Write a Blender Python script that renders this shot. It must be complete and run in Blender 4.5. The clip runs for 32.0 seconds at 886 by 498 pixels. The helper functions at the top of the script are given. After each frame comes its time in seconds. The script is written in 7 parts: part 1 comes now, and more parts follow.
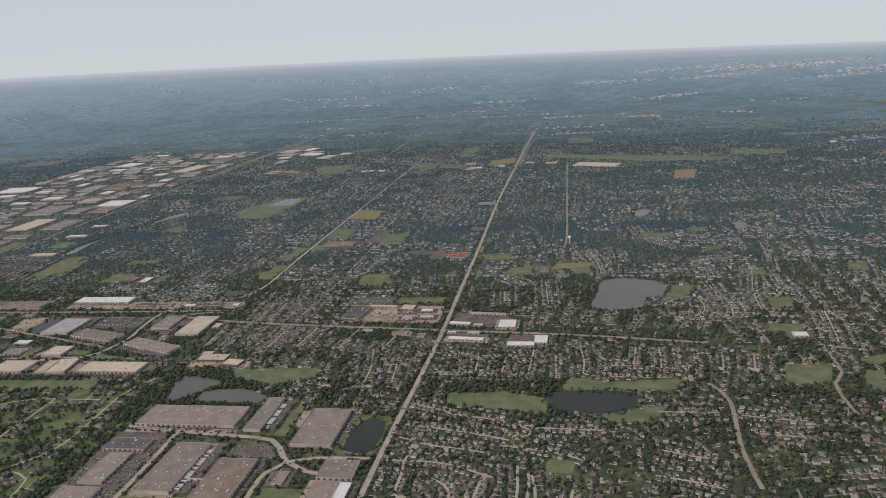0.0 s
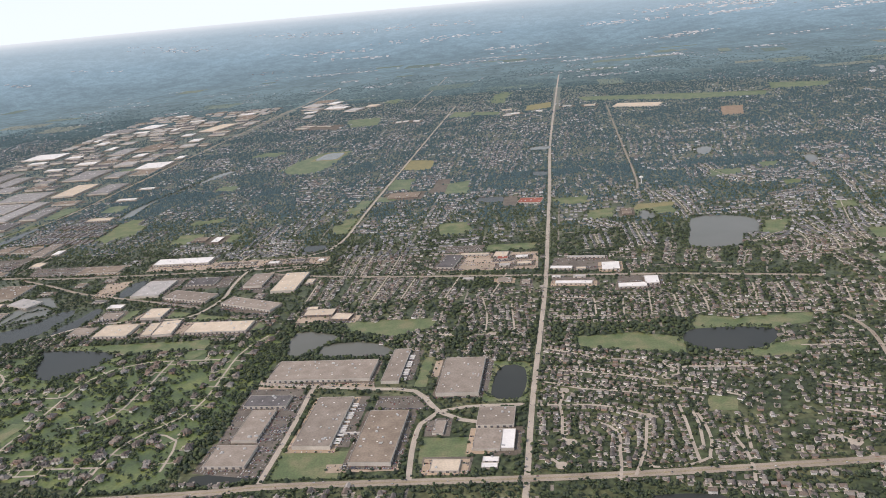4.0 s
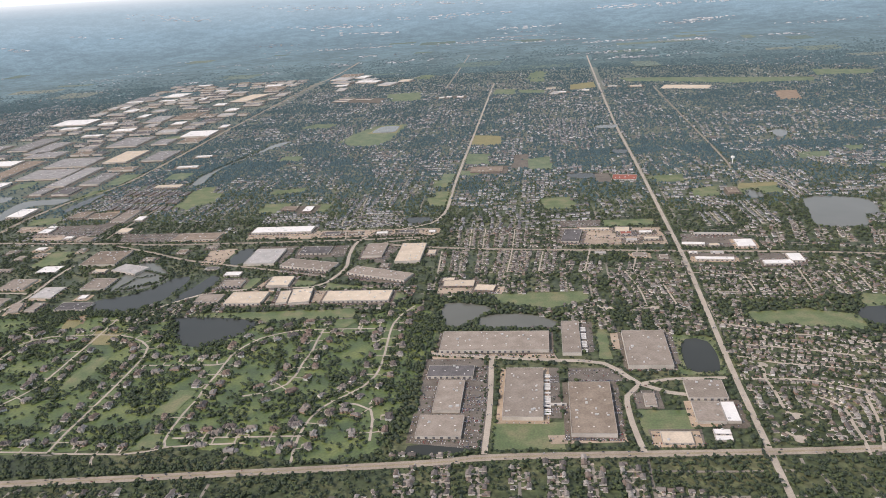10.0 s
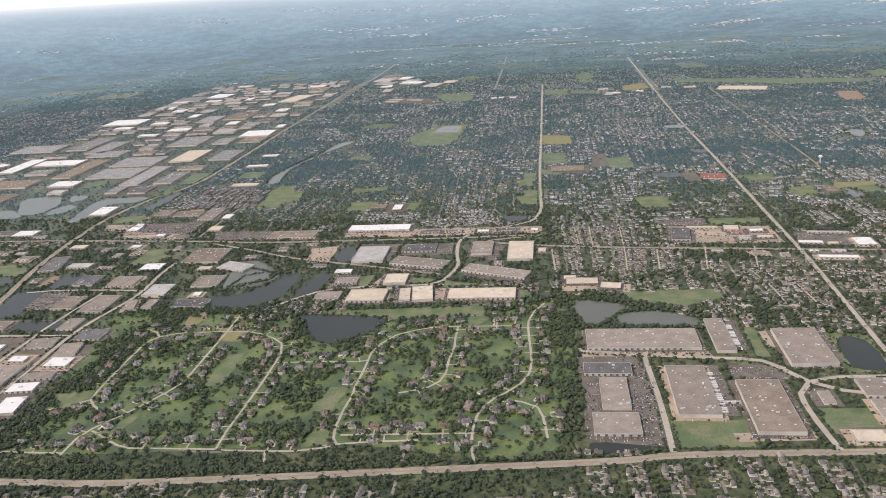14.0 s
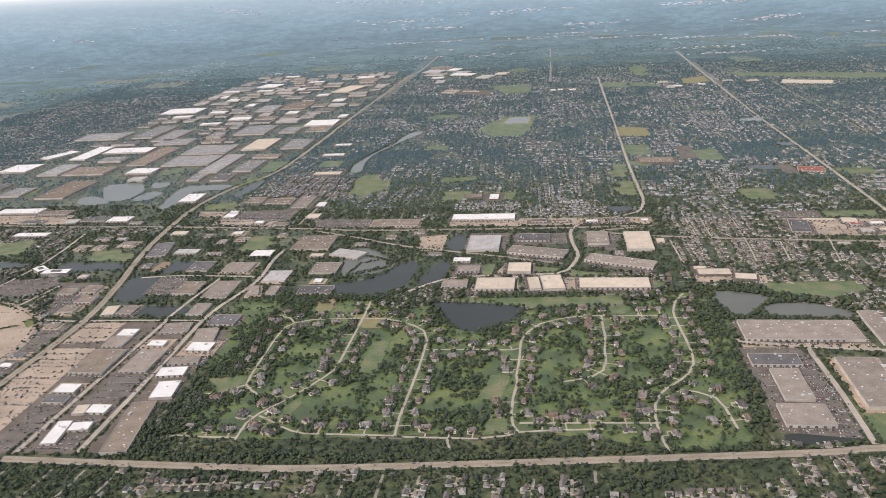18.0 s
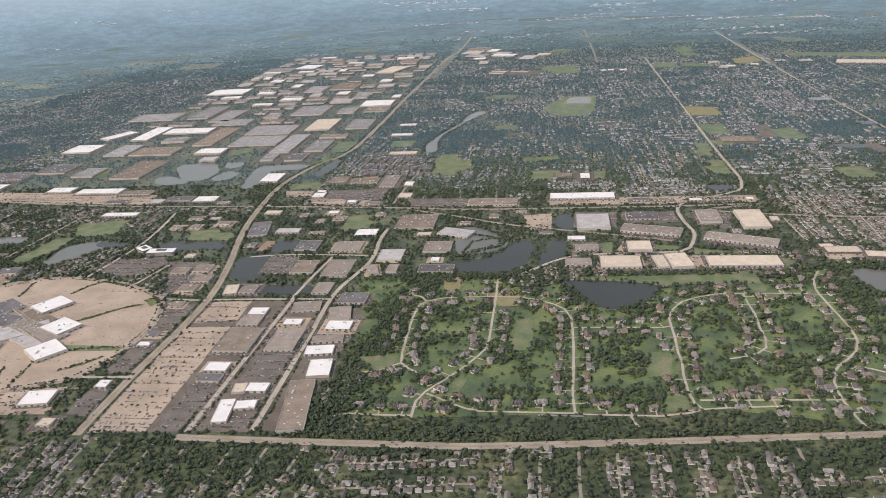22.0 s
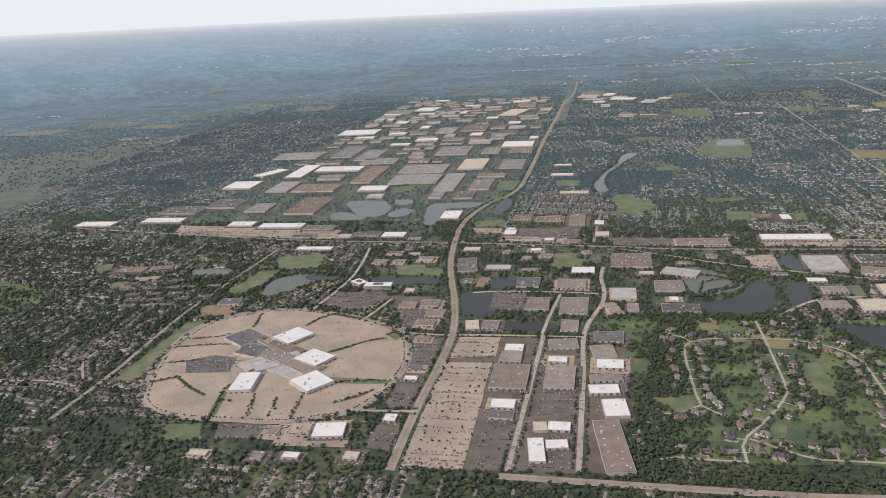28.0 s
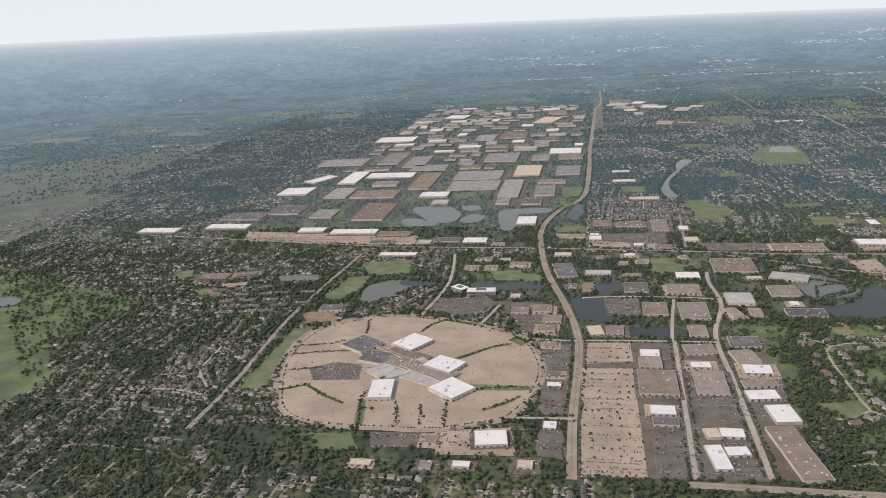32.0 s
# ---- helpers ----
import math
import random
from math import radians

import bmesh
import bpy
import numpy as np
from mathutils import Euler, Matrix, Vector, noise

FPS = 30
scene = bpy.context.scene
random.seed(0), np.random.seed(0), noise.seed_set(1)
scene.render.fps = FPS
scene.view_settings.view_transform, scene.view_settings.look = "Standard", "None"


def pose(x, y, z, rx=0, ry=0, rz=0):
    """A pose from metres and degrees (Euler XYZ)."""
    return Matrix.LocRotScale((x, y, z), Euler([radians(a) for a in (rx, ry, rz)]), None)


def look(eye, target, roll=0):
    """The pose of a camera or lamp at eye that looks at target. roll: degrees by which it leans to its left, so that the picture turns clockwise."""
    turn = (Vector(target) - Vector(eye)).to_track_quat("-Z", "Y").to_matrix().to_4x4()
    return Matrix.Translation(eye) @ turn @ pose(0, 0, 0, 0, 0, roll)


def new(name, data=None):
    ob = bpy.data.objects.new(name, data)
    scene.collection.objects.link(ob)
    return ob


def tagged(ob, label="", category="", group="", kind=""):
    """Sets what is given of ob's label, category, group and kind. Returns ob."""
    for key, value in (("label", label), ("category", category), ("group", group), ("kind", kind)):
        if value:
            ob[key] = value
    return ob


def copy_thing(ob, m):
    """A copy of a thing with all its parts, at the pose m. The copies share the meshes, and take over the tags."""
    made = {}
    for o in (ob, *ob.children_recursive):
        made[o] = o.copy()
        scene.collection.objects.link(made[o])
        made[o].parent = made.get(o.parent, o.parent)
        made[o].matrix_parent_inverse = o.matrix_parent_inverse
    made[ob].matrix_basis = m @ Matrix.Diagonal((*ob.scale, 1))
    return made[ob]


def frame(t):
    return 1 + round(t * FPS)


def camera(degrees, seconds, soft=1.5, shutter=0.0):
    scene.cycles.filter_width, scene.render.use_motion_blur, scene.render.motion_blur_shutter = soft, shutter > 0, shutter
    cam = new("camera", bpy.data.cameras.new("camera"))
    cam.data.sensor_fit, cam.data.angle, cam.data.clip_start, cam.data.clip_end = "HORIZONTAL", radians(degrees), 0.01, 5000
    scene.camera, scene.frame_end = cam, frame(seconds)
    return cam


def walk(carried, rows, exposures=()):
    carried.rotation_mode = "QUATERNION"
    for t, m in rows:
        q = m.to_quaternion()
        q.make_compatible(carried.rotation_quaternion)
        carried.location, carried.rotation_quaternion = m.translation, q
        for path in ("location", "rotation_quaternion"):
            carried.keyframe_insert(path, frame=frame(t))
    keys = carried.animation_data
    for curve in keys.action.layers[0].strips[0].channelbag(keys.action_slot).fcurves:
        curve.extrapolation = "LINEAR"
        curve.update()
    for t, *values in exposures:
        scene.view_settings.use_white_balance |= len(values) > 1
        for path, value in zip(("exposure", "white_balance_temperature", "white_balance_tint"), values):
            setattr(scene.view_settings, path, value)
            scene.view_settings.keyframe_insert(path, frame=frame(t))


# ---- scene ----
cam = camera(58.98, 32.0, soft=0.6)
PATH = [
    (0, pose(498.01, 29.24, 301.30, 75.187, 3.579, 9.563)),
    (0.5, pose(483.71, 28.59, 301.22, 73.629, 4.563, 9.099)),
    (1, pose(469.39, 27.93, 301.14, 73.183, 3.789, 8.892)),
    (1.5, pose(455.04, 27.25, 301.05, 72.111, 4.869, 7.864)),
    (2, pose(440.68, 26.55, 300.95, 71.311, 4.216, 7.385)),
    (2.5, pose(426.29, 25.84, 300.84, 71.085, 3.739, 6.800)),
    (3, pose(411.88, 25.12, 300.73, 71.559, 4.219, 7.157)),
    (3.5, pose(397.46, 24.38, 300.61, 71.675, 5.671, 8.126)),
    (5.5, pose(339.54, 21.30, 300.08, 70.838, 5.906, 8.904)),
    (6, pose(325.00, 20.50, 299.93, 70.405, 5.779, 8.350)),
    (6.5, pose(310.45, 19.68, 299.78, 70.521, 6.023, 7.890)),
    (7, pose(295.87, 18.85, 299.61, 70.842, 5.108, 7.131)),
    (7.5, pose(281.28, 18.01, 299.45, 70.407, 5.390, 6.766)),
    (8, pose(266.66, 17.15, 299.27, 70.209, 4.951, 6.726)),
    (8.5, pose(252.03, 16.29, 299.09, 70.255, 4.281, 6.682)),
    (9, pose(237.37, 15.41, 298.90, 70.217, 3.768, 6.713)),
    (9.5, pose(222.69, 14.52, 298.71, 70.184, 3.891, 6.620)),
    (10, pose(207.99, 13.62, 298.51, 70.186, 3.894, 6.693)),
    (10.5, pose(193.27, 12.71, 298.30, 70.205, 3.769, 6.817)),
    (11, pose(178.52, 11.79, 298.09, 70.264, 3.704, 6.807)),
    (11.5, pose(163.76, 10.86, 297.87, 70.320, 3.683, 6.714)),
    (12, pose(148.97, 9.92, 297.64, 70.338, 3.624, 6.787)),
    (12.5, pose(134.17, 8.97, 297.41, 70.394, 3.723, 6.799)),
    (13, pose(119.34, 8.00, 297.17, 70.431, 3.742, 6.845)),
    (13.5, pose(104.49, 7.03, 296.93, 70.462, 3.764, 6.937)),
    (14, pose(89.62, 6.05, 296.68, 70.499, 3.806, 6.952)),
    (14.5, pose(74.73, 5.06, 296.42, 70.374, 3.916, 7.031)),
    (16.5, pose(14.95, 1.02, 295.33, 70.204, 3.689, 7.386)),
    (17, pose(-0.04, -0.02, 295.04, 70.207, 3.580, 7.468)),
    (17.5, pose(-15.06, -1.06, 294.74, 70.181, 3.435, 7.588)),
    (18, pose(-30.10, -2.10, 294.44, 70.176, 3.376, 7.649)),
    (18.5, pose(-45.16, -3.16, 294.13, 70.155, 3.299, 7.703)),
    (19, pose(-60.24, -4.22, 293.82, 70.097, 3.372, 7.683)),
    (19.5, pose(-75.35, -5.29, 293.50, 70.046, 3.301, 7.703)),
    (20, pose(-90.47, -6.37, 293.17, 69.894, 3.162, 7.772)),
    (20.5, pose(-105.62, -7.45, 292.83, 69.707, 3.243, 7.752)),
    (21, pose(-120.79, -8.54, 292.49, 69.493, 3.312, 7.670)),
    (21.5, pose(-135.98, -9.63, 292.15, 69.266, 3.348, 7.603)),
    (22, pose(-151.19, -10.73, 291.79, 69.054, 3.410, 7.541)),
    (22.5, pose(-166.42, -11.84, 291.43, 68.840, 3.440, 7.506)),
    (23, pose(-181.67, -12.95, 291.07, 68.686, 3.606, 7.427)),
    (23.5, pose(-196.95, -14.07, 290.70, 68.540, 3.714, 7.339)),
    (24, pose(-212.25, -15.19, 290.32, 68.488, 3.764, 7.254)),
    (24.5, pose(-227.56, -16.32, 289.93, 68.477, 3.783, 7.174)),
    (25, pose(-242.90, -17.45, 289.54, 68.924, 4.111, 6.841)),
    (25.5, pose(-258.27, -18.58, 289.15, 69.148, 3.598, 6.983)),
    (26, pose(-273.65, -19.72, 288.74, 71.124, 3.363, 7.559)),
    (26.5, pose(-289.05, -20.87, 288.33, 71.304, 3.542, 11.162)),
    (28.5, pose(-350.89, -25.47, 286.63, 72.869, 3.559, 11.421)),
    (29, pose(-366.40, -26.63, 286.18, 72.643, 3.591, 11.805)),
    (29.5, pose(-381.93, -27.79, 285.74, 72.713, 3.837, 11.835)),
    (30, pose(-397.49, -28.96, 285.28, 72.815, 3.804, 11.874)),
    (30.5, pose(-413.07, -30.12, 284.82, 73.034, 3.846, 11.580)),
    (31, pose(-428.67, -31.29, 284.35, 73.258, 3.917, 11.061)),
    (31.5, pose(-444.29, -32.46, 283.88, 73.377, 3.777, 10.656)),
    (32, pose(-459.93, -33.63, 283.40, 73.353, 3.285, 10.394)),
]
walk(cam, PATH, exposures=[(0.0, -0.75, 6700, 21), (1.0, -0.32, 6700, 21), (3.0, -0.12, 6700, 21), (6.0, 0.0, 6700, 21), (14.0, 0.02, 6700, 21), (24.0, -0.08, 6700, 21), (26.0, -0.15, 6700, 21), (29.0, -0.33, 6700, 21), (32.0, -0.28, 6700, 21)])

# ---- light ----
world = bpy.data.worlds.new("sky")
scene.world = world
world.use_nodes = True
wn = world.node_tree.nodes
sky = wn.new("ShaderNodeTexSky")
sky.sky_type = "NISHITA"
sky.sun_disc = False
SUN_DIR = Vector((-0.62, -0.42, 0.78)).normalized()
sky.sun_elevation = math.asin(SUN_DIR.z)
sky.sun_rotation = math.atan2(SUN_DIR.x, SUN_DIR.y)
sky.altitude = 300
sky.air_density = 0.5
sky.dust_density = 0.5
sky.ozone_density = 4.0
wn["Background"].inputs["Strength"].default_value = 0.15
haze = wn.new("ShaderNodeMix")
haze.data_type = "RGBA"
haze.inputs[7].default_value = (6.2, 7.3, 7.4, 1)
# summer haze: whiter towards the horizon
sky_dir = wn.new("ShaderNodeTexCoord")
sky_axes = wn.new("ShaderNodeSeparateXYZ")
sky_ramp = wn.new("ShaderNodeMapRange")
sky_ramp.inputs["From Min"].default_value, sky_ramp.inputs["From Max"].default_value = 0.0, 0.7
sky_ramp.inputs["To Min"].default_value, sky_ramp.inputs["To Max"].default_value = 0.97, 0.22
world.node_tree.links.new(sky_dir.outputs["Generated"], sky_axes.inputs[0])
world.node_tree.links.new(sky_axes.outputs[2], sky_ramp.inputs["Value"])
world.node_tree.links.new(sky_ramp.outputs[0], haze.inputs[0])
world.node_tree.links.new(sky.outputs[0], haze.inputs[6])
world.node_tree.links.new(haze.outputs[2], wn["Background"].inputs["Color"])
sun = new("sun", bpy.data.lights.new("sun", "SUN"))
sun.data.energy = 3.1
sun.data.angle = radians(1.2)
sun.data.color = (1.0, 0.91, 0.78)
sun.matrix_world = look((0, 0, 500), Vector((0, 0, 500)) - SUN_DIR)


# ---- materials ----
def grained(name, colours, big, small, rough=0.85, gloss=0.0, bump=0.0, per=None, spread=0.0, grain=0.35):
    """Two colours mixed by broad stains, grain on top; per: 'object' or 'island' variation; gloss: sheen at flat angles."""
    m = bpy.data.materials.new(name)
    m.use_nodes = True
    n, l = m.node_tree.nodes, m.node_tree.links
    n.clear()
    outp = n.new("ShaderNodeOutputMaterial")
    co = n.new("ShaderNodeNewGeometry")
    n1 = n.new("ShaderNodeTexNoise")
    n1.inputs["Scale"].default_value = 1.0 / big
    n1.inputs["Detail"].default_value = 4
    n2 = n.new("ShaderNodeTexNoise")
    n2.inputs["Scale"].default_value = 1.0 / small
    n2.inputs["Detail"].default_value = 3
    l.new(co.outputs["Position"], n1.inputs["Vector"])
    l.new(co.outputs["Position"], n2.inputs["Vector"])
    ramp = n.new("ShaderNodeValToRGB")
    els = ramp.color_ramp.elements
    els[0].position, els[1].position = 0.36, 0.64
    els[0].color = (*colours[0], 1)
    els[1].color = (*colours[-1], 1)
    if len(colours) == 3:
        e = els.new(0.5)
        e.color = (*colours[1], 1)
    l.new(n1.outputs[0], ramp.inputs[0])
    fine = n.new("ShaderNodeMapRange")
    fine.inputs["From Min"].default_value, fine.inputs["From Max"].default_value = 0.3, 0.7
    fine.inputs["To Min"].default_value, fine.inputs["To Max"].default_value = 1 - grain, 1 + grain
    l.new(n2.outputs[0], fine.inputs["Value"])
    mul = n.new("ShaderNodeVectorMath")
    mul.operation = "SCALE"
    l.new(ramp.outputs[0], mul.inputs[0])
    l.new(fine.outputs[0], mul.inputs["Scale"])
    col = mul.outputs[0]
    if per:
        if per == "object":
            src = n.new("ShaderNodeObjectInfo").outputs["Random"]
        else:
            src = co.outputs["Random Per Island"]
        var = n.new("ShaderNodeMapRange")
        var.inputs["To Min"].default_value, var.inputs["To Max"].default_value = 1 - spread, 1 + spread
        l.new(src, var.inputs["Value"])
        mul2 = n.new("ShaderNodeVectorMath")
        mul2.operation = "SCALE"
        l.new(col, mul2.inputs[0])
        l.new(var.outputs[0], mul2.inputs["Scale"])
        col = mul2.outputs[0]
    p = n.new("ShaderNodeBsdfPrincipled")
    p.inputs["Roughness"].default_value = rough
    p.inputs["Specular IOR Level"].default_value = 0.25
    l.new(col, p.inputs["Base Color"])
    if bump:
        b = n.new("ShaderNodeBump")
        b.inputs["Strength"].default_value = 0.6
        b.inputs["Distance"].default_value = bump
        l.new(n2.outputs[0], b.inputs["Height"])
        l.new(b.outputs[0], p.inputs["Normal"])
    if gloss:
        g = n.new("ShaderNodeBsdfGlossy")
        g.inputs["Roughness"].default_value = 0.35
        f = n.new("ShaderNodeFresnel")
        f.inputs["IOR"].default_value = 1.33
        k = n.new("ShaderNodeMath")
        k.operation = "MULTIPLY"
        k.inputs[1].default_value = gloss
        l.new(f.outputs[0], k.inputs[0])
        mix = n.new("ShaderNodeMixShader")
        l.new(k.outputs[0], mix.inputs[0])
        l.new(p.outputs[0], mix.inputs[1])
        l.new(g.outputs[0], mix.inputs[2])
        l.new(mix.outputs[0], outp.inputs["Surface"])
    else:
        l.new(p.outputs[0], outp.inputs["Surface"])
    return m


def palette(name, colours, rough=0.8, per="island", grain=0.2, small=0.7):
    """One of several colours for each piece, with grain."""
    m = grained(name, [(1, 1, 1), (0.8, 0.8, 0.8)], 6, small, rough, grain=grain)
    n, l = m.node_tree.nodes, m.node_tree.links
    ramp = n.new("ShaderNodeValToRGB")
    ramp.color_ramp.interpolation = "CONSTANT"
    els = ramp.color_ramp.elements
    while len(els) < len(colours):
        els.new(0.5)
    for i, c in enumerate(colours):
        els[i].position = i / len(colours)
        els[i].color = (*c, 1)
    if per == "object":
        src = n.new("ShaderNodeObjectInfo").outputs["Random"]
    else:
        src = n.new("ShaderNodeNewGeometry").outputs["Random Per Island"]
    l.new(src, ramp.inputs[0])
    p = next(x for x in n if x.type == "BSDF_PRINCIPLED")
    old = p.inputs["Base Color"].links[0].from_socket
    mul = n.new("ShaderNodeMix")
    mul.data_type, mul.blend_type = "RGBA", "MULTIPLY"
    mul.inputs[0].default_value = 1.0
    l.new(old, mul.inputs[6])
    l.new(ramp.outputs[0], mul.inputs[7])
    l.new(mul.outputs[2], p.inputs["Base Color"])
    return m


M = {
    "ground": grained("land", [(0.047, 0.064, 0.033), (0.075, 0.095, 0.045), (0.13, 0.138, 0.07)], 45, 5, gloss=0.6, grain=0.55),
    "grass": grained("mown_grass", [(0.095, 0.138, 0.043), (0.142, 0.175, 0.064), (0.21, 0.203, 0.095)], 14, 1.5, gloss=0.1, grain=0.25),
    # mown grass of far fields, paled and blued with haze in its colour
    "grass_hazed": grained("haze_paled_grass", [(0.1, 0.148, 0.07), (0.138, 0.182, 0.088), (0.19, 0.212, 0.115)], 16, 2.5, gloss=0.1, grain=0.3),
    "estate": grained("estate_lawn", [(0.06, 0.095, 0.03), (0.095, 0.14, 0.038), (0.16, 0.195, 0.055)], 22, 2, gloss=0.1, grain=0.3),
    "straw": grained("dry_grass", [(0.22, 0.20, 0.08), (0.28, 0.24, 0.10)], 10, 1.2, gloss=0.1, grain=0.2),
    "soil": grained("bare_soil", [(0.26, 0.17, 0.11), (0.34, 0.25, 0.16)], 8, 1, gloss=0.1, grain=0.2),
    "asphalt": grained("asphalt", [(0.135, 0.116, 0.094), (0.195, 0.168, 0.136)], 12, 1, gloss=0.05, grain=0.25),
    "concrete": grained("weathered_concrete", [(0.37, 0.288, 0.205), (0.44, 0.343, 0.247), (0.50, 0.392, 0.285)], 26, 1.6, gloss=0.1, grain=0.12),
    "road": grained("road_concrete", [(0.31, 0.266, 0.215), (0.40, 0.345, 0.28)], 20, 1.2, gloss=0.1, grain=0.15),
    "lane": grained("lane_concrete", [(0.41, 0.362, 0.30), (0.50, 0.442, 0.37)], 20, 1.2, gloss=0.1, grain=0.12),
    "street": grained("street_asphalt", [(0.20, 0.185, 0.16), (0.33, 0.30, 0.25)], 60, 1.5, gloss=0.1, grain=0.15),
    "grey": grained("grey_membrane_roof", [(0.265, 0.228, 0.19), (0.335, 0.29, 0.245)], 9, 1.2, per="object", spread=0.12, grain=0.14),
    # copy of the grey membrane for far roofs, greyed as painted haze
    "gravel": grained("haze_greyed_roof", [(0.255, 0.25, 0.242), (0.34, 0.333, 0.322)], 9, 1.2, per="object", spread=0.2, grain=0.14),
    "brown": grained("brown_gravel_roof", [(0.215, 0.175, 0.137), (0.285, 0.235, 0.185)], 9, 1.2, per="object", spread=0.12, grain=0.16),
    "tan": grained("tan_gravel_roof", [(0.58, 0.495, 0.385), (0.66, 0.565, 0.445)], 9, 1.2, per="object", spread=0.08, grain=0.1),
    "white": grained("white_membrane_roof", [(0.76, 0.75, 0.72), (0.84, 0.83, 0.80)], 9, 1.2, grain=0.05),
    "pale": grained("pale_roof", [(0.42, 0.41, 0.39), (0.52, 0.50, 0.48)], 9, 1.2, per="object", spread=0.1, grain=0.1),
    "slate": grained("dark_roof", [(0.125, 0.12, 0.12), (0.18, 0.172, 0.17)], 9, 1.2, per="object", spread=0.15, grain=0.15),
    "red": grained("red_metal_roof", [(0.32, 0.12, 0.09), (0.38, 0.15, 0.11)], 9, 1.2, grain=0.1),
    "wall": grained("precast_wall", [(0.48, 0.44, 0.385), (0.62, 0.58, 0.52)], 12, 1, grain=0.08),
    "brick": grained("brown_brick", [(0.20, 0.155, 0.125), (0.28, 0.22, 0.18)], 6, 0.5, grain=0.12),
    "trim": grained("parapet_cap", [(0.36, 0.335, 0.30), (0.46, 0.43, 0.39)], 5, 0.6, grain=0.08),
    "unit": grained("galvanised_unit", [(0.5, 0.5, 0.5), (0.62, 0.62, 0.6)], 3, 0.4, rough=0.5, grain=0.1),
    "door": grained("dock_door", [(0.10, 0.10, 0.11), (0.16, 0.16, 0.17)], 3, 0.4, grain=0.1),
    "bark": grained("bark", [(0.09, 0.065, 0.045), (0.13, 0.10, 0.07)], 1, 0.1),
    "leaf": palette("foliage", [(0.056, 0.078, 0.046), (0.072, 0.097, 0.05), (0.062, 0.082, 0.056), (0.09, 0.115, 0.055), (0.052, 0.071, 0.05)], 0.9, grain=0.32, small=0.8),
    # foliage of the far suburbs, haze painted into it as a blue tint
    "hazed_leaf": palette("far_woods", [(0.066, 0.115, 0.131), (0.083, 0.138, 0.155), (0.072, 0.124, 0.144), (0.095, 0.153, 0.164)], 0.9, grain=0.4, small=1.5),
    "roofs": palette("shingle_roofs", [(0.165, 0.15, 0.138), (0.235, 0.214, 0.192), (0.14, 0.128, 0.119), (0.275, 0.252, 0.228), (0.215, 0.175, 0.145), (0.36, 0.335, 0.305), (0.175, 0.158, 0.144)], 0.85),
    "siding": palette("house_siding", [(0.66, 0.62, 0.55), (0.76, 0.74, 0.70), (0.38, 0.27, 0.22), (0.56, 0.51, 0.44), (0.82, 0.81, 0.79)], 0.8),
    # cooler roofs and walls for far houses: haze put into the colours
    "roofs_hazed": palette("haze_cooled_shingles", [(0.16, 0.164, 0.172), (0.21, 0.214, 0.222), (0.14, 0.144, 0.152), (0.25, 0.254, 0.262), (0.2, 0.19, 0.184), (0.32, 0.325, 0.332), (0.17, 0.173, 0.18)], 0.85),
    "siding_hazed": palette("haze_cooled_siding", [(0.48, 0.485, 0.475), (0.6, 0.61, 0.61), (0.31, 0.268, 0.24), (0.44, 0.435, 0.41), (0.72, 0.73, 0.735)], 0.8),
    "roof_one": palette("shingle_roof", [(0.16, 0.14, 0.125), (0.22, 0.20, 0.185), (0.13, 0.12, 0.115), (0.26, 0.23, 0.20), (0.22, 0.17, 0.14), (0.30, 0.28, 0.26)], 0.85, per="object"),
    "side_one": palette("brick_and_siding", [(0.62, 0.58, 0.52), (0.40, 0.29, 0.23), (0.66, 0.62, 0.55), (0.52, 0.46, 0.38), (0.74, 0.72, 0.68)], 0.8, per="object"),
    "cars": palette("car_paint", [(0.55, 0.55, 0.54), (0.05, 0.05, 0.055), (0.3, 0.3, 0.31), (0.7, 0.7, 0.69), (0.24, 0.06, 0.05), (0.08, 0.1, 0.16), (0.15, 0.15, 0.15), (0.36, 0.34, 0.3)], 0.35),
    # far town roofs, a blue-grey haze tint painted into them
    "town": palette("hazed_town_roofs", [(0.38, 0.41, 0.43), (0.3, 0.33, 0.36), (0.48, 0.5, 0.52), (0.74, 0.75, 0.76), (0.4, 0.4, 0.4)], 0.7),
}


def water_material(name, deep, shallow, shine=0.3):
    m = bpy.data.materials.new(name)
    m.use_nodes = True
    n, l = m.node_tree.nodes, m.node_tree.links
    p = n["Principled BSDF"]
    g = n.new("ShaderNodeNewGeometry")
    t = n.new("ShaderNodeTexNoise")
    t.inputs["Scale"].default_value = 0.02
    l.new(g.outputs["Position"], t.inputs["Vector"])
    r = n.new("ShaderNodeValToRGB")
    r.color_ramp.elements[0].color = (*deep, 1)
    r.color_ramp.elements[1].color = (*shallow, 1)
    l.new(t.outputs[0], r.inputs[0])
    l.new(r.outputs[0], p.inputs["Base Color"])
    p.inputs["Roughness"].default_value = 0.2
    p.inputs["Specular IOR Level"].default_value = shine
    p.inputs["IOR"].default_value = 1.33
    t2 = n.new("ShaderNodeTexNoise")
    t2.inputs["Scale"].default_value = 0.8
    l.new(g.outputs["Position"], t2.inputs["Vector"])
    b = n.new("ShaderNodeBump")
    b.inputs["Strength"].default_value = 0.15
    b.inputs["Distance"].default_value = 0.2
    l.new(t2.outputs[0], b.inputs["Height"])
    l.new(b.outputs[0], p.inputs["Normal"])
    return m


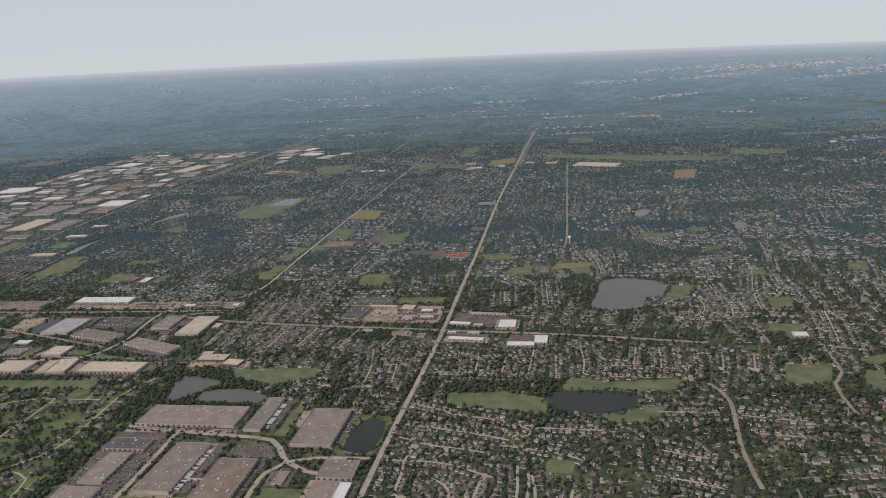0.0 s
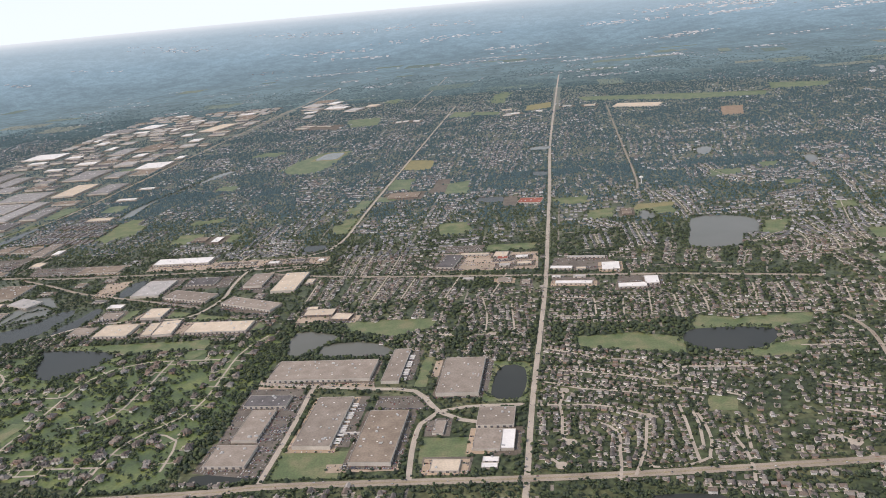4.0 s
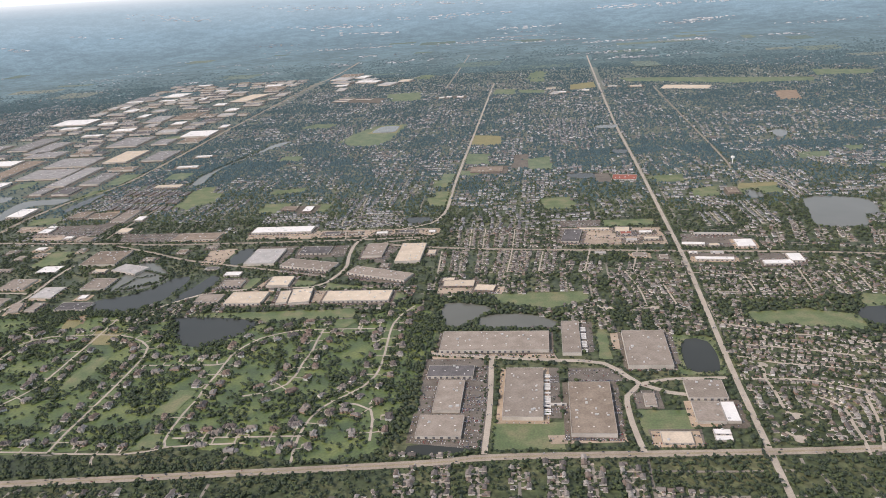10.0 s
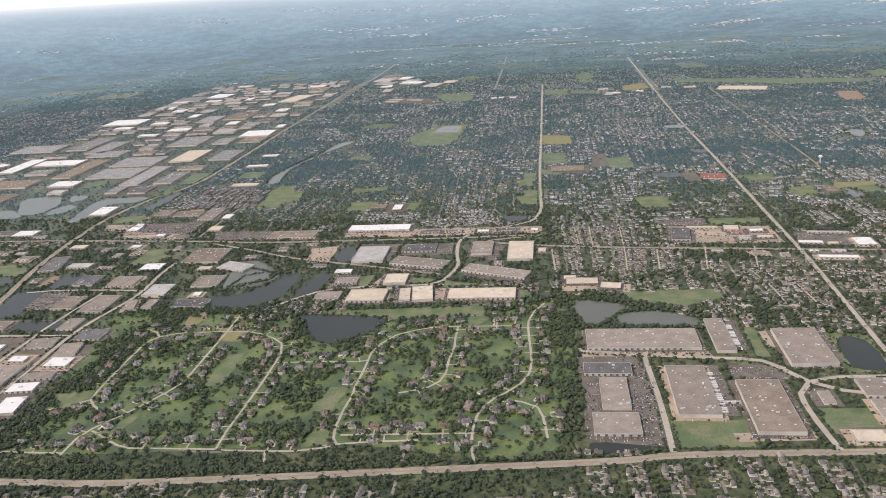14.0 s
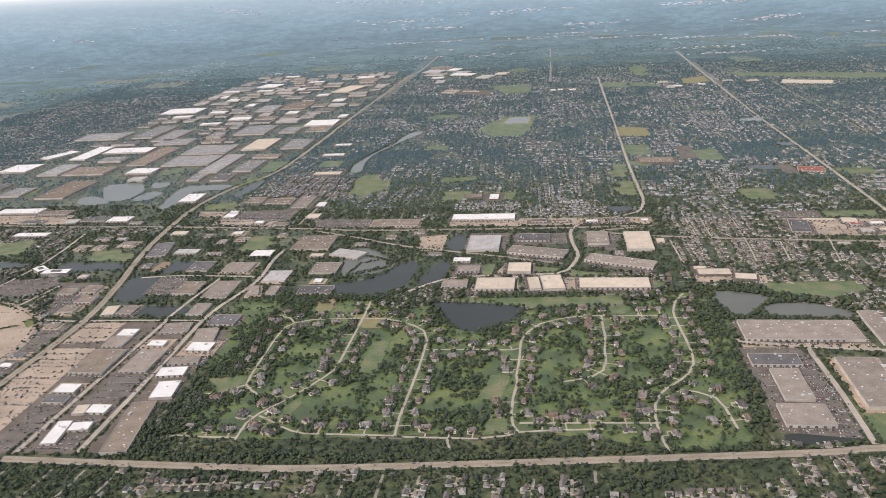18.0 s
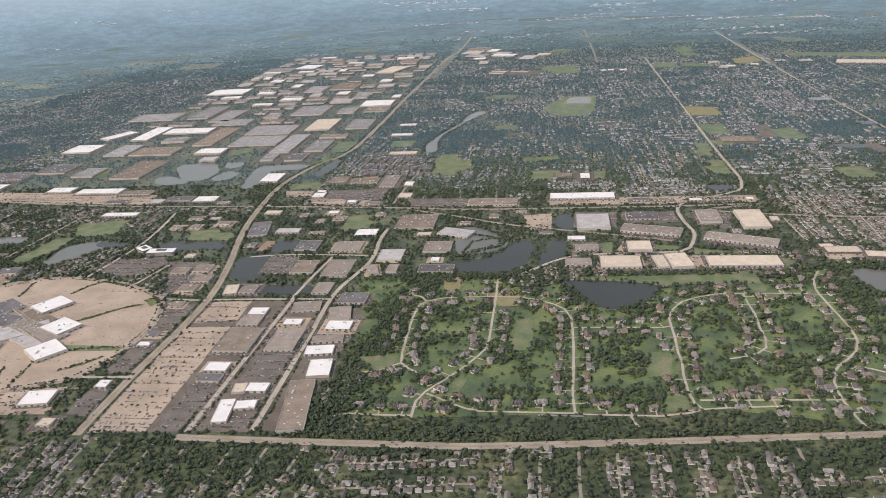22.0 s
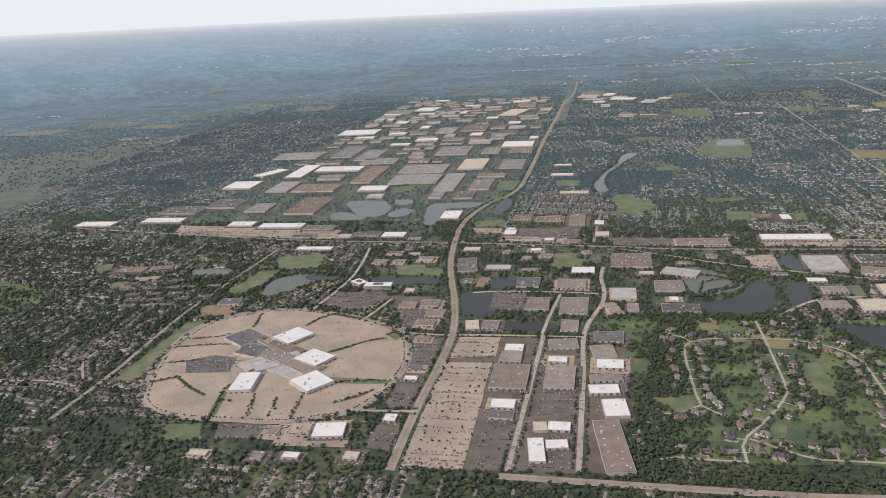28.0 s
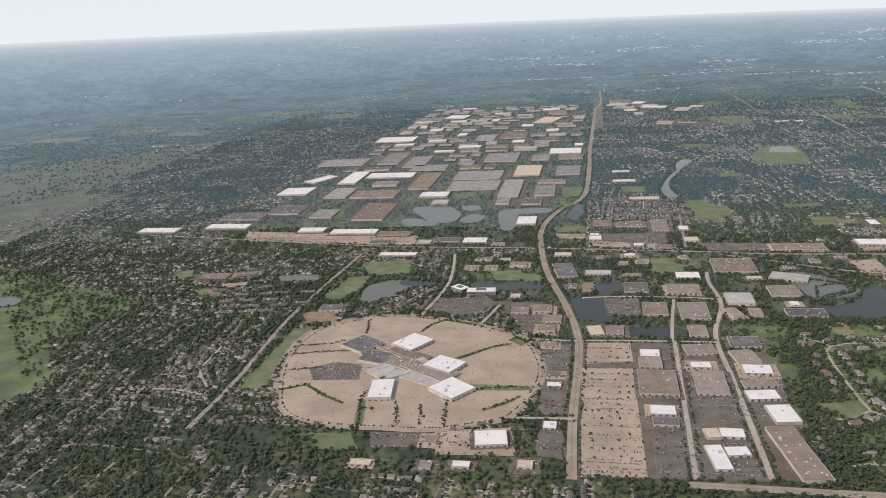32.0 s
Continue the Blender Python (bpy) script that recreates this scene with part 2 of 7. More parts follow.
# farthest town roofs, whitened in colour to sit in the painted haze
M["pale_town"] = palette("haze_paled_town_roofs", [(0.5, 0.52, 0.54), (0.58, 0.6, 0.61), (0.66, 0.67, 0.68), (0.8, 0.8, 0.8)], 0.7)
# leaves of the distant woods, paled and blued as painted haze
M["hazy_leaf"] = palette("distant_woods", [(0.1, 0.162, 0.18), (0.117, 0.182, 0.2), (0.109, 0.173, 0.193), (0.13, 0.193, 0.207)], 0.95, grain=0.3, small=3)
# field colours paled towards blue-green, haze painted into them
M["hazed_field"] = palette("far_fields", [(0.17, 0.235, 0.2), (0.21, 0.265, 0.22), (0.16, 0.225, 0.2), (0.26, 0.29, 0.24)], 0.9, grain=0.25, small=8)
M["silt"] = water_material("silty_water", (0.115, 0.12, 0.102), (0.165, 0.167, 0.143), 0.5)
M["dark"] = water_material("dark_water", (0.036, 0.042, 0.04), (0.06, 0.065, 0.058))


def distance_material():
    """Backdrop: the hazy blue distance, its haze painted as emission, paler towards the horizon, with streaks of woods
    and fields.
    """
    m = bpy.data.materials.new("hazy_distance")
    m.use_nodes = True
    n, l = m.node_tree.nodes, m.node_tree.links
    p = n["Principled BSDF"]
    g = n.new("ShaderNodeNewGeometry")
    s = n.new("ShaderNodeVectorMath")
    s.operation = "LENGTH"
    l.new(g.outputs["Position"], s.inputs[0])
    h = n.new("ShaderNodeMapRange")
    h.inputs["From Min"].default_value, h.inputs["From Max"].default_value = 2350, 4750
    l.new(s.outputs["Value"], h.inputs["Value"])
    # haze as a painted ramp over range, from blue-green to pale
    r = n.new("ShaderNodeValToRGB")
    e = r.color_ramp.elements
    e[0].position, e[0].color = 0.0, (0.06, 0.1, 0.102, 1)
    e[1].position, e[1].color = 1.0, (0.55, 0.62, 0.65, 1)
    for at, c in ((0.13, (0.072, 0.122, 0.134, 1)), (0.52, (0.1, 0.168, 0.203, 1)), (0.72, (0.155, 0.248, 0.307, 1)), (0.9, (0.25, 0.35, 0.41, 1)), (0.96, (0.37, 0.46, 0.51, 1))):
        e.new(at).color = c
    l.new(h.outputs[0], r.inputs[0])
    tones = []
    for scale, low, high in ((0.004, 0.87, 1.13), (0.022, 0.84, 1.16), (0.1, 0.84, 1.16)):
        t = n.new("ShaderNodeTexNoise")
        t.inputs["Scale"].default_value, t.inputs["Detail"].default_value = scale, 5
        l.new(g.outputs["Position"], t.inputs["Vector"])
        f = n.new("ShaderNodeMapRange")
        f.inputs["From Min"].default_value, f.inputs["From Max"].default_value = 0.42, 0.58
        f.inputs["To Min"].default_value, f.inputs["To Max"].default_value = low, high
        l.new(t.outputs[0], f.inputs["Value"])
        tones.append(f.outputs[0])
    whole = tones[0]
    for one in tones[1:]:
        both = n.new("ShaderNodeMath")
        both.operation = "MULTIPLY"
        l.new(whole, both.inputs[0])
        l.new(one, both.inputs[1])
        whole = both.outputs[0]
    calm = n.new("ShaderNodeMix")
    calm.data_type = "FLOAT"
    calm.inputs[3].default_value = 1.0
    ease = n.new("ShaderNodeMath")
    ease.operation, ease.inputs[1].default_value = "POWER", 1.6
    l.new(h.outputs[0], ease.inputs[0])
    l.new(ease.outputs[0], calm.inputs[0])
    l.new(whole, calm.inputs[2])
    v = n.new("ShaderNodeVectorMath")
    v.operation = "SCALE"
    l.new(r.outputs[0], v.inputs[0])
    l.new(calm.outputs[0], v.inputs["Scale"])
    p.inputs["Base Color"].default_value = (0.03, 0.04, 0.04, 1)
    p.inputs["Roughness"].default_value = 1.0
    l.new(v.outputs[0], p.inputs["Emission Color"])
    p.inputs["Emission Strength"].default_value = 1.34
    return m


M["distance"] = distance_material()


# ---- helpers for building ----
def part(name, bm, material, parent, label=""):
    me = bpy.data.meshes.new(name)
    bm.to_mesh(me)
    bm.free()
    me.materials.append(material)
    ob = new(name, me)
    ob.parent = parent
    if label:
        tagged(ob, label)
    return ob


def piece(name, me, parent, place, label="", turn=0.0, size=(1, 1, 1)):
    ob = new(name, me)
    ob.parent = parent
    ob.matrix_basis = Matrix.LocRotScale(place, Euler((0, 0, turn)), size)
    if label:
        tagged(ob, label)
    return ob


def box(bm, x0, x1, y0, y1, z0, z1, caps=True):
    v = [bm.verts.new(c) for c in ((x0, y0, z0), (x1, y0, z0), (x1, y1, z0), (x0, y1, z0), (x0, y0, z1), (x1, y0, z1), (x1, y1, z1), (x0, y1, z1))]
    faces = [(0, 1, 5, 4), (1, 2, 6, 5), (2, 3, 7, 6), (3, 0, 4, 7)]
    if caps:
        faces += [(4, 5, 6, 7), (3, 2, 1, 0)]
    for f in faces:
        bm.faces.new([v[i] for i in f])


# rise of the land towards the horizon
FLAT, RIM, RISE, LEAN = 3600.0, 4750.0, 5.66e-5, 0.019


def land_z(u, v):
    r = np.hypot(u, v)
    over = np.maximum(r - FLAT, 0.0)
    k = np.minimum(over / (RIM - FLAT), 1.0)
    lean = LEAN * (u + 500.0) * k * k * (3 - 2 * k)
    return np.where(r > FLAT, 290.0 - r * (290.0 / FLAT - RISE * over) - lean, 0.0)


# occupancy of the land, cells of two metres
U0, V0, CELL, NU, NV = -1400, 220, 2.0, 1500, 1100
OCC = np.zeros((NU, NV), np.uint8)


def mark(poly, code):
    p = np.array(poly, float)
    i0 = max(int((p[:, 0].min() - U0) / CELL), 0)
    i1 = min(int((p[:, 0].max() - U0) / CELL) + 1, NU - 1)
    j0 = max(int((p[:, 1].min() - V0) / CELL), 0)
    j1 = min(int((p[:, 1].max() - V0) / CELL) + 1, NV - 1)
    if i1 < i0 or j1 < j0:
        return
    x = U0 + (np.arange(i0, i1 + 1) + 0.5) * CELL
    y = V0 + (np.arange(j0, j1 + 1) + 0.5) * CELL
    gx, gy = np.meshgrid(x, y, indexing="ij")
    inside = np.zeros(gx.shape, bool)
    for (x0, y0), (x1, y1) in zip(p, np.roll(p, -1, 0)):
        if y0 != y1:
            inside ^= ((y0 > gy) != (y1 > gy)) & (gx < (x1 - x0) * (gy - y0) / (y1 - y0) + x0)
    OCC[i0:i1 + 1, j0:j1 + 1][inside] = code


def occ_at(u, v):
    i = np.clip(((u - U0) / CELL).astype(int), 0, NU - 1)
    j = np.clip(((v - V0) / CELL).astype(int), 0, NV - 1)
    return OCC[i, j]


def smooth_line(p, step=12.0, closed=False):
    """A Catmull-Rom line through the points."""
    p = [Vector((*q, 0)) for q in p]
    res, n = [], len(p)
    for i in range(n if closed else n - 1):
        a, b = p[i], p[(i + 1) % n]
        pa = p[i - 1] if (i or closed) else a
        pb = p[(i + 2) % n] if (i + 2 < n or closed) else b
        k = max(1, min(14, int((b - a).length / step)))
        for j in range(k):
            t = j / k
            res.append(0.5 * ((2 * a) + (b - pa) * t + (2 * pa - 5 * a + 4 * b - pb) * t * t + (3 * a - pa - 3 * b + pb) * t ** 3))
    if not closed:
        res.append(p[-1])
    return [(q.x, q.y) for q in res]


LAYER = [0]


def sheet(name, poly, material, z, label, category):
    LAYER[0] += 1
    z += 0.0005 * LAYER[0]
    bm = bmesh.new()
    top = [bm.verts.new((x, y, float(land_z(x, y)) + z)) for x, y in poly]
    f = bm.faces.new(top)
    if f.normal.z < 0:
        f.normal_flip()
    bmesh.ops.triangulate(bm, faces=[f])
    me = bpy.data.meshes.new(name)
    bm.to_mesh(me)
    bm.free()
    me.materials.append(material)
    return tagged(new(name, me), label, category, kind="structure")


def ribbon(line, width, z, material, name):
    p = np.array(line)
    t = np.gradient(p, axis=0)
    t /= np.linalg.norm(t, axis=1, keepdims=True) + 1e-9
    nrm = np.stack([-t[:, 1], t[:, 0]], 1) * width / 2
    a, b = p + nrm, p - nrm
    zz = land_z(p[:, 0], p[:, 1]) + z
    verts = [(x, y, h) for (x, y), h in zip(a, zz)] + [(x, y, h) for (x, y), h in zip(b, zz)]
    n = len(p)
    me = bpy.data.meshes.new(name)
    me.from_pydata(verts, [], [(i, n + i, n + i + 1, i + 1) for i in range(n - 1)])
    me.materials.append(material)
    return new(name, me), np.concatenate([a, b[::-1]])


KNOWN_LINES, LANE_STRIPS = [], []
PALE_ROADS = ("park drive", "business row road", "plaza lane", "mall road", "pond street", "business street", "cross lane", "main street", "collector street")


def road(what, pts, width):
    line = smooth_line(pts)
    if width < 2.7:
        width = 1.9
        lanes = True
    else:
        lanes = False
    mat = M["lane"] if lanes or what in PALE_ROADS else M["road"]
    LAYER[0] += 1
    top = 0.18 + 0.0015 * LAYER[0]
    ob, outline = ribbon(line, width, top, mat, "road")
    tagged(ob, "pale concrete %s between trees and buildings" % what, "road", kind="structure")
    wide = ribbon(line, width + (2.4 if lanes else 2.5), 0.0, mat, "x")
    mark(wide[1], 1)
    if lanes:
        LANE_STRIPS.append(wide[1])
    bpy.data.objects.remove(wide[0])
    KNOWN_LINES.append((line, width))
    if width >= 6.5:
        for off in (-0.06, 0.06):
            p = np.array(line)
            t = np.gradient(p, axis=0)
            t /= np.linalg.norm(t, axis=1, keepdims=True) + 1e-9
            q = p + np.stack([-t[:, 1], t[:, 0]], 1) * off * width
            m, _ = ribbon([tuple(x) for x in q], 0.28, top + 0.01, M["straw"], "lane_marking")
            m.parent = ob


HOME = []


def home_street(pts, end=False):
    """A pale residential street, with a turning circle at its end."""
    line = smooth_line(pts, 5.0)
    LAYER[0] += 1
    ob, _ = ribbon(line, 2.2 if line[0][1] < 650 else 1.7 if line[0][1] < 880 else 1.4, 0.16 + 0.0005 * LAYER[0], M["lane"], "street")
    tagged(ob, "pale concrete residential street lined with houses", "street", kind="structure")
    wide = ribbon(line, 4.6, 0.0, M["lane"], "x")
    mark(wide[1], 9)
    bpy.data.objects.remove(wide[0])
    if end:
        x, y = line[-1]
        disc = [(x + 4.3 * math.cos(k * 0.349), y + 4.3 * math.sin(k * 0.349)) for k in range(18)]
        mark(disc, 9)
        sheet("turning_circle", disc, M["lane"], 0.15, "pale turning circle at the end of a residential street", "street")
    HOME.append(line)


def district(pts):
    mark(pts, 12)


def pond(pts, kind="dark"):
    poly = smooth_line(pts, 6.0, True)
    mark(poly, 2)
    sheet("pond", poly, M[kind], 0.12, "still dark pond with wooded banks" if kind == "dark" else "silty grey pond with wooded banks", "pond")
    SHORES.append(poly)


SHORES = []
FIELDS = {"grass": "mown green grass field", "straw": "dry straw-coloured field", "soil": "bare brown earth field", "concrete": "pale concrete yard", "estate": "lawns of the wooded housing estate"}


def worn_edge(pts, step=7.0, amount=0.9):
    rng = random.Random(len(pts) + int(pts[0][0]))
    res = []
    for (x0, y0), (x1, y1) in zip(pts, pts[1:] + pts[:1]):
        k = max(1, int(math.hypot(x1 - x0, y1 - y0) / step))
        for i in range(k):
            res.append((x0 + (x1 - x0) * i / k + rng.uniform(-amount, amount), y0 + (y1 - y0) * i / k + rng.uniform(-amount, amount)))
    return res


def field(pts, kind):
    poly = smooth_line(pts, 10.0, True) if kind == "estate" else worn_edge(pts)
    mark(poly, 6 if kind == "estate" else 3)
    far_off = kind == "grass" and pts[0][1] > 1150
    sheet("field", poly, M["grass_hazed" if far_off else kind], 0.04 if kind == "estate" else 0.07, FIELDS[kind], "field")


def lot(pts, kind):
    mark(pts, 4)
    sheet("parking_lot", pts, M[kind], 0.10, "pale concrete parking lot" if kind == "concrete" else "dark asphalt parking lot with painted bays", "parking lot")
    LOTS.append((pts, kind))


def yard(pts, kind):
    """Paved ground under and between the lots of a business strip."""
    mark(pts, 4)
    sheet("pavement", pts, M[kind], 0.05, "worn paved ground between stores and their parking lots", "pavement")


def zone(pts):
    mark(pts, 7)


LOTS = []


# ---- halls ----
UNIT = bpy.data.meshes.new("roof_unit")
b_ = bmesh.new()
box(b_, -0.5, 0.5, -0.5, 0.5, 0, 0.8)
box(b_, -0.3, 0.3, -0.3, 0.3, 0.8, 1.0)
b_.to_mesh(UNIT)
UNIT.materials.append(M["unit"])
b_.clear()
box(b_, -0.5, 0.5, -0.03, 0.03, 0, 1)
DOOR = bpy.data.meshes.new("loading_door")
b_.to_mesh(DOOR)
DOOR.materials.append(M["door"])
b_.clear()
box(b_, -0.5, 0.5, -0.25, 0.25, 0, 0.12)
SKYLIGHT = bpy.data.meshes.new("skylight")
b_.to_mesh(SKYLIGHT)
SKYLIGHT.materials.append(M["white"])
b_.free()
ROOF_WORDS = {"grey": "grey membrane roof", "brown": "brown gravel roof", "tan": "tan gravel roof", "white": "bright white flat roof", "pale": "pale flat roof", "slate": "dark flat roof", "red": "red metal roof"}
KIND_WORDS = {"apartment_block": "low apartment block with a %s among trees", "warehouse": "low precast warehouse with a %s and loading doors", "office_building": "low office building with a %s", "store": "flat-roofed store with a %s beside its parking lot",
              "school": "sprawling one-storey school with a %s", "storage_shed": "small shed with a %s on grass", "shopping_mall": "wing of the shopping mall with a %s"}
HALLS = []
hall_rng = random.Random(4)


def hall(kind, u, v, w, d, turn, h, roof):
    if kind != "shopping_mall" and occ_at(np.array([u]), np.array([v]))[0] == 5:
        return
    base = new(kind)
    base.empty_display_size = 1
    base.matrix_basis = pose(u, v, float(land_z(u, v)), 0, 0, turn)
    tagged(base, KIND_WORDS[kind] % ROOF_WORDS[roof], kind.replace("_", " "), "flat-roofed buildings")
    bm = bmesh.new()
    t, x, y = 0.22, w / 2, d / 2
    for a in ((-x, x, -y, -y + t), (-x, x, y - t, y), (-x, -x + t, -y + t, y - t), (x - t, x, -y + t, y - t)):
        box(bm, *a, 0, h)
    part("wall", bm, M["brick"] if kind in ("apartment_block", "school") else M["wall"], base)
    bm = bmesh.new()
    box(bm, -x + t, x - t, -y + t, y - t, h - 0.5, h - 0.2)
    # grey roofs beyond 1000 m take the haze-greyed copy
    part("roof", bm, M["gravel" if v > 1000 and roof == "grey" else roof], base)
    bm = bmesh.new()
    for a in ((-x - 0.05, x + 0.05, -y - 0.05, -y + t + 0.05), (-x - 0.05, x + 0.05, y - t - 0.05, y + 0.05), (-x - 0.05, -x + t + 0.05, -y + t + 0.05, y - t - 0.05), (x - t - 0.05, x + 0.05, -y + t + 0.05, y - t - 0.05)):
        box(bm, *a, h, h + 0.1)
    part("parapet_cap", bm, M["trim"], base)
    n = max(1, min(14, int(w * d / 160)))
    for _ in range(n):
        s = hall_rng.uniform(0.7, 1.5)
        piece("roof_unit", UNIT, base, (hall_rng.uniform(-x * 0.85, x * 0.85), hall_rng.uniform(-y * 0.85, y * 0.85), h - 0.2), size=(s * hall_rng.uniform(0.8, 1.8), s, s * 0.8))
    if kind == "warehouse" and w * d > 500 and v < 1000:
        k = int(w / 9)
        for i in range(k):
            for j in range(max(1, int(d / 16))):
                piece("skylight", SKYLIGHT, base, (-x + (i + 0.5) * w / k, -y + (j + 0.5) * d / max(1, int(d / 16)), h - 0.2), size=(1.1, 1.6, 1))
    if v < 1200:
        side_e = kind == "warehouse" and d > w
        k = int((d if side_e else w) / 4.5)
        for i in range(min(k, 16)):
            c = (i + 0.5) / k - 0.5
            if side_e:
                piece("loading_door", DOOR, base, (x + 0.02, c * d, 0.25), turn=math.pi / 2, size=(1.6, 1, 1.7))
            else:
                piece("loading_door", DOOR, base, (c * w, -y - 0.02, 0.25), size=(1.9, 1, 1.6 if kind == "warehouse" else 1.1))
    m = base.matrix_basis
    if kind not in ("shopping_mall", "storage_shed", "apartment_block") and v < 2400:
        gx, gy = (hall_rng.uniform(4, 10), hall_rng.uniform(4, 10)) if v > 1000 else (hall_rng.uniform(2, 6), hall_rng.uniform(2, 6))
        grounds = [(m @ Vector(c)).xy[:] for c in ((-x - gx, -y - gy, 0), (x + gx, -y - gy, 0), (x + gx, y + gy, 0), (-x - gx, y + gy, 0))]
        k = np.array(grounds)
        if not np.isin(occ_at(k[:, 0], k[:, 1]), (1, 2)).any():
            lot(grounds, "asphalt" if hall_rng.random() < 0.7 or v > 1000 else "concrete")
    g = 1.0
    mark([(m @ Vector(c)).xy for c in ((-x - g, -y - g, 0), (x + g, -y - g, 0), (x + g, y + g, 0), (-x - g, y + g, 0))], 5)
    HALLS.append((u, v, w, d))


def glass_office(u, v, w, d, turn):
    """A four-storey office wing with bands of dark glass between white spandrels."""
    base = new("office_building")
    base.matrix_basis = pose(u, v, 0, 0, 0, turn)
    x, y = w / 2, d / 2
    for k in range(4):
        bm = bmesh.new()
        box(bm, -x, x, -y, y, 1.25 * k, 1.25 * k + 0.85)
        part("glass_band", bm, M["door"], base, "dark band of windows")
        bm = bmesh.new()
        box(bm, -x - 0.12, x + 0.12, -y - 0.12, y + 0.12, 1.25 * k + 0.85, 1.25 * k + 1.25)
        part("spandrel", bm, M["wall"], base)
    bm = bmesh.new()
    box(bm, -x + 0.2, x - 0.2, -y + 0.2, y - 0.2, 5.0, 5.1)
    part("roof", bm, M["white"], base, "white membrane roof")
    bm = bmesh.new()
    box(bm, -x * 0.35, x * 0.35, -y * 0.4, y * 0.4, 5.1, 6.0)
    part("penthouse", bm, M["slate"], base, "dark plant room on the roof")
    tagged(base, "four-storey office block with dark glass bands and white roof", "office building", "flat-roofed buildings")
    m = base.matrix_basis
    mark([(m @ Vector(c)).xy for c in ((-x - 1, -y - 1, 0), (x + 1, -y - 1, 0), (x + 1, y + 1, 0), (-x - 1, y + 1, 0))], 5)
    HALLS.append((u, v, w, d))


# ---- the map ----
TREE_ROWS = []


def tree_row(pts):
    TREE_ROWS.append(pts)


zone([(-474, 405), (-330, 405), (-250, 690), (-250, 830), (-330, 880), (-530, 890), (-500, 760), (-474, 640)])
zone([(-330, 690), (-170, 690), (-150, 735), (90, 735), (90, 925), (-330, 905)])
zone([(-960, 905), (-480, 905), (-480, 2390), (-960, 2390)])
zone([(95, 445), (343, 445), (343, 600), (215, 625), (95, 630)])
zone([(-505, 400), (-474, 400), (-474, 720), (-520, 880), (-640, 880), (-560, 690), (-500, 620)])
zone([(-720, 395), (-474, 395), (-474, 455), (-720, 450)])
zone([(230, 790), (420, 770), (420, 860), (230, 870)])
MALL_RING = [(-710, 496), (-729, 559), (-728, 622), (-702, 655), (-654, 673), (-595, 662), (-549, 643), (-520, 619), (-506, 587), (-500, 551), (-505, 511), (-519, 475), (-544, 461), (-575, 451), (-609, 451), (-647, 451), (-675, 456), (-697, 471)]
MALL_PATCHES = [([(-700, 547), (-680, 560), (-656, 557), (-650, 528), (-688, 524)], "asphalt")]
district([(352, 631), (394, 624), (457, 610), (557, 619), (500, 456), (343, 456)])
district([(343, 795), (691, 773), (662, 688), (351, 687)])
district([(560, 674), (686, 669), (617, 487), (452, 485), (458, 561), (538, 569)])
road("west highway", [(-474, 400), (-475, 478), (-473, 609), (-486, 697), (-508, 791), (-521, 875), (-528, 990), (-509, 1092), (-475, 1181), (-468, 1373), (-467, 1604), (-459, 2013), (-454, 2260), (-439, 2403), (-437, 2584), (-439, 2795)], 6.7)
road("business row road", [(-353, 411), (-354, 540), (-355, 633), (-339, 710), (-342, 775), (-340, 809)], 4.0)
road("plaza lane", [(-398, 407), (-391, 619)], 3.4)
road("cross lane", [(-470, 617), (-422, 619), (-356, 619)], 3.0)
road("rail avenue", [(-1112, 972), (-893, 934), (-712, 908), (-529, 899), (-330, 883), (-254, 874), (-52, 874), (76, 877), (18, 860), (120, 835), (349, 812), (481, 800), (616, 779)], 5.0)
road("collector street", [(-31, 731), (-20, 742), (-9, 782), (-14, 823), (-14, 868), (8, 901), (49, 919), (77, 969), (76, 1194), (78, 2109)], 3.8)
road("pond street", [(-182, 678), (-146, 715), (-110, 726), (-29, 731)], 3.5)
road("rail line", [(-324, 875), (-262, 847), (-204, 818), (-113, 788), (-25, 759)], 4.0)
road("tree lined street", [(-757, 439), (-755, 524), (-761, 639), (-758, 731), (-748, 876)], 4.0)
road("main street", [(343, 330), (343, 450), (343, 564), (347, 777), (346, 930), (344, 1161), (339, 1506), (341, 1933), (344, 2299), (347, 2620)], 4.3)
road("county road", [(-403, 401), (-256, 400), (-169, 403), (115, 432), (173, 441), (343, 450), (412, 455), (474, 461), (560, 470), (640, 478)], 7.0)
road("park drive", [(111, 584), (161, 577), (214, 571), (249, 566), (273, 534), (292, 522), (308, 518)], 4.5)
road("park drive", [(161, 577), (164, 505), (164, 444)], 4.0)
road("park drive", [(273, 534), (262, 517), (262, 481), (266, 448)], 4.0)
road("park drive", [(275, 535), (294, 541), (337, 543)], 4.0)
road("mall road", [(-520, 619), (-475, 616)], 3.0)
road("mall road", [(-519, 475), (-474, 477)], 3.0)
road("mall road", [(-628, 669), (-617, 771), (-628, 876)], 3.2)
road("mall road", [(-568, 643), (-553, 703)], 3.0)
road("business street", [(-472, 725), (-438, 730), (-377, 729), (-340, 725)], 3.2)
road("business street", [(-393, 618), (-389, 664), (-382, 724)], 3.0)
road("estate lane", [(-266, 615), (-251, 622), (-229, 624), (-206, 625), (-184, 624), (-172, 620), (-156, 611), (-145, 600), (-140, 583), (-139, 553), (-139, 525), (-140, 491), (-141, 460), (-140, 441), (-134, 439), (-105, 439), (-84, 439), (-64, 444), (-57, 448), (-36, 451), (-1, 454)], 2.6)
road("estate lane", [(-266, 615), (-272, 605), (-273, 574), (-272, 543), (-271, 519), (-269, 504), (-262, 496), (-253, 489)], 2.6)
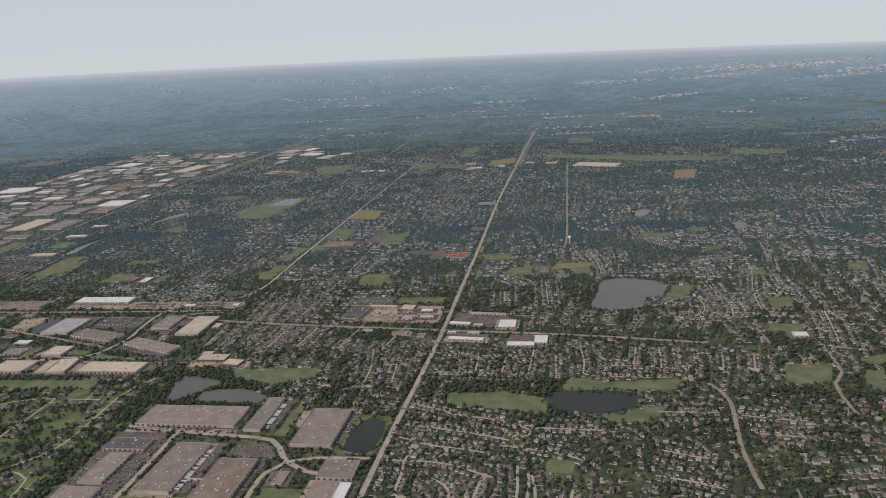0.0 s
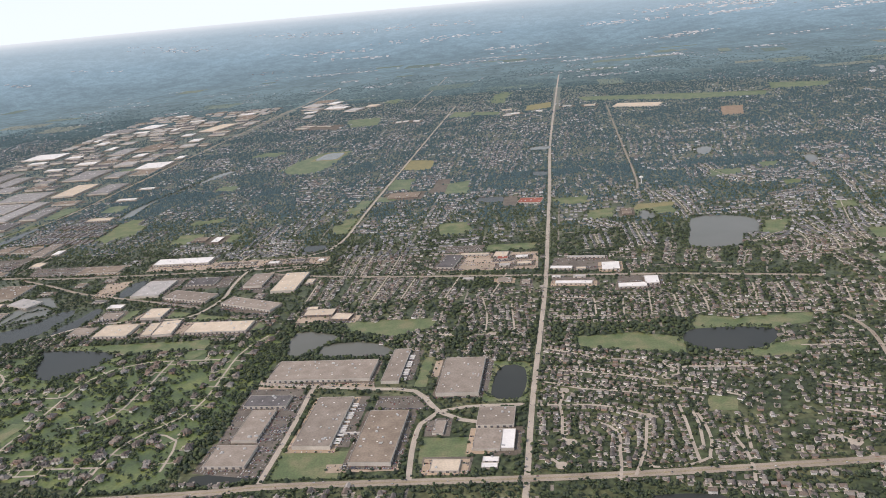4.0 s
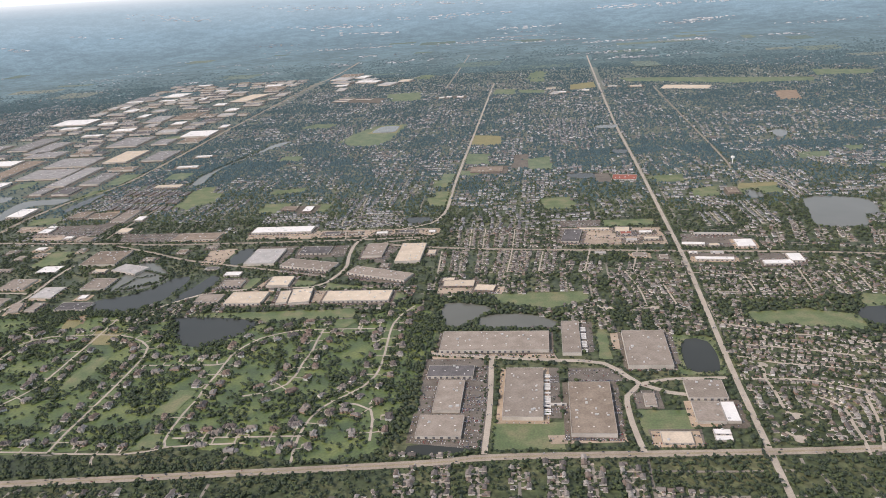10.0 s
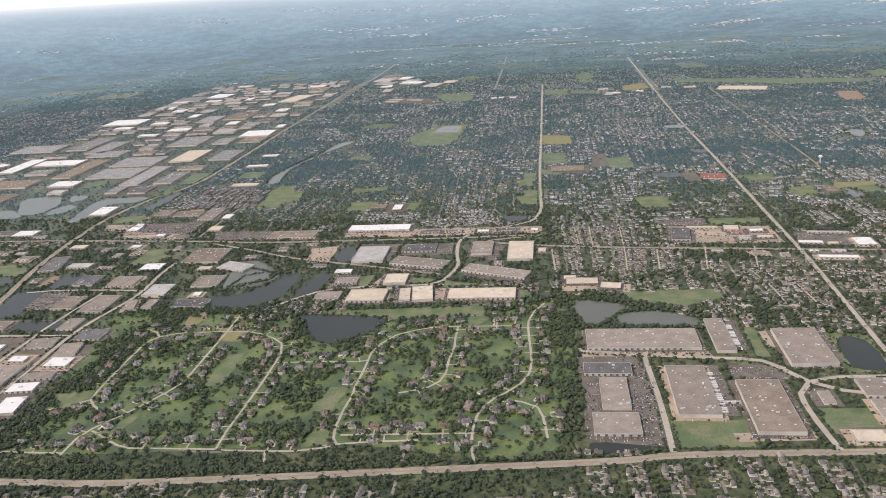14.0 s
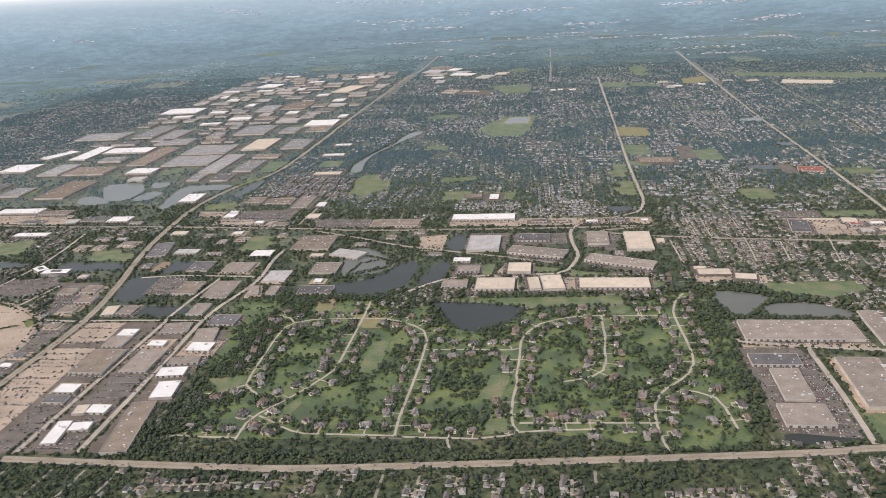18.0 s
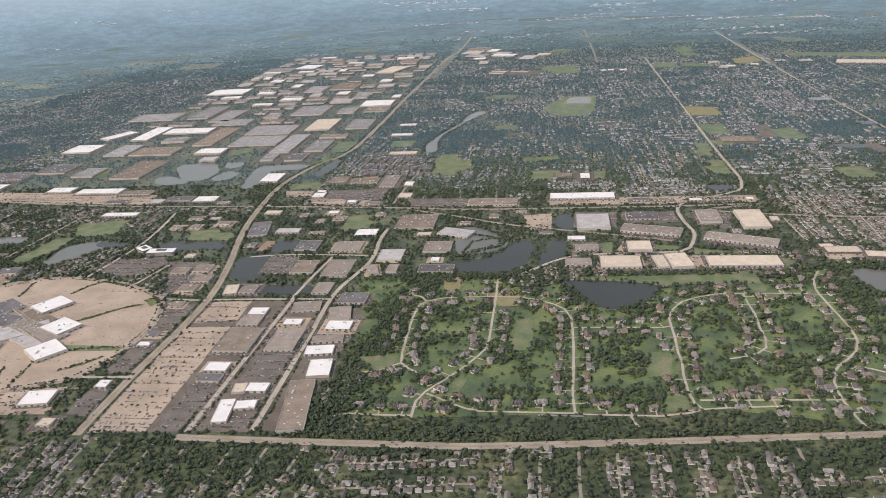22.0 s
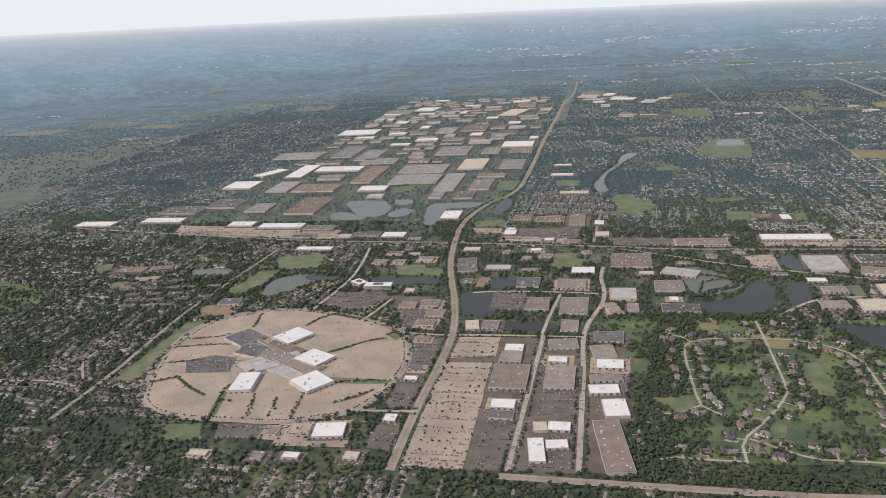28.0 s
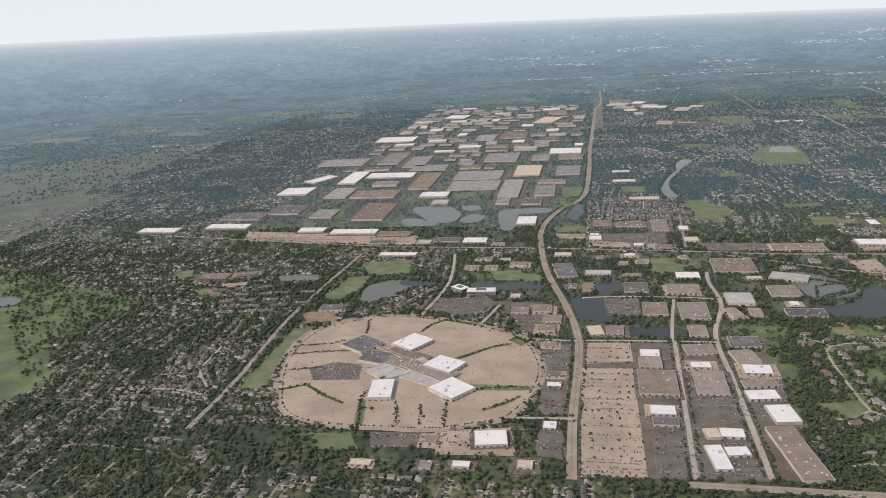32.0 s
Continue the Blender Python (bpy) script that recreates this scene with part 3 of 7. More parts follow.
road("estate lane", [(-269, 504), (-277, 499), (-285, 492), (-297, 489)], 2.6)
road("estate lane", [(-266, 615), (-273, 625), (-290, 632)], 2.6)
road("estate lane", [(-206, 663), (-205, 624), (-205, 584), (-205, 543), (-206, 529), (-212, 515), (-220, 500), (-232, 481), (-244, 464), (-249, 451), (-249, 430)], 2.6)
road("estate lane", [(-243, 461), (-234, 456), (-226, 450), (-213, 443), (-203, 440), (-185, 440), (-140, 440)], 2.6)
road("estate lane", [(-249, 433), (-279, 433), (-292, 434), (-303, 430)], 2.6)
road("estate lane", [(-138, 565), (-102, 566), (-68, 566), (-61, 569)], 2.6)
road("estate lane", [(-57, 448), (-61, 455), (-63, 469), (-63, 492), (-61, 512), (-62, 525), (-61, 548), (-61, 567), (-61, 583), (-56, 599), (-46, 615), (-32, 624), (-17, 630), (7, 632), (34, 632), (64, 632)], 2.6)
road("estate lane", [(7, 632), (7, 609), (8, 592), (6, 567), (6, 548), (3, 534), (-5, 525), (-17, 519), (-27, 516)], 2.6)
road("estate lane", [(37, 652), (39, 632)], 2.6)
road("estate lane", [(-104, 439), (-103, 432), (-100, 426)], 2.6)
road("estate lane", [(83, 681), (69, 642), (71, 546), (40, 499), (34, 462), (38, 430)], 2.6)
road("estate lane", [(55, 507), (78, 497), (85, 458)], 2.6)
road("estate lane", [(-57, 459), (36, 463)], 2.6)
road("side street", [(603, 686), (615, 651), (610, 574), (613, 519)], 3.5)
road("side street", [(717, 775), (748, 765)], 3.5)
road("side street", [(720, 772), (720, 729), (719, 711), (707, 687), (705, 665), (707, 630)], 3.0)
road("north road", [(464, 1948), (468, 1582), (473, 1229), (470, 1144)], 2.8)
road("section road", [(-44, 2060), (-49, 2840)], 3.2)
road("cross avenue", [(-740, 2270), (-485, 2200), (63, 2012), (328, 1925)], 3.0)
road("park street", [(-352, 902), (-342, 1094)], 3.0)
pond([(526, 991), (573, 989), (596, 966), (586, 923), (570, 919), (558, 880), (509, 884), (513, 936)], "silt")
pond([(111, 684), (148, 679), (157, 672), (150, 660), (132, 637), (116, 639)], "silt")
pond([(150, 656), (186, 659), (209, 647), (217, 632), (153, 632)], "silt")
field([(-552, 779), (-555, 801), (-518, 801), (-516, 776)], "grass")
field([(306, 616), (340, 609), (339, 548), (304, 548)], "grass")
pond([(314, 602), (318, 607), (326, 608), (334, 602), (337, 577), (334, 554), (330, 551), (316, 552), (311, 556), (310, 569), (311, 590)])
pond([(-148, 655), (-135, 662), (-62, 649), (-84, 605), (-113, 602), (-132, 625)])
pond([(-253, 705), (-229, 715), (-206, 736), (-196, 761), (-177, 765), (-177, 721), (-185, 695), (-206, 679), (-243, 681)])
pond([(-263, 799), (-249, 812), (-227, 799), (-203, 767), (-206, 747), (-226, 731), (-250, 729), (-257, 756)], "silt")
pond([(-154, 768), (-142, 761), (-145, 722), (-164, 699), (-168, 717), (-160, 742)])
pond([(-152, 847), (-135, 851), (-133, 803), (-150, 804)])
pond([(474, 664), (541, 663), (526, 628), (473, 629)])
pond([(420, 433), (459, 434), (461, 422), (421, 420)])
pond([(315, 1293), (338, 1294), (337, 1263), (318, 1261)])
pond([(240, 1151), (290, 1142), (293, 1117), (241, 1125)])
pond([(-705, 715), (-706, 754), (-686, 775), (-650, 776), (-650, 761), (-673, 724), (-692, 703)], "silt")
pond([(-479, 724), (-454, 728), (-442, 676), (-449, 659), (-471, 668), (-480, 697)])
pond([(-496, 1072), (-477, 1132), (-475, 1064), (-490, 1030)])
pond([(-456, 773), (-434, 774), (-432, 747), (-455, 738)])
pond([(-349, 1158), (-357, 1203), (-349, 1256), (-337, 1314), (-320, 1366), (-314, 1429), (-295, 1472), (-278, 1456), (-300, 1402), (-317, 1345), (-334, 1285), (-341, 1232), (-334, 1164)], "silt")
pond([(-430, 649), (-385, 651), (-385, 632), (-428, 631)])
pond([(-969, 626), (-968, 644), (-956, 638), (-952, 615)])
pond([(-591, 749), (-586, 768), (-551, 769), (-516, 768), (-514, 750), (-543, 747), (-572, 746)])
pond([(-666, 759), (-672, 776), (-636, 772), (-634, 757)])
pond([(112, 452), (153, 456), (155, 447), (111, 442)])
pond([(462, 1029), (477, 1033), (479, 1002), (463, 996)], "silt")
pond([(587, 1388), (612, 1392), (601, 1341), (585, 1340)], "silt")
pond([(732, 1282), (750, 1286), (742, 1242), (726, 1237)], "silt")
field([(376, 658), (427, 662), (466, 651), (466, 621), (381, 635)], "grass")
field([(74, 1453), (127, 1437), (132, 1362), (79, 1373)], "straw")
field([(198, 1024), (240, 1027), (239, 977), (207, 975)], "grass")
field([(402, 2092), (600, 2030), (828, 1952), (818, 1895), (640, 1918), (520, 1985), (410, 2022)], "grass")
field([(698, 1783), (744, 1782), (724, 1674), (682, 1680)], "soil")
field([(86, 1925), (88, 2005), (140, 1985), (136, 1905)], "grass")
field([(169, 2271), (208, 2308), (212, 2083), (171, 2105)], "grass")
field([(174, 1246), (215, 1262), (219, 1179), (182, 1181)], "grass")
field([(79, 1267), (117, 1265), (121, 1223), (81, 1226)], "grass")
field([(151, 705), (242, 709), (245, 689), (221, 677), (207, 668), (163, 685)], "grass")
field([(602, 964), (634, 965), (610, 918), (589, 916)], "grass")
field([(44, 1045), (76, 1047), (81, 1004), (54, 1004)], "grass")
field([(41, 1132), (63, 1134), (70, 1096), (47, 1098)], "grass")
field([(167, 481), (218, 482), (216, 450), (169, 449)], "grass")
field([(-138, 668), (-54, 672), (28, 677), (28, 657), (-55, 649), (-132, 655)], "grass")
field([(-213, 634), (-184, 634), (-183, 613), (-207, 607)], "straw")
field([(-261, 666), (-242, 669), (-236, 649), (-255, 647)], "soil")
field([(-746, 504), (-746, 633), (-726, 641), (-732, 568), (-724, 509)], "grass")
field([(-745, 714), (-736, 788), (-713, 789), (-711, 746), (-722, 711)], "grass")
field([(-752, 673), (-715, 677), (-709, 651), (-740, 647)], "straw")
field([(-738, 841), (-677, 853), (-668, 799), (-718, 794)], "grass")
field([(-1114, 840), (-1111, 845), (-1101, 833), (-1106, 828)], "grass")
field([(-396, 857), (-368, 859), (-373, 808), (-397, 804)], "grass")
field([(-575, 810), (-540, 815), (-537, 779), (-567, 775)], "grass")
field([(-328, 1028), (-321, 1070), (-331, 1112), (-320, 1146), (-303, 1142), (-292, 1112), (-271, 1101), (-273, 1060), (-286, 1044), (-296, 1019), (-310, 1036)], "grass")
field([(-182, 1438), (-165, 1512), (-131, 1588), (-70, 1592), (-76, 1481), (-91, 1400), (-131, 1393)], "grass")
field([(-138, 1510), (-124, 1585), (-79, 1582), (-79, 1505)], "straw")
field([(-661, 441), (-632, 445), (-620, 424), (-649, 420)], "grass")
field([(-1282, 827), (-1077, 752), (-958, 708), (-951, 664), (-960, 648), (-959, 612), (-977, 597), (-952, 546), (-930, 524), (-925, 492), (-987, 487)], "estate")
field([(-472, 773), (-459, 773), (-458, 743), (-472, 743)], "soil")
field([(-188, 1039), (-147, 1040), (-144, 1007), (-179, 1005)], "grass")
field([(399, 1044), (435, 1059), (420, 1015), (397, 1009)], "grass")
field([(462, 1065), (512, 1067), (502, 1037), (454, 1038)], "straw")
field([(-332, 669), (-207, 675), (-178, 643), (-142, 655), (-129, 625), (-103, 600), (-55, 643), (35, 656), (84, 685), (110, 626), (98, 497), (91, 445), (48, 434), (-57, 448), (-169, 437), (-289, 435), (-298, 492)], "estate")
field([(676, 728), (717, 732), (704, 689), (665, 682)], "grass")
field([(683, 833), (719, 832), (713, 812), (679, 811)], "grass")
field([(861, 2075), (993, 2020), (961, 1951), (847, 1978)], "grass")
field([(483, 695), (516, 686), (583, 694), (575, 673), (546, 665), (535, 657), (476, 667)], "grass")
field([(512, 630), (564, 640), (558, 624), (541, 609), (501, 615)], "grass")
field([(471, 553), (490, 546), (486, 530), (468, 530)], "grass")
field([(-392, 834), (-363, 838), (-362, 813), (-389, 801)], "grass")
field([(-195, 1110), (-146, 1120), (-148, 1097), (-196, 1084)], "grass")
field([(-186, 1018), (-152, 1028), (-157, 996), (-183, 996)], "grass")
field([(-114, 1030), (-85, 1029), (-89, 994), (-116, 994)], "grass")
field([(274, 924), (332, 924), (332, 903), (274, 899)], "grass")
field([(363, 1119), (401, 1121), (393, 1097), (359, 1095)], "grass")
field([(398, 1048), (432, 1052), (424, 1018), (395, 1013)], "grass")
field([(144, 1925), (148, 1978), (212, 1950), (205, 1905)], "grass")
field([(-165, 1963), (-95, 1969), (-87, 1890), (-161, 1894)], "grass")
field([(268, 498), (311, 499), (299, 467), (270, 467), (267, 482)], "grass")
field([(702, 916), (728, 917), (721, 882), (697, 881)], "grass")
field([(700, 1029), (724, 1028), (718, 999), (692, 997)], "grass")
field([(827, 1054), (851, 1056), (841, 1019), (817, 1016)], "grass")
field([(583, 1226), (629, 1225), (620, 1192), (579, 1192)], "grass")
field([(667, 1145), (690, 1144), (686, 1123), (664, 1120)], "grass")
field([(659, 1257), (689, 1259), (680, 1231), (658, 1227)], "grass")
field([(348, 1114), (397, 1116), (401, 1086), (362, 1085)], "grass")
field([(399, 1037), (429, 1049), (428, 1013), (404, 1006)], "grass")
field([(455, 1041), (507, 1050), (508, 1019), (458, 1014)], "grass")
field([(200, 1008), (237, 1016), (250, 988), (210, 977)], "grass")
field([(-307, 1592), (-280, 1637), (-221, 1623), (-232, 1587)], "grass")
field([(-258, 1309), (-250, 1339), (-216, 1333), (-216, 1293)], "grass")
field([(-161, 2290), (-148, 2363), (-110, 2346), (-116, 2250)], "grass")
field([(160, 2160), (190, 2320), (222, 2280), (200, 2150)], "grass")
yard([(-470, 403), (-352, 409), (-352, 500), (-356, 616), (-470, 616)], "asphalt")
yard([(-349, 410), (-324, 412), (-321, 520), (-320, 600), (-352, 600)], "asphalt")
lot([(-470, 561), (-429, 563), (-427, 407), (-468, 403)], "concrete")
lot([(-465, 613), (-429, 615), (-428, 576), (-467, 569)], "concrete")
lot([(-421, 487), (-393, 489), (-395, 410), (-422, 407)], "asphalt")
lot([(-387, 563), (-352, 565), (-360, 479), (-387, 475)], "asphalt")
lot([(-450, 727), (-416, 728), (-415, 677), (-448, 679)], "asphalt")
lot([(-618, 446), (-581, 451), (-576, 430), (-612, 426)], "asphalt")
lot([(-572, 452), (-518, 461), (-511, 424), (-565, 421)], "concrete")
lot([(-501, 455), (-482, 460), (-477, 422), (-497, 425)], "asphalt")
lot([(-471, 962), (-369, 968), (-370, 917), (-470, 916)], "asphalt")
lot([(-693, 547), (-655, 554), (-647, 533), (-681, 523)], "asphalt")
lot([(-950, 986), (-692, 958), (-687, 915), (-935, 934)], "concrete")
lot([(-632, 717), (-570, 727), (-553, 703), (-577, 671), (-634, 685)], "asphalt")
lot([(-369, 471), (-356, 472), (-358, 413), (-375, 412)], "asphalt")
lot([(-343, 581), (-313, 583), (-321, 515), (-347, 512)], "asphalt")
lot([(-557, 711), (-511, 712), (-494, 646), (-522, 632)], "asphalt")
lot([(-505, 607), (-480, 608), (-479, 482), (-501, 480), (-499, 551)], "asphalt")
lot([(221, 898), (336, 891), (338, 834), (229, 839)], "concrete")
lot([(351, 824), (355, 866), (405, 860), (428, 842), (425, 818)], "asphalt")
lot([(416, 762), (422, 802), (466, 798), (460, 762)], "asphalt")
lot([(352, 778), (353, 808), (397, 800), (404, 778)], "asphalt")
lot([(278, 1142), (298, 1144), (301, 1091), (279, 1096)], "asphalt")
lot([(147, 564), (160, 564), (163, 469), (150, 465)], "asphalt")
lot([(202, 560), (214, 559), (215, 487), (203, 487)], "asphalt")
lot([(221, 559), (262, 559), (265, 538), (221, 538)], "asphalt")
lot([(252, 538), (257, 538), (257, 467), (251, 467)], "asphalt")
lot([(234, 640), (244, 640), (243, 585), (233, 583)], "asphalt")
lot([(302, 620), (308, 620), (307, 564), (301, 559)], "asphalt")
lot([(266, 525), (285, 525), (286, 500), (267, 500)], "asphalt")
field([(246, 626), (256, 626), (256, 573), (247, 573)], "grass")
lot([(258, 618), (267, 620), (267, 588), (258, 590)], "concrete")
lot([(110, 589), (209, 591), (214, 573), (113, 574)], "concrete")
lot([(108, 574), (155, 574), (163, 449), (115, 455)], "asphalt")
lot([(271, 474), (306, 475), (305, 455), (273, 455)], "asphalt")
lot([(205, 466), (257, 469), (257, 459), (207, 456)], "concrete")
lot([(-133, 799), (-131, 859), (-83, 857), (-87, 802)], "asphalt")
lot([(-81, 857), (-16, 855), (-20, 819), (-78, 815)], "asphalt")
lot([(-2, 855), (41, 854), (30, 791), (3, 813)], "asphalt")
lot([(-85, 791), (-81, 771), (-34, 757), (-22, 775)], "asphalt")
lot([(-1, 768), (1, 750), (58, 730), (65, 742)], "asphalt")
lot([(-115, 690), (-110, 723), (-69, 723), (-68, 691)], "concrete")
lot([(-60, 691), (-50, 722), (-8, 721), (-11, 692)], "concrete")
lot([(-137, 725), (-136, 761), (-110, 759), (-108, 726)], "asphalt")
lot([(-146, 690), (-143, 714), (-117, 716), (-118, 690)], "asphalt")
lot([(-94, 728), (-84, 761), (-56, 762), (-56, 728)], "concrete")
field([(-109, 756), (-94, 759), (-96, 731), (-108, 728)], "grass")
field([(-54, 751), (-30, 746), (-34, 730), (-55, 734)], "grass")
field([(-19, 743), (-1, 736), (38, 724), (-18, 724)], "grass")
field([(59, 714), (70, 706), (66, 693), (57, 693)], "grass")
field([(-67, 719), (-62, 719), (-63, 693), (-66, 693)], "grass")
lot([(-162, 914), (-79, 912), (-78, 884), (-159, 887)], "concrete")
lot([(-189, 849), (-156, 854), (-157, 800), (-183, 801)], "concrete")
lot([(-336, 920), (-198, 918), (-193, 884), (-327, 886)], "asphalt")
lot([(-79, 912), (81, 911), (77, 885), (-78, 884)], "concrete")
lot([(100, 724), (166, 724), (163, 705), (100, 709)], "concrete")
lot([(223, 926), (272, 925), (269, 901), (223, 900)], "asphalt")
lot([(218, 469), (250, 470), (249, 460), (217, 458)], "concrete")
hall("warehouse", 162.3, 602.0, 89.8, 34.9, 0, 2.7, "grey")
hall("warehouse", 225.3, 608.7, 15.0, 59.2, 0, 2.7, "grey")
hall("warehouse", 284.0, 586.8, 33.9, 60.4, 0, 3.4, "grey")
hall("warehouse", 130.8, 551.2, 36.0, 17.6, 0, 2.4, "slate")
hall("warehouse", 133.4, 515.0, 20.0, 43.4, 0, 2.4, "grey")
hall("warehouse", 131.5, 474.0, 31.4, 26.7, 0, 2.4, "grey")
hall("warehouse", 188.0, 519.0, 28.5, 70.0, 0, 3.1, "grey")
hall("warehouse", 235.7, 498.2, 30.1, 68.2, 0, 3.1, "brown")
hall("warehouse", 317.4, 523.4, 27.2, 25.3, 0, 2.4, "grey")
hall("warehouse", 313.9, 493.9, 18.9, 25.8, 0, 2.0, "grey")
hall("warehouse", 328.3, 493.9, 9.2, 24.7, 0, 2.2, "white")
hall("office_building", 277.1, 510.2, 8.1, 16.8, 0, 1.7, "grey")
hall("office_building", 288.3, 462.9, 19.6, 13.5, 0, 1.7, "tan")
hall("storage_shed", 318.1, 470.4, 11.0, 5.9, 0, 1.4, "white")
hall("storage_shed", 317.8, 463.2, 11.0, 5.8, 0, 1.4, "white")
hall("warehouse", 22.8, 701.9, 65.5, 24.6, 0, 2.7, "tan")
hall("warehouse", -35.6, 704.4, 20.3, 34.3, 8, 2.7, "tan")
hall("warehouse", -53.0, 703.3, 10.9, 30.0, 7, 2.0, "tan")
hall("warehouse", -90.6, 700.9, 38.0, 27.9, 0, 2.7, "tan")
hall("warehouse", -68.9, 743.8, 23.3, 25.3, 0, 2.7, "tan")
hall("warehouse", 33.2, 760.7, 70.2, 20.1, -21, 2.7, "grey")
hall("warehouse", -51.7, 790.9, 62.5, 22.6, -16, 2.7, "grey")
hall("warehouse", -111.3, 819.9, 35.5, 48.1, 0, 2.7, "pale")
hall("warehouse", -56.9, 838.1, 35.2, 23.3, 0, 2.0, "slate")
hall("warehouse", 13.9, 832.9, 23.0, 40.0, 0, 2.7, "grey")
hall("warehouse", 56.9, 821.5, 28.0, 57.3, 0, 3.1, "tan")
hall("school", 119.5, 731.3, 30.8, 15.5, 0, 1.7, "tan")
hall("school", 108, 742, 12, 9, 0, 1.5, "tan")
hall("school", 146.4, 718.9, 19.3, 14.2, -9, 1.7, "tan")
hall("store", -120.1, 915.3, 77.1, 21.8, 0, 2.7, "white")
hall("store", -227.0, 898.5, 58.5, 24.9, 0, 2.0, "brown")
hall("warehouse", -309.8, 827.8, 44.3, 45.6, 0, 2.4, "brown")
hall("office_building", -259.9, 789.4, 37.4, 21.2, -21, 2.4, "pale")
hall("warehouse", -274.1, 747.6, 28.7, 29.6, 0, 2.0, "grey")
hall("warehouse", -267.7, 688.3, 34.5, 18.6, 0, 2.0, "slate")
hall("warehouse", -361.3, 794.2, 24.8, 19.5, 0, 2.0, "white")
hall("warehouse", -120.9, 742.4, 22.9, 15.9, 0, 1.7, "grey")
hall("warehouse", -130.6, 703.2, 25.4, 18.8, 0, 1.7, "grey")
hall("warehouse", -329.6, 492.1, 17.7, 25.2, 8, 2.4, "white")
hall("warehouse", -331.6, 441.4, 18.6, 64.7, 9, 2.4, "brown")
hall("warehouse", -337.9, 520.5, 22.8, 14.7, 7, 2.0, "white")
hall("warehouse", -333.2, 564.1, 21.7, 16.4, 0, 2.0, "white")
hall("warehouse", -336.4, 539.4, 25.2, 11.8, 9, 2.0, "grey")
hall("warehouse", -338.6, 588.1, 19.2, 24.1, 11, 2.0, "grey")
hall("warehouse", -334.0, 618.4, 24.9, 21.6, 0, 2.0, "slate")
hall("warehouse", -368.3, 463.1, 16.0, 12.0, 0, 2.0, "white")
hall("warehouse", -381.4, 461.7, 9.7, 12.6, 9, 2.0, "tan")
hall("office_building", -381.6, 431.6, 11.2, 29.2, 8, 2.0, "white")
hall("office_building", -368.6, 439.8, 15.1, 10.9, 8, 2.0, "white")
hall("store", -411.3, 491.9, 18.2, 13.5, 0, 2.0, "white")
hall("store", -411.4, 536.5, 29.2, 40.9, 0, 2.2, "brown")
hall("store", -372.0, 538.3, 23.6, 38.5, 0, 2.0, "grey")
hall("store", -372.5, 600.5, 25.1, 19.4, 8, 2.0, "grey")
hall("store", -375.5, 569.8, 15.8, 10.7, 0, 2.0, "white")
hall("store", -413.9, 590.5, 16.2, 14.2, 0, 2.0, "white")
hall("store", -414.8, 572.4, 18.5, 18.5, 0, 2.0, "grey")
hall("store", -410.5, 475.6, 17.7, 11.2, 0, 2.0, "slate")
hall("office_building", -366.8, 690.1, 26.6, 41.9, 0, 2.0, "grey")
hall("office_building", -402.3, 692.5, 23.0, 31.4, 0, 2.7, "brown")
hall("office_building", -369.1, 641.4, 16.1, 24.0, 0, 2.0, "grey")
hall("warehouse", -319.7, 724.7, 24.9, 29.3, 0, 2.0, "pale")
hall("warehouse", -371.8, 750.5, 29.7, 28.1, 0, 2.0, "grey")
hall("warehouse", -417.0, 754.7, 24.0, 27.0, 0, 2.0, "slate")
hall("warehouse", -365.3, 792.0, 22.0, 18.7, 0, 2.0, "white")
hall("warehouse", -331.5, 686.2, 11.1, 23.3, 17, 2.0, "grey")
hall("warehouse", -311.4, 688.3, 10.5, 18.7, 0, 2.0, "grey")
hall("office_building", -491.9, 809.5, 21.6, 46.0, 11, 2.4, "slate")
hall("store", -458.5, 638.3, 12.9, 21.6, 11, 1.7, "tan")
hall("store", -441.3, 639.6, 15.3, 17.8, 0, 1.7, "grey")
hall("store", -492.3, 546.6, 11.2, 9.7, 0, 1.4, "slate")
hall("store", -490.7, 528.6, 11.2, 7.3, 0, 1.4, "white")
hall("store", -497.4, 605.3, 11.0, 11.6, 0, 1.4, "brown")
hall("store", -530.2, 442.9, 22.8, 19.6, 9, 2.4, "white")
hall("store", -490.8, 464.6, 9.5, 10.3, 0, 1.7, "white")
hall("store", -571.3, 438.2, 7.9, 10.4, 0, 1.7, "brown")
hall("store", -551.7, 1027.2, 26.4, 40.0, 0, 2.7, "white")
hall("shopping_mall", -620.5, 601.2, 29.9, 26.2, 57, 3.4, "white")
hall("shopping_mall", -583.3, 556.7, 24.0, 29.0, 62, 3.4, "white")
hall("shopping_mall", -569.8, 513.6, 25.7, 28.5, 51, 3.4, "white")
hall("shopping_mall", -625.7, 508.5, 18.7, 31.8, 8, 3.4, "white")
hall("shopping_mall", -665.6, 595.0, 27.5, 28.7, 56, 3.1, "slate")
hall("shopping_mall", -646.1, 568.6, 22.4, 24.7, 73, 2.7, "slate")
hall("shopping_mall", -613.9, 555.7, 19.5, 90.5, 61, 2.4, "grey")
hall("shopping_mall", -614.4, 549.6, 21.5, 42.5, 129, 2.2, "pale")
hall("office_building", -724.4, 684.9, 21.6, 16.8, 10, 2.4, "slate")
for u, v, w, d, turn in ((-600, 742, 17, 12, -38), (-576, 734, 30, 12, 4)):
    glass_office(u, v, w, d, turn)
for u, v, w, d in ((-509, 690, 17, 18), (-499, 664, 18, 16), (-503, 640, 16, 14), (-531, 684, 17, 14)):
    hall("office_building", u, v, w, d, 0, 2.4, "brown")
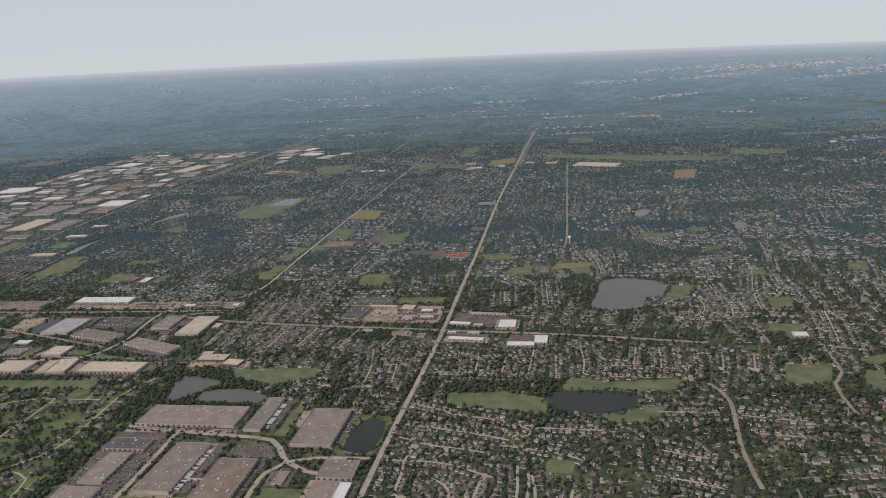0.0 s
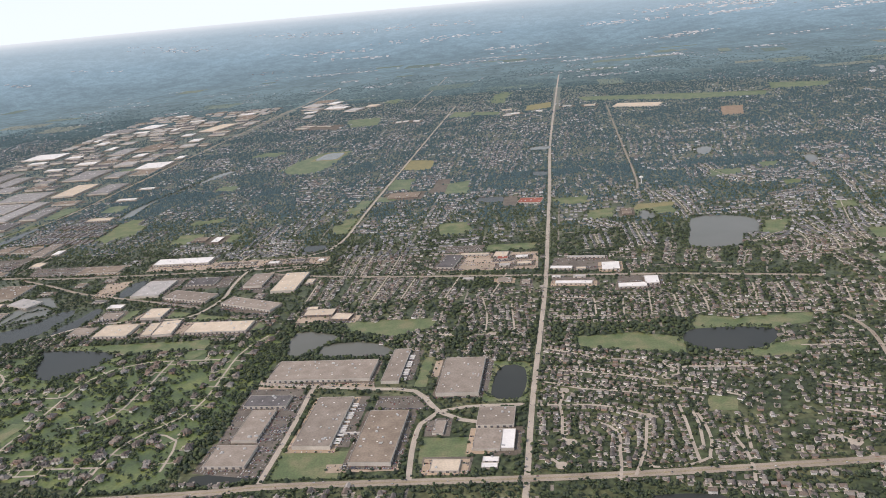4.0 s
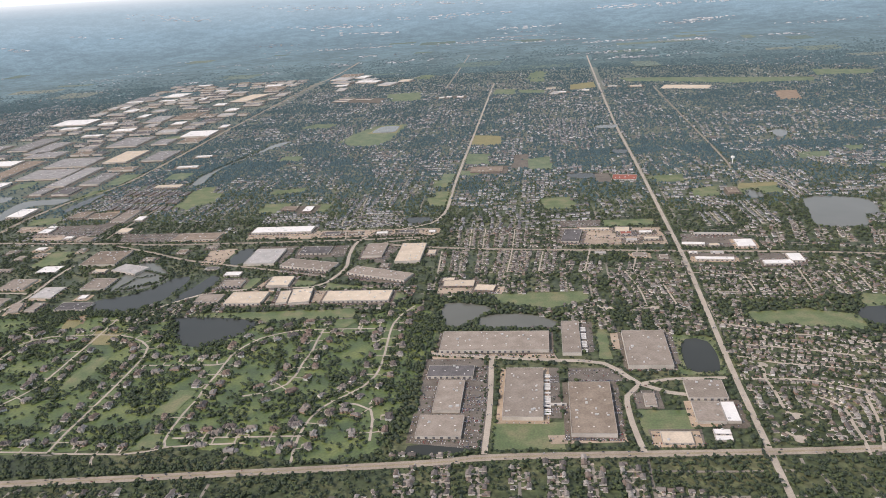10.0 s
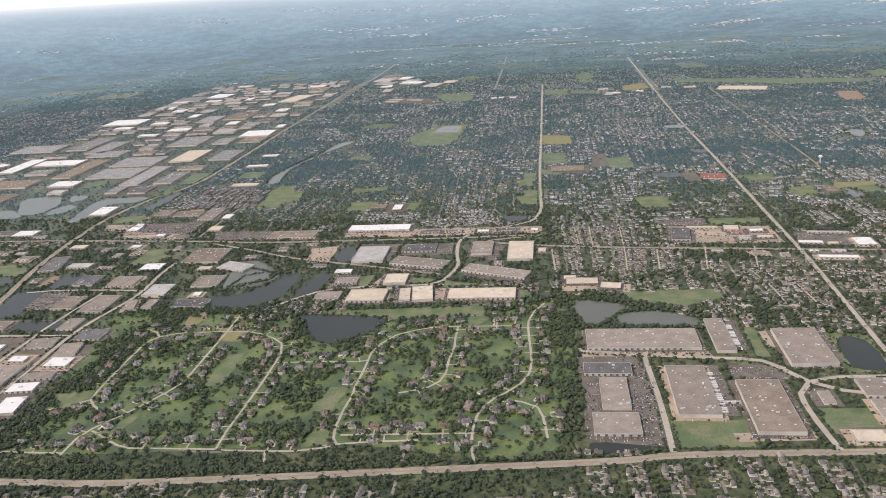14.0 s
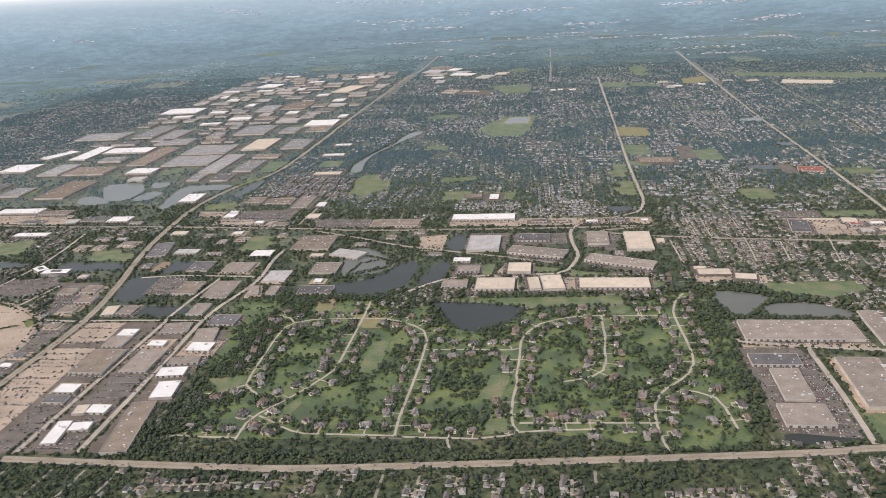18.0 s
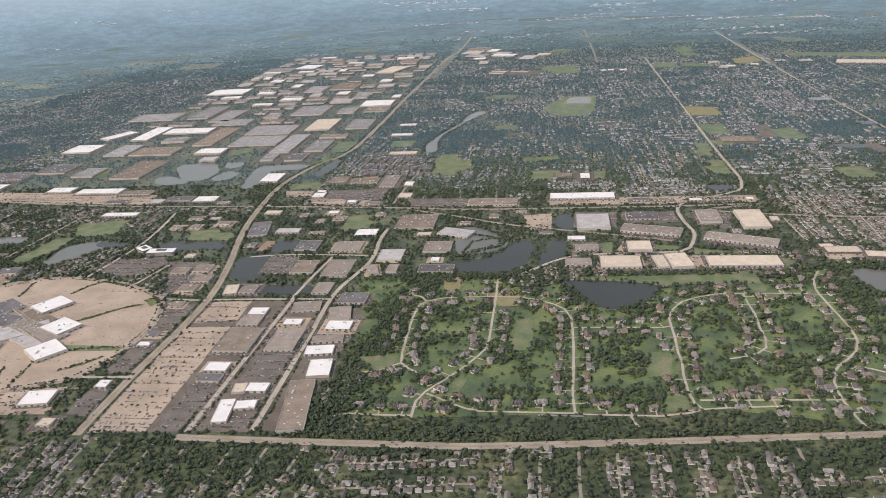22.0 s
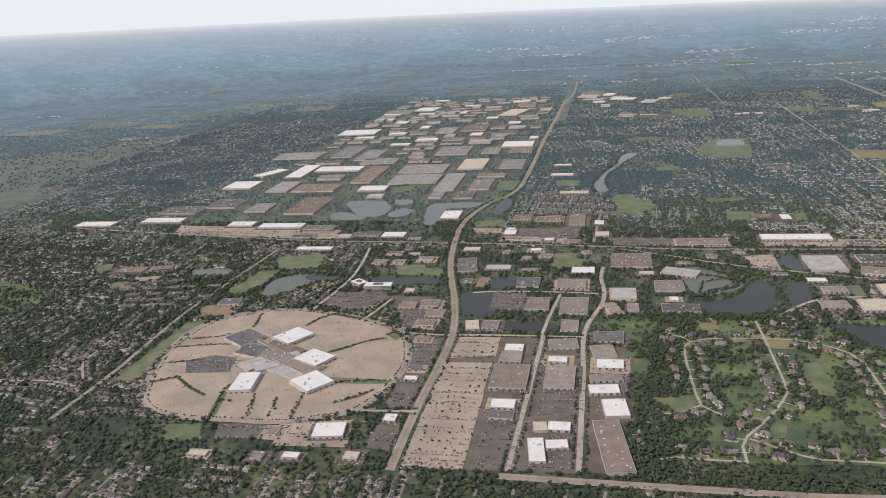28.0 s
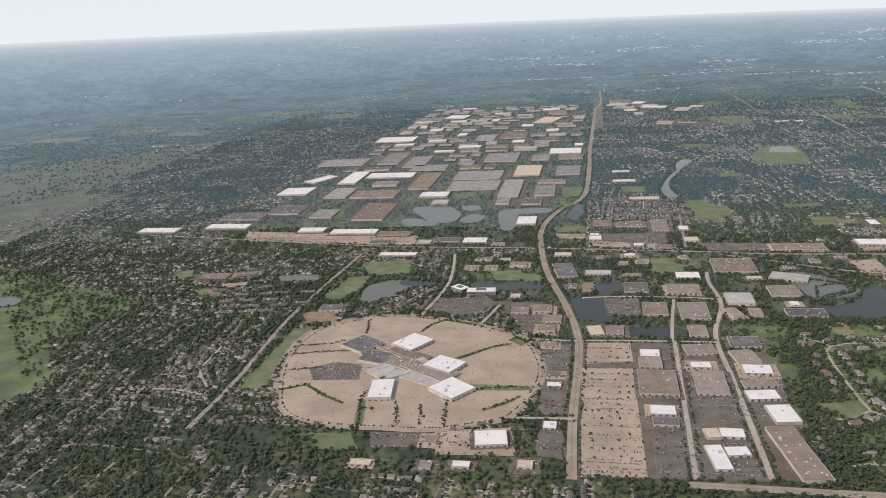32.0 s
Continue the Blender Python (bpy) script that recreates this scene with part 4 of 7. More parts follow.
hall("store", -990.2, 1007.9, 64.6, 24.2, 0, 2.7, "white")
hall("store", -1091.4, 988.8, 60.6, 23.8, 0, 2.7, "white")
hall("store", -852, 985, 38, 22, 0, 2.7, "white")
hall("store", -787, 975, 66, 22, 0, 2.7, "white")
hall("store", -727, 966, 44, 18, 0, 2.2, "brown")
hall("store", -734, 925, 34, 14, 0, 2.0, "slate")
hall("store", -677, 925, 18, 16, 0, 2.0, "pale")
hall("store", -648, 934, 34, 18, 0, 2.0, "slate")
hall("store", -610.9, 931.8, 30.8, 21.0, 0, 2.0, "white")
hall("store", -699.3, 871.1, 47.2, 13.0, 0, 2.0, "white")
hall("warehouse", -898.2, 1349.1, 32.7, 108.1, 0, 2.7, "white")
hall("warehouse", -830.9, 1364.2, 88.2, 42.3, 0, 2.7, "white")
hall("warehouse", -754.0, 1309.7, 35.5, 135.0, 0, 2.7, "brown")
hall("warehouse", -663.5, 1351.8, 83.7, 68.6, 0, 2.7, "grey")
hall("warehouse", -659.7, 1264.5, 83.9, 67.8, 0, 2.7, "grey")
hall("warehouse", -593.9, 1239.3, 33.0, 125.0, 0, 2.7, "grey")
hall("warehouse", -577.3, 1384.7, 46.6, 92.2, 0, 2.7, "tan")
hall("warehouse", -536.9, 1217.2, 32.0, 73.0, 0, 2.7, "grey")
hall("warehouse", -516.0, 1581.9, 63.8, 60.1, 0, 2.7, "white")
hall("warehouse", -504.5, 1378.9, 42.3, 75.6, 0, 2.7, "grey")
hall("warehouse", -640.3, 1525.7, 64.8, 88.3, 0, 2.7, "grey")
hall("warehouse", -808.0, 1497.0, 41.6, 107.0, 0, 2.7, "grey")
hall("warehouse", -787.6, 1089.5, 47.0, 99.0, 0, 2.7, "brown")
hall("warehouse", -884.2, 1220.4, 37.8, 74.0, 0, 2.7, "grey")
hall("warehouse", -819.8, 1207.8, 74.8, 48.9, 0, 2.7, "brown")
hall("warehouse", -924.6, 1796.6, 91.8, 71.4, 0, 2.7, "white")
hall("warehouse", -839.8, 2181.9, 60.3, 66.6, -9, 2.7, "white")
hall("warehouse", -577.7, 2061.4, 51.3, 106.5, -14, 2.7, "tan")
hall("warehouse", -970.6, 1239.3, 53.1, 55.1, 0, 2.7, "white")
hall("warehouse", -959.4, 1340.9, 65.0, 27.2, 64, 2.7, "white")
hall("warehouse", -966.9, 1508.0, 95.5, 64.9, 0, 2.7, "grey")
hall("warehouse", -864.7, 1078.4, 35.1, 47.3, 0, 2.7, "grey")
hall("warehouse", -933.8, 1105.7, 49.1, 51.9, 0, 2.7, "slate")
hall("warehouse", -991.7, 1066.2, 64.5, 40.5, 0, 2.7, "slate")
hall("warehouse", -597.5, 1146.6, 20.8, 37.6, 0, 2.7, "grey")
hall("warehouse", -552.5, 1143.9, 29.3, 41.1, 0, 2.7, "slate")
hall("store", 415.5, 828.9, 18.8, 22.9, 0, 2.0, "white")
hall("store", 453.8, 783.5, 13.7, 21.1, 0, 2.0, "white")
hall("store", 434, 771, 28, 11, 0, 2.0, "white")
hall("store", 376, 785, 38, 8, -6, 2.0, "white")
hall("store", 382, 803, 13, 6, -4, 1.7, "pale")
hall("store", 358, 804, 9, 5, -4, 1.7, "white")
hall("store", 390, 862, 42, 5, -6, 1.8, "pale")
hall("store", 318.1, 1112.3, 33.8, 25.5, -10, 2.0, "red")
hall("store", 235.2, 866.9, 19.9, 42.1, -8, 2.0, "slate")
hall("store", 293.2, 884.6, 15.8, 15.8, -8, 1.7, "tan")
hall("school", 118.0, 1186.0, 48.6, 30.1, 0, 2.0, "brown")
hall("school", -113.4, 1004.5, 12.3, 24.1, 0, 2.0, "white")
hall("warehouse", 532.7, 1889.1, 105.9, 47.9, -20, 2.0, "tan")
hall("shopping_mall", -597.2, 541.0, 32.0, 50.5, 63, 2.0, "pale")
hall("shopping_mall", -634.1, 544.0, 21.1, 21.3, 49, 1.9, "pale")
hall("shopping_mall", -620.0, 575.8, 18.3, 41.9, 62, 2.1, "brown")
hall("store", -410.4, 1003.1, 36.5, 23.0, 0, 2.0, "brown")
hall("store", -374.6, 998.6, 20.3, 53.7, 0, 2.0, "grey")
hall("store", -458.0, 940.4, 15.5, 20.6, 0, 2.0, "white")
hall("store", -491.5, 813.9, 20.6, 49.8, 8, 2.0, "brown")
hall("office_building", -455.2, 802.5, 27.7, 13.7, 0, 2.0, "pale")
hall("store", 262, 889, 34, 6, -4, 1.8, "tan")
hall("store", 296, 872, 12, 9, 0, 1.8, "red")
hall("store", 318, 874, 14, 8, 0, 1.8, "white")
hall("store", 322, 852, 16, 7, 0, 1.8, "tan")
hall("store", 300, 848, 12, 7, 0, 1.8, "pale")
hall("school", -119.9, 1001.7, 10.2, 25.8, 0, 2.0, "white")
hall("school", -140.8, 1011.3, 20.6, 16.5, 0, 1.7, "brown")
hall("apartment_block", -431.3, 1117.1, 8.0, 19.9, -7, 1.8, "slate")
hall("apartment_block", -419.0, 1115.5, 8.0, 19.8, -7, 1.8, "slate")
hall("apartment_block", -406.7, 1114.0, 7.9, 19.8, -7, 1.8, "slate")
hall("apartment_block", -394.5, 1112.4, 7.9, 19.7, -7, 1.8, "slate")
hall("apartment_block", -382.4, 1110.9, 7.8, 19.7, -7, 1.8, "slate")
hall("apartment_block", -370.3, 1109.4, 7.8, 19.6, -7, 1.8, "slate")
hall("apartment_block", -358.3, 1107.8, 7.8, 19.5, -7, 1.8, "slate")
hall("apartment_block", -346.3, 1106.3, 7.7, 19.5, -7, 1.8, "slate")
hall("apartment_block", -334.4, 1104.8, 7.7, 19.4, -7, 1.8, "slate")
hall("apartment_block", -424.5, 1077.4, 7.7, 19.1, 0, 1.8, "slate")
hall("apartment_block", -412.6, 1076.0, 7.6, 19.0, 0, 1.8, "slate")
hall("apartment_block", -400.7, 1074.6, 7.6, 18.9, 0, 1.8, "slate")
hall("apartment_block", -388.9, 1073.2, 7.6, 18.9, 0, 1.8, "slate")
hall("apartment_block", -377.2, 1071.8, 7.5, 18.8, 0, 1.8, "slate")
hall("apartment_block", -365.5, 1070.5, 7.5, 18.7, 0, 1.8, "slate")
hall("apartment_block", -353.8, 1069.1, 7.5, 18.7, 0, 1.8, "slate")
hall("apartment_block", -342.3, 1067.7, 7.4, 18.6, 0, 1.8, "slate")
hall("apartment_block", -330.8, 1066.4, 7.4, 18.5, 0, 1.8, "slate")
hall("apartment_block", -418.1, 1040.2, 7.4, 17.9, 0, 1.8, "slate")
hall("apartment_block", -406.6, 1039.0, 7.4, 17.9, 0, 1.8, "slate")
hall("apartment_block", -395.1, 1037.7, 7.4, 17.8, 0, 1.8, "slate")
hall("apartment_block", -383.6, 1036.4, 7.3, 17.7, 0, 1.8, "slate")
hall("apartment_block", -372.3, 1035.2, 7.3, 17.7, 0, 1.8, "slate")
hall("apartment_block", -360.9, 1033.9, 7.3, 17.6, 0, 1.8, "slate")
hall("apartment_block", -349.7, 1032.7, 7.2, 17.6, 0, 1.8, "slate")
hall("apartment_block", -338.5, 1031.5, 7.2, 17.5, 0, 1.8, "slate")
hall("apartment_block", -327.3, 1030.2, 7.1, 17.4, 0, 1.8, "slate")
hall("warehouse", -303.5, 2305.5, 46.4, 45.0, -20, 2.0, "pale")
hall("warehouse", -341.2, 2132.7, 23.5, 47.9, 0, 2.0, "pale")
hall("store", 234.4, 1894.0, 19.1, 32.5, -17, 2.0, "pale")
hall("warehouse", 208.3, 504.3, 21.0, 3.0, 0, 1.1, "pale")
hall("store", 707.1, 799.6, 14.0, 11.8, 0, 2.0, "white")
hall("school", 446.7, 1030.4, 12.2, 24.9, 0, 2.0, "brown")
hall("store", 363, 831, 24, 8, -8, 1.8, "white")
hall("store", 384, 826, 10, 6, 0, 1.8, "tan")
home_street([(346, 541), (364, 541), (388, 540), (407, 534), (421, 527), (428, 524)], True)
home_street([(363, 541), (365, 551), (366, 562)], True)
home_street([(363, 541), (365, 525), (365, 509), (366, 496), (371, 491)], True)
home_street([(387, 518), (398, 511), (404, 498), (403, 481), (403, 465), (401, 447)])
home_street([(424, 521), (422, 502), (419, 481), (411, 453)])
home_street([(448, 539), (450, 516), (451, 487), (452, 469)])
home_street([(459, 527), (462, 512), (463, 491), (459, 473), (463, 462)])
home_street([(459, 473), (449, 466), (430, 462), (420, 463)])
home_street([(358, 472), (365, 464)], True)
home_street([(351, 635), (371, 627), (393, 616), (419, 611), (439, 604), (454, 594), (461, 597), (484, 596), (512, 595)])
home_street([(454, 594), (454, 585), (445, 581)], True)
home_street([(351, 598), (381, 592), (411, 585), (438, 576)])
home_street([(350, 577), (379, 565), (403, 561), (422, 556)])
home_street([(425, 569), (456, 563), (482, 556), (495, 549)])
home_street([(477, 501), (482, 481), (483, 462), (481, 447)])
home_street([(228, 673), (249, 672), (262, 668)], True)
home_street([(285, 669), (301, 668)], True)
home_street([(301, 646), (320, 642), (339, 638)])
home_street([(348, 751), (398, 743), (447, 736)])
home_street([(351, 704), (398, 701), (445, 698)])
home_street([(395, 743), (396, 702)])
home_street([(422, 742), (421, 701)])
home_street([(448, 758), (446, 699)])
home_street([(470, 749), (472, 689)])
home_street([(493, 770), (497, 727), (496, 703)])
home_street([(501, 698), (545, 696), (593, 694)])
home_street([(547, 767), (542, 722)])
home_street([(569, 766), (567, 718)])
home_street([(514, 721), (542, 721), (593, 713)])
home_street([(600, 764), (598, 722), (594, 695)])
home_street([(626, 755), (621, 717)], True)
home_street([(654, 753), (648, 714)], True)
home_street([(555, 629), (577, 629), (603, 630)])
home_street([(611, 627), (648, 620), (667, 618)])
home_street([(627, 596), (657, 592)])
home_street([(531, 499), (544, 496), (550, 488)], True)
home_street([(456, 532), (458, 513), (457, 485)])
home_street([(488, 510), (486, 482)])
home_street([(550, 568), (572, 560), (590, 556)])
home_street([(545, 532), (570, 525), (590, 517)])
home_street([(118, 904), (121, 835)])
home_street([(135, 903), (136, 834)])
home_street([(170, 907), (169, 823), (166, 761)])
home_street([(203, 821), (198, 759)])
home_street([(91, 827), (94, 764)])
home_street([(230, 1585), (231, 1339)])
home_street([(273, 1564), (269, 1391)])
home_street([(-32, 879), (-38, 922), (-20, 944), (18, 929), (35, 910)])
home_street([(304, 824), (292, 758)])
home_street([(254, 827), (244, 757)])
home_street([(-41, 1053), (-39, 962)])
home_street([(394, 1008), (426, 968)])
home_street([(-199, 1589), (-162, 1398)])
home_street([(-51, 964), (-46, 927), (-2, 905), (22, 898)])
home_street([(-45, 976), (19, 970)])
home_street([(-162, 962), (-78, 967)])
for u in (-436, -414, -392, -370):
    home_street([(u, 1036), (u + 2, 1085), (u + 5, 1138)])
home_street([(646, 965), (649, 921), (657, 890), (654, 853)])
home_street([(585, 896), (604, 915), (624, 919), (629, 883), (620, 855)])
home_street([(727, 1003), (727, 956), (739, 933)])
home_street([(749, 872), (743, 820), (737, 781)])
home_street([(579, 1272), (587, 1225), (600, 1195), (623, 1158)])
home_street([(707, 1030), (691, 938), (687, 878)])
home_street([(501, 1129), (516, 1068), (522, 1002)])
home_street([(450, 986), (457, 897)])
home_street([(283, 761), (293, 710), (295, 672)])
home_street([(315, 737), (322, 671)])
home_street([(769, 1105), (820, 1083)])
home_street([(637, 1066), (699, 1086)])
home_street([(402, 945), (407, 892)])
home_street([(592, 848), (652, 853)])
pond([(-131, 1519), (-129, 1545), (-122, 1573), (-116, 1579), (-100, 1579), (-86, 1577), (-83, 1570), (-83, 1545), (-84, 1518), (-90, 1513), (-108, 1513), (-125, 1513)], "silt")
pond([(33, 957), (59, 956), (60, 937), (37, 933)])
pond([(301, 1493), (337, 1497), (336, 1466), (305, 1465)], "silt")
pond([(-823, 791), (-779, 796), (-772, 774), (-813, 771)], "silt")
pond([(-1133, 707), (-1119, 713), (-1098, 700), (-1099, 682), (-1113, 682)], "silt")
field([(-188, 2012), (-100, 2017), (-104, 1925), (-182, 1945)], "grass")
field([(80, 1300), (120, 1295), (114, 1254), (77, 1255)], "grass")
field([(79, 1183), (111, 1187), (106, 1156), (78, 1155)], "grass")
field([(53, 1172), (72, 1173), (69, 1119), (50, 1118)], "grass")
field([(55, 1071), (76, 1072), (76, 1040), (54, 1034)], "grass")
field([(-906, 746), (-872, 741), (-865, 723), (-892, 720)], "grass")
field([(-890, 741), (-878, 743), (-874, 732), (-883, 728)], "soil")
field([(-968, 802), (-943, 811), (-931, 781), (-946, 775)], "grass")
field([(-580, 1568), (-546, 1583), (-543, 1502), (-578, 1506)], "grass")
field([(-511, 1248), (-475, 1245), (-479, 1177), (-508, 1179)], "grass")
field([(-506, 1145), (-482, 1155), (-505, 1095), (-518, 1090)], "grass")
field([(-515, 998), (-471, 1002), (-470, 974), (-508, 970)], "grass")
field([(-418, 1241), (-380, 1242), (-381, 1198), (-416, 1201)], "grass")
field([(-873, 1104), (-843, 1114), (-832, 1061), (-860, 1062)], "grass")
field([(-684, 1202), (-651, 1228), (-647, 1187), (-671, 1169)], "grass")
field([(-432, 1019), (-395, 1030), (-394, 1001), (-431, 990)], "soil")
field([(-296, 508), (-277, 514), (-274, 502), (-288, 488)], "grass")
lot([(157, 1281), (181, 1282), (181, 1246), (155, 1245)], "asphalt")
lot([(160, 1245), (180, 1242), (182, 1193), (153, 1193)], "asphalt")
lot([(-885, 760), (-852, 767), (-849, 751), (-875, 747)], "concrete")
lot([(-466, 930), (-430, 925), (-385, 917), (-384, 892), (-460, 906)], "concrete")
lot([(-425, 955), (-389, 955), (-388, 919), (-419, 919)], "asphalt")
lot([(-511, 964), (-469, 961), (-467, 938), (-503, 938)], "concrete")
hall("school", -903, 784, 36, 20, 0, 1.9, "brown")
hall("school", -866, 793, 24, 15, 18, 1.9, "brown")
hall("warehouse", -490, 1656, 18, 30, 0, 2.7, "white")
hall("warehouse", -503, 1515, 46, 48, 0, 2.7, "brown")
hall("warehouse", -562, 1512, 34, 50, 0, 2.7, "grey")
hall("warehouse", -771, 1432, 68, 48, 0, 2.7, "grey")
hall("warehouse", -868, 1540, 44, 120, 0, 2.7, "grey")
hall("warehouse", -642, 1814, 58, 84, 0, 2.7, "brown")
hall("warehouse", -706, 1789, 44, 78, 0, 2.7, "grey")
hall("warehouse", -772, 1847, 22, 40, 0, 2.7, "white")
hall("warehouse", -854, 1940, 32, 36, 0, 2.7, "white")
hall("warehouse", -766, 1918, 34, 28, 0, 2.7, "pale")
hall("warehouse", -558, 2223, 51, 60, 0, 2.7, "brown")
hall("warehouse", -556, 1738, 40, 40, 0, 2.7, "slate")
hall("warehouse", -625, 1722, 27, 34, 0, 2.7, "white")
hall("warehouse", -624, 1972, 30, 30, 0, 2.7, "white")
hall("warehouse", -557, 1878, 29, 34, 0, 2.7, "white")
hall("warehouse", -912, 2141, 76, 70, 0, 2.7, "grey")
hall("warehouse", -380, 2427, 64, 60, 0, 2.4, "brown")
hall("store", -359, 2208, 34, 30, 0, 2.4, "white")
hall("store", -449, 1011, 23, 24, 0, 2.0, "brown")
hall("store", -459, 954, 12, 12, 0, 2.0, "white")
hall("store", -378, 900, 20, 14, 0, 2.0, "brown")
hall("store", -406, 908, 12, 10, 0, 2.4, "white")
hall("store", -342, 932, 17, 18, 0, 2.0, "tan")
hall("store", -346, 984, 12, 18, 0, 2.0, "white")
hall("store", -410, 1283, 37, 12, 0, 2.0, "white")
hall("store", -413, 1362, 30, 12, 0, 2.0, "white")
hall("store", -385, 1154, 43, 15, 0, 2.0, "tan")
hall("store", -38, 1909, 13, 16, 0, 2.0, "white")
hall("store", -20, 1913, 13, 16, 0, 2.0, "white")
hall("store", 8, 1906, 16, 16, 0, 2.0, "white")
for row, count in (((-874, 737, -824, 748), 3), ((-850, 702, -801, 709), 3), ((-835, 670, -794, 676), 3), ((-798, 730, -768, 734), 2), ((-785, 694, -762, 701), 2), ((-868, 719, -815, 727), 3), ((-842, 686, -790, 692), 3)):
    for i in range(count):
        f = i / (count - 1)
        hall("apartment_block", row[0] + (row[2] - row[0]) * f, row[1] + (row[3] - row[1]) * f, 15.5, 6.0, 9, 1.8, "slate")
home_street([(-777, 602), (-787, 593), (-799, 592), (-799, 577), (-798, 560), (-798, 546), (-792, 530), (-774, 506)])
home_street([(-797, 573), (-784, 568), (-772, 564)], True)
home_street([(-822, 531), (-804, 523), (-790, 524)], True)
home_street([(-842, 497), (-804, 500), (-768, 492)])
home_street([(-672, 686), (-660, 698), (-645, 722), (-629, 757)])
home_street([(-671, 716), (-655, 728), (-641, 748)])
hall("store", -52, 899, 18, 9, 0, 1.9, "slate")
hall("store", -24, 897, 16, 8, 0, 1.9, "brown")
hall("store", 10, 895, 14, 8, 0, 1.9, "white")
hall("store", 40, 898, 17, 9, 0, 1.9, "slate")
hall("store", 71, 896, 8, 8, 0, 1.9, "white")
field([(744, 746), (769, 752), (761, 730), (741, 730)], "grass")
field([(739, 717), (757, 718), (743, 677), (729, 671)], "grass")
field([(272, 2015), (333, 2048), (332, 1948), (272, 1937)], "straw")
hall("store", 225, 1966, 24, 20, 0, 2.2, "tan")
hall("store", 250, 1900, 20, 16, 0, 2.2, "white")
hall("store", 306, 1912, 16, 14, 0, 2.2, "white")
hall("store", 372, 1952, 22, 16, 0, 2.2, "pale")
hall("store", 425, 1938, 26, 16, 0, 2.2, "tan")
for u, v, w, d, tone in ((-388, 2345, 58, 52, "pale"), (-330, 2368, 34, 46, "white"), (-292, 2256, 68, 38, "white"), (-345, 2140, 22, 40, "white"), (-222, 2190, 38, 52, "pale"), (-300, 2322, 46, 30, "tan"), (-372, 2272, 60, 34, "grey"), (-180, 2240, 34, 30, "tan")):
    hall("warehouse", u, v, w, d, -18, 3.4, tone)
lot([(-312, 1915), (-185, 1875), (-180, 1945), (-306, 1988)], "asphalt")
for u, v, w, d, tone in ((-286, 1962, 40, 14, "slate"), (-236, 1944, 42, 14, "slate"), (-292, 1930, 36, 12, "grey")):
    hall("warehouse", u, v, w, d, -18, 3.0, tone)
hall("shopping_mall", -638.5, 581.0, 42.0, 3.2, -38, 3.0, "brown")
hall("shopping_mall", -597.5, 538.0, 54.1, 3.2, -34, 3.0, "brown")
pond([(-734, 1110), (-702, 1126), (-682, 1125), (-654, 1079), (-655, 1031), (-683, 1025), (-708, 1057)], "silt")
pond([(-660, 1124), (-633, 1123), (-626, 1101), (-646, 1089)], "silt")
pond([(-648, 1037), (-639, 1072), (-615, 1061), (-619, 1030), (-636, 1021)], "silt")
pond([(-736, 1042), (-716, 1051), (-676, 1016), (-691, 1007), (-721, 1011)], "silt")
pond([(-583, 985), (-597, 1077), (-580, 1100), (-522, 1101), (-527, 1074), (-564, 1066), (-563, 1013), (-572, 976)], "silt")
field([(-202, 624), (-185, 621), (-185, 604), (-202, 604)], "straw")
field([(-257, 657), (-241, 658), (-239, 641), (-252, 638)], "straw")
field([(-238, 456), (-219, 490), (-216, 478), (-222, 460)], "grass")
field([(-77, 470), (-67, 465), (-63, 448), (-82, 443)], "grass")
field([(-186, 578), (-170, 584), (-171, 526), (-186, 524)], "grass")
field([(-304, 513), (-273, 519), (-270, 506), (-290, 496)], "grass")
field([(15, 652), (36, 652), (26, 635), (13, 634)], "grass")
field([(-81, 525), (-66, 523), (-70, 491), (-88, 487)], "grass")
tree_row([(-603, 549), (-588, 561), (-566, 581), (-548, 599), (-533, 606)])
tree_row([(-554, 517), (-528, 523), (-508, 524)])
tree_row([(-542, 484), (-527, 496), (-516, 508)])
tree_row([(-629, 451), (-639, 497), (-638, 509)])
tree_row([(-566, 457), (-571, 499)])
tree_row([(-717, 542), (-703, 545), (-690, 550)])
tree_row([(-726, 574), (-701, 580), (-674, 584)])
tree_row([(-676, 657), (-670, 622)])
tree_row([(-722, 593), (-697, 599), (-685, 606)])
tree_row([(-610, 492), (-601, 458)])
tree_row([(-537, 634), (-526, 619), (-517, 609)])
tree_row([(-634, 482), (-625, 480)])
tree_row([(-589, 487), (-584, 460)])
tree_row([(-620, 629), (-612, 649), (-601, 661), (-573, 650)])
tree_row([(-711, 505), (-691, 516), (-669, 498), (-651, 488)])
tree_row([(-534, 614), (-525, 621), (-519, 613)])
field([(-744, 656), (-749, 677), (-720, 678), (-709, 658)], "soil")

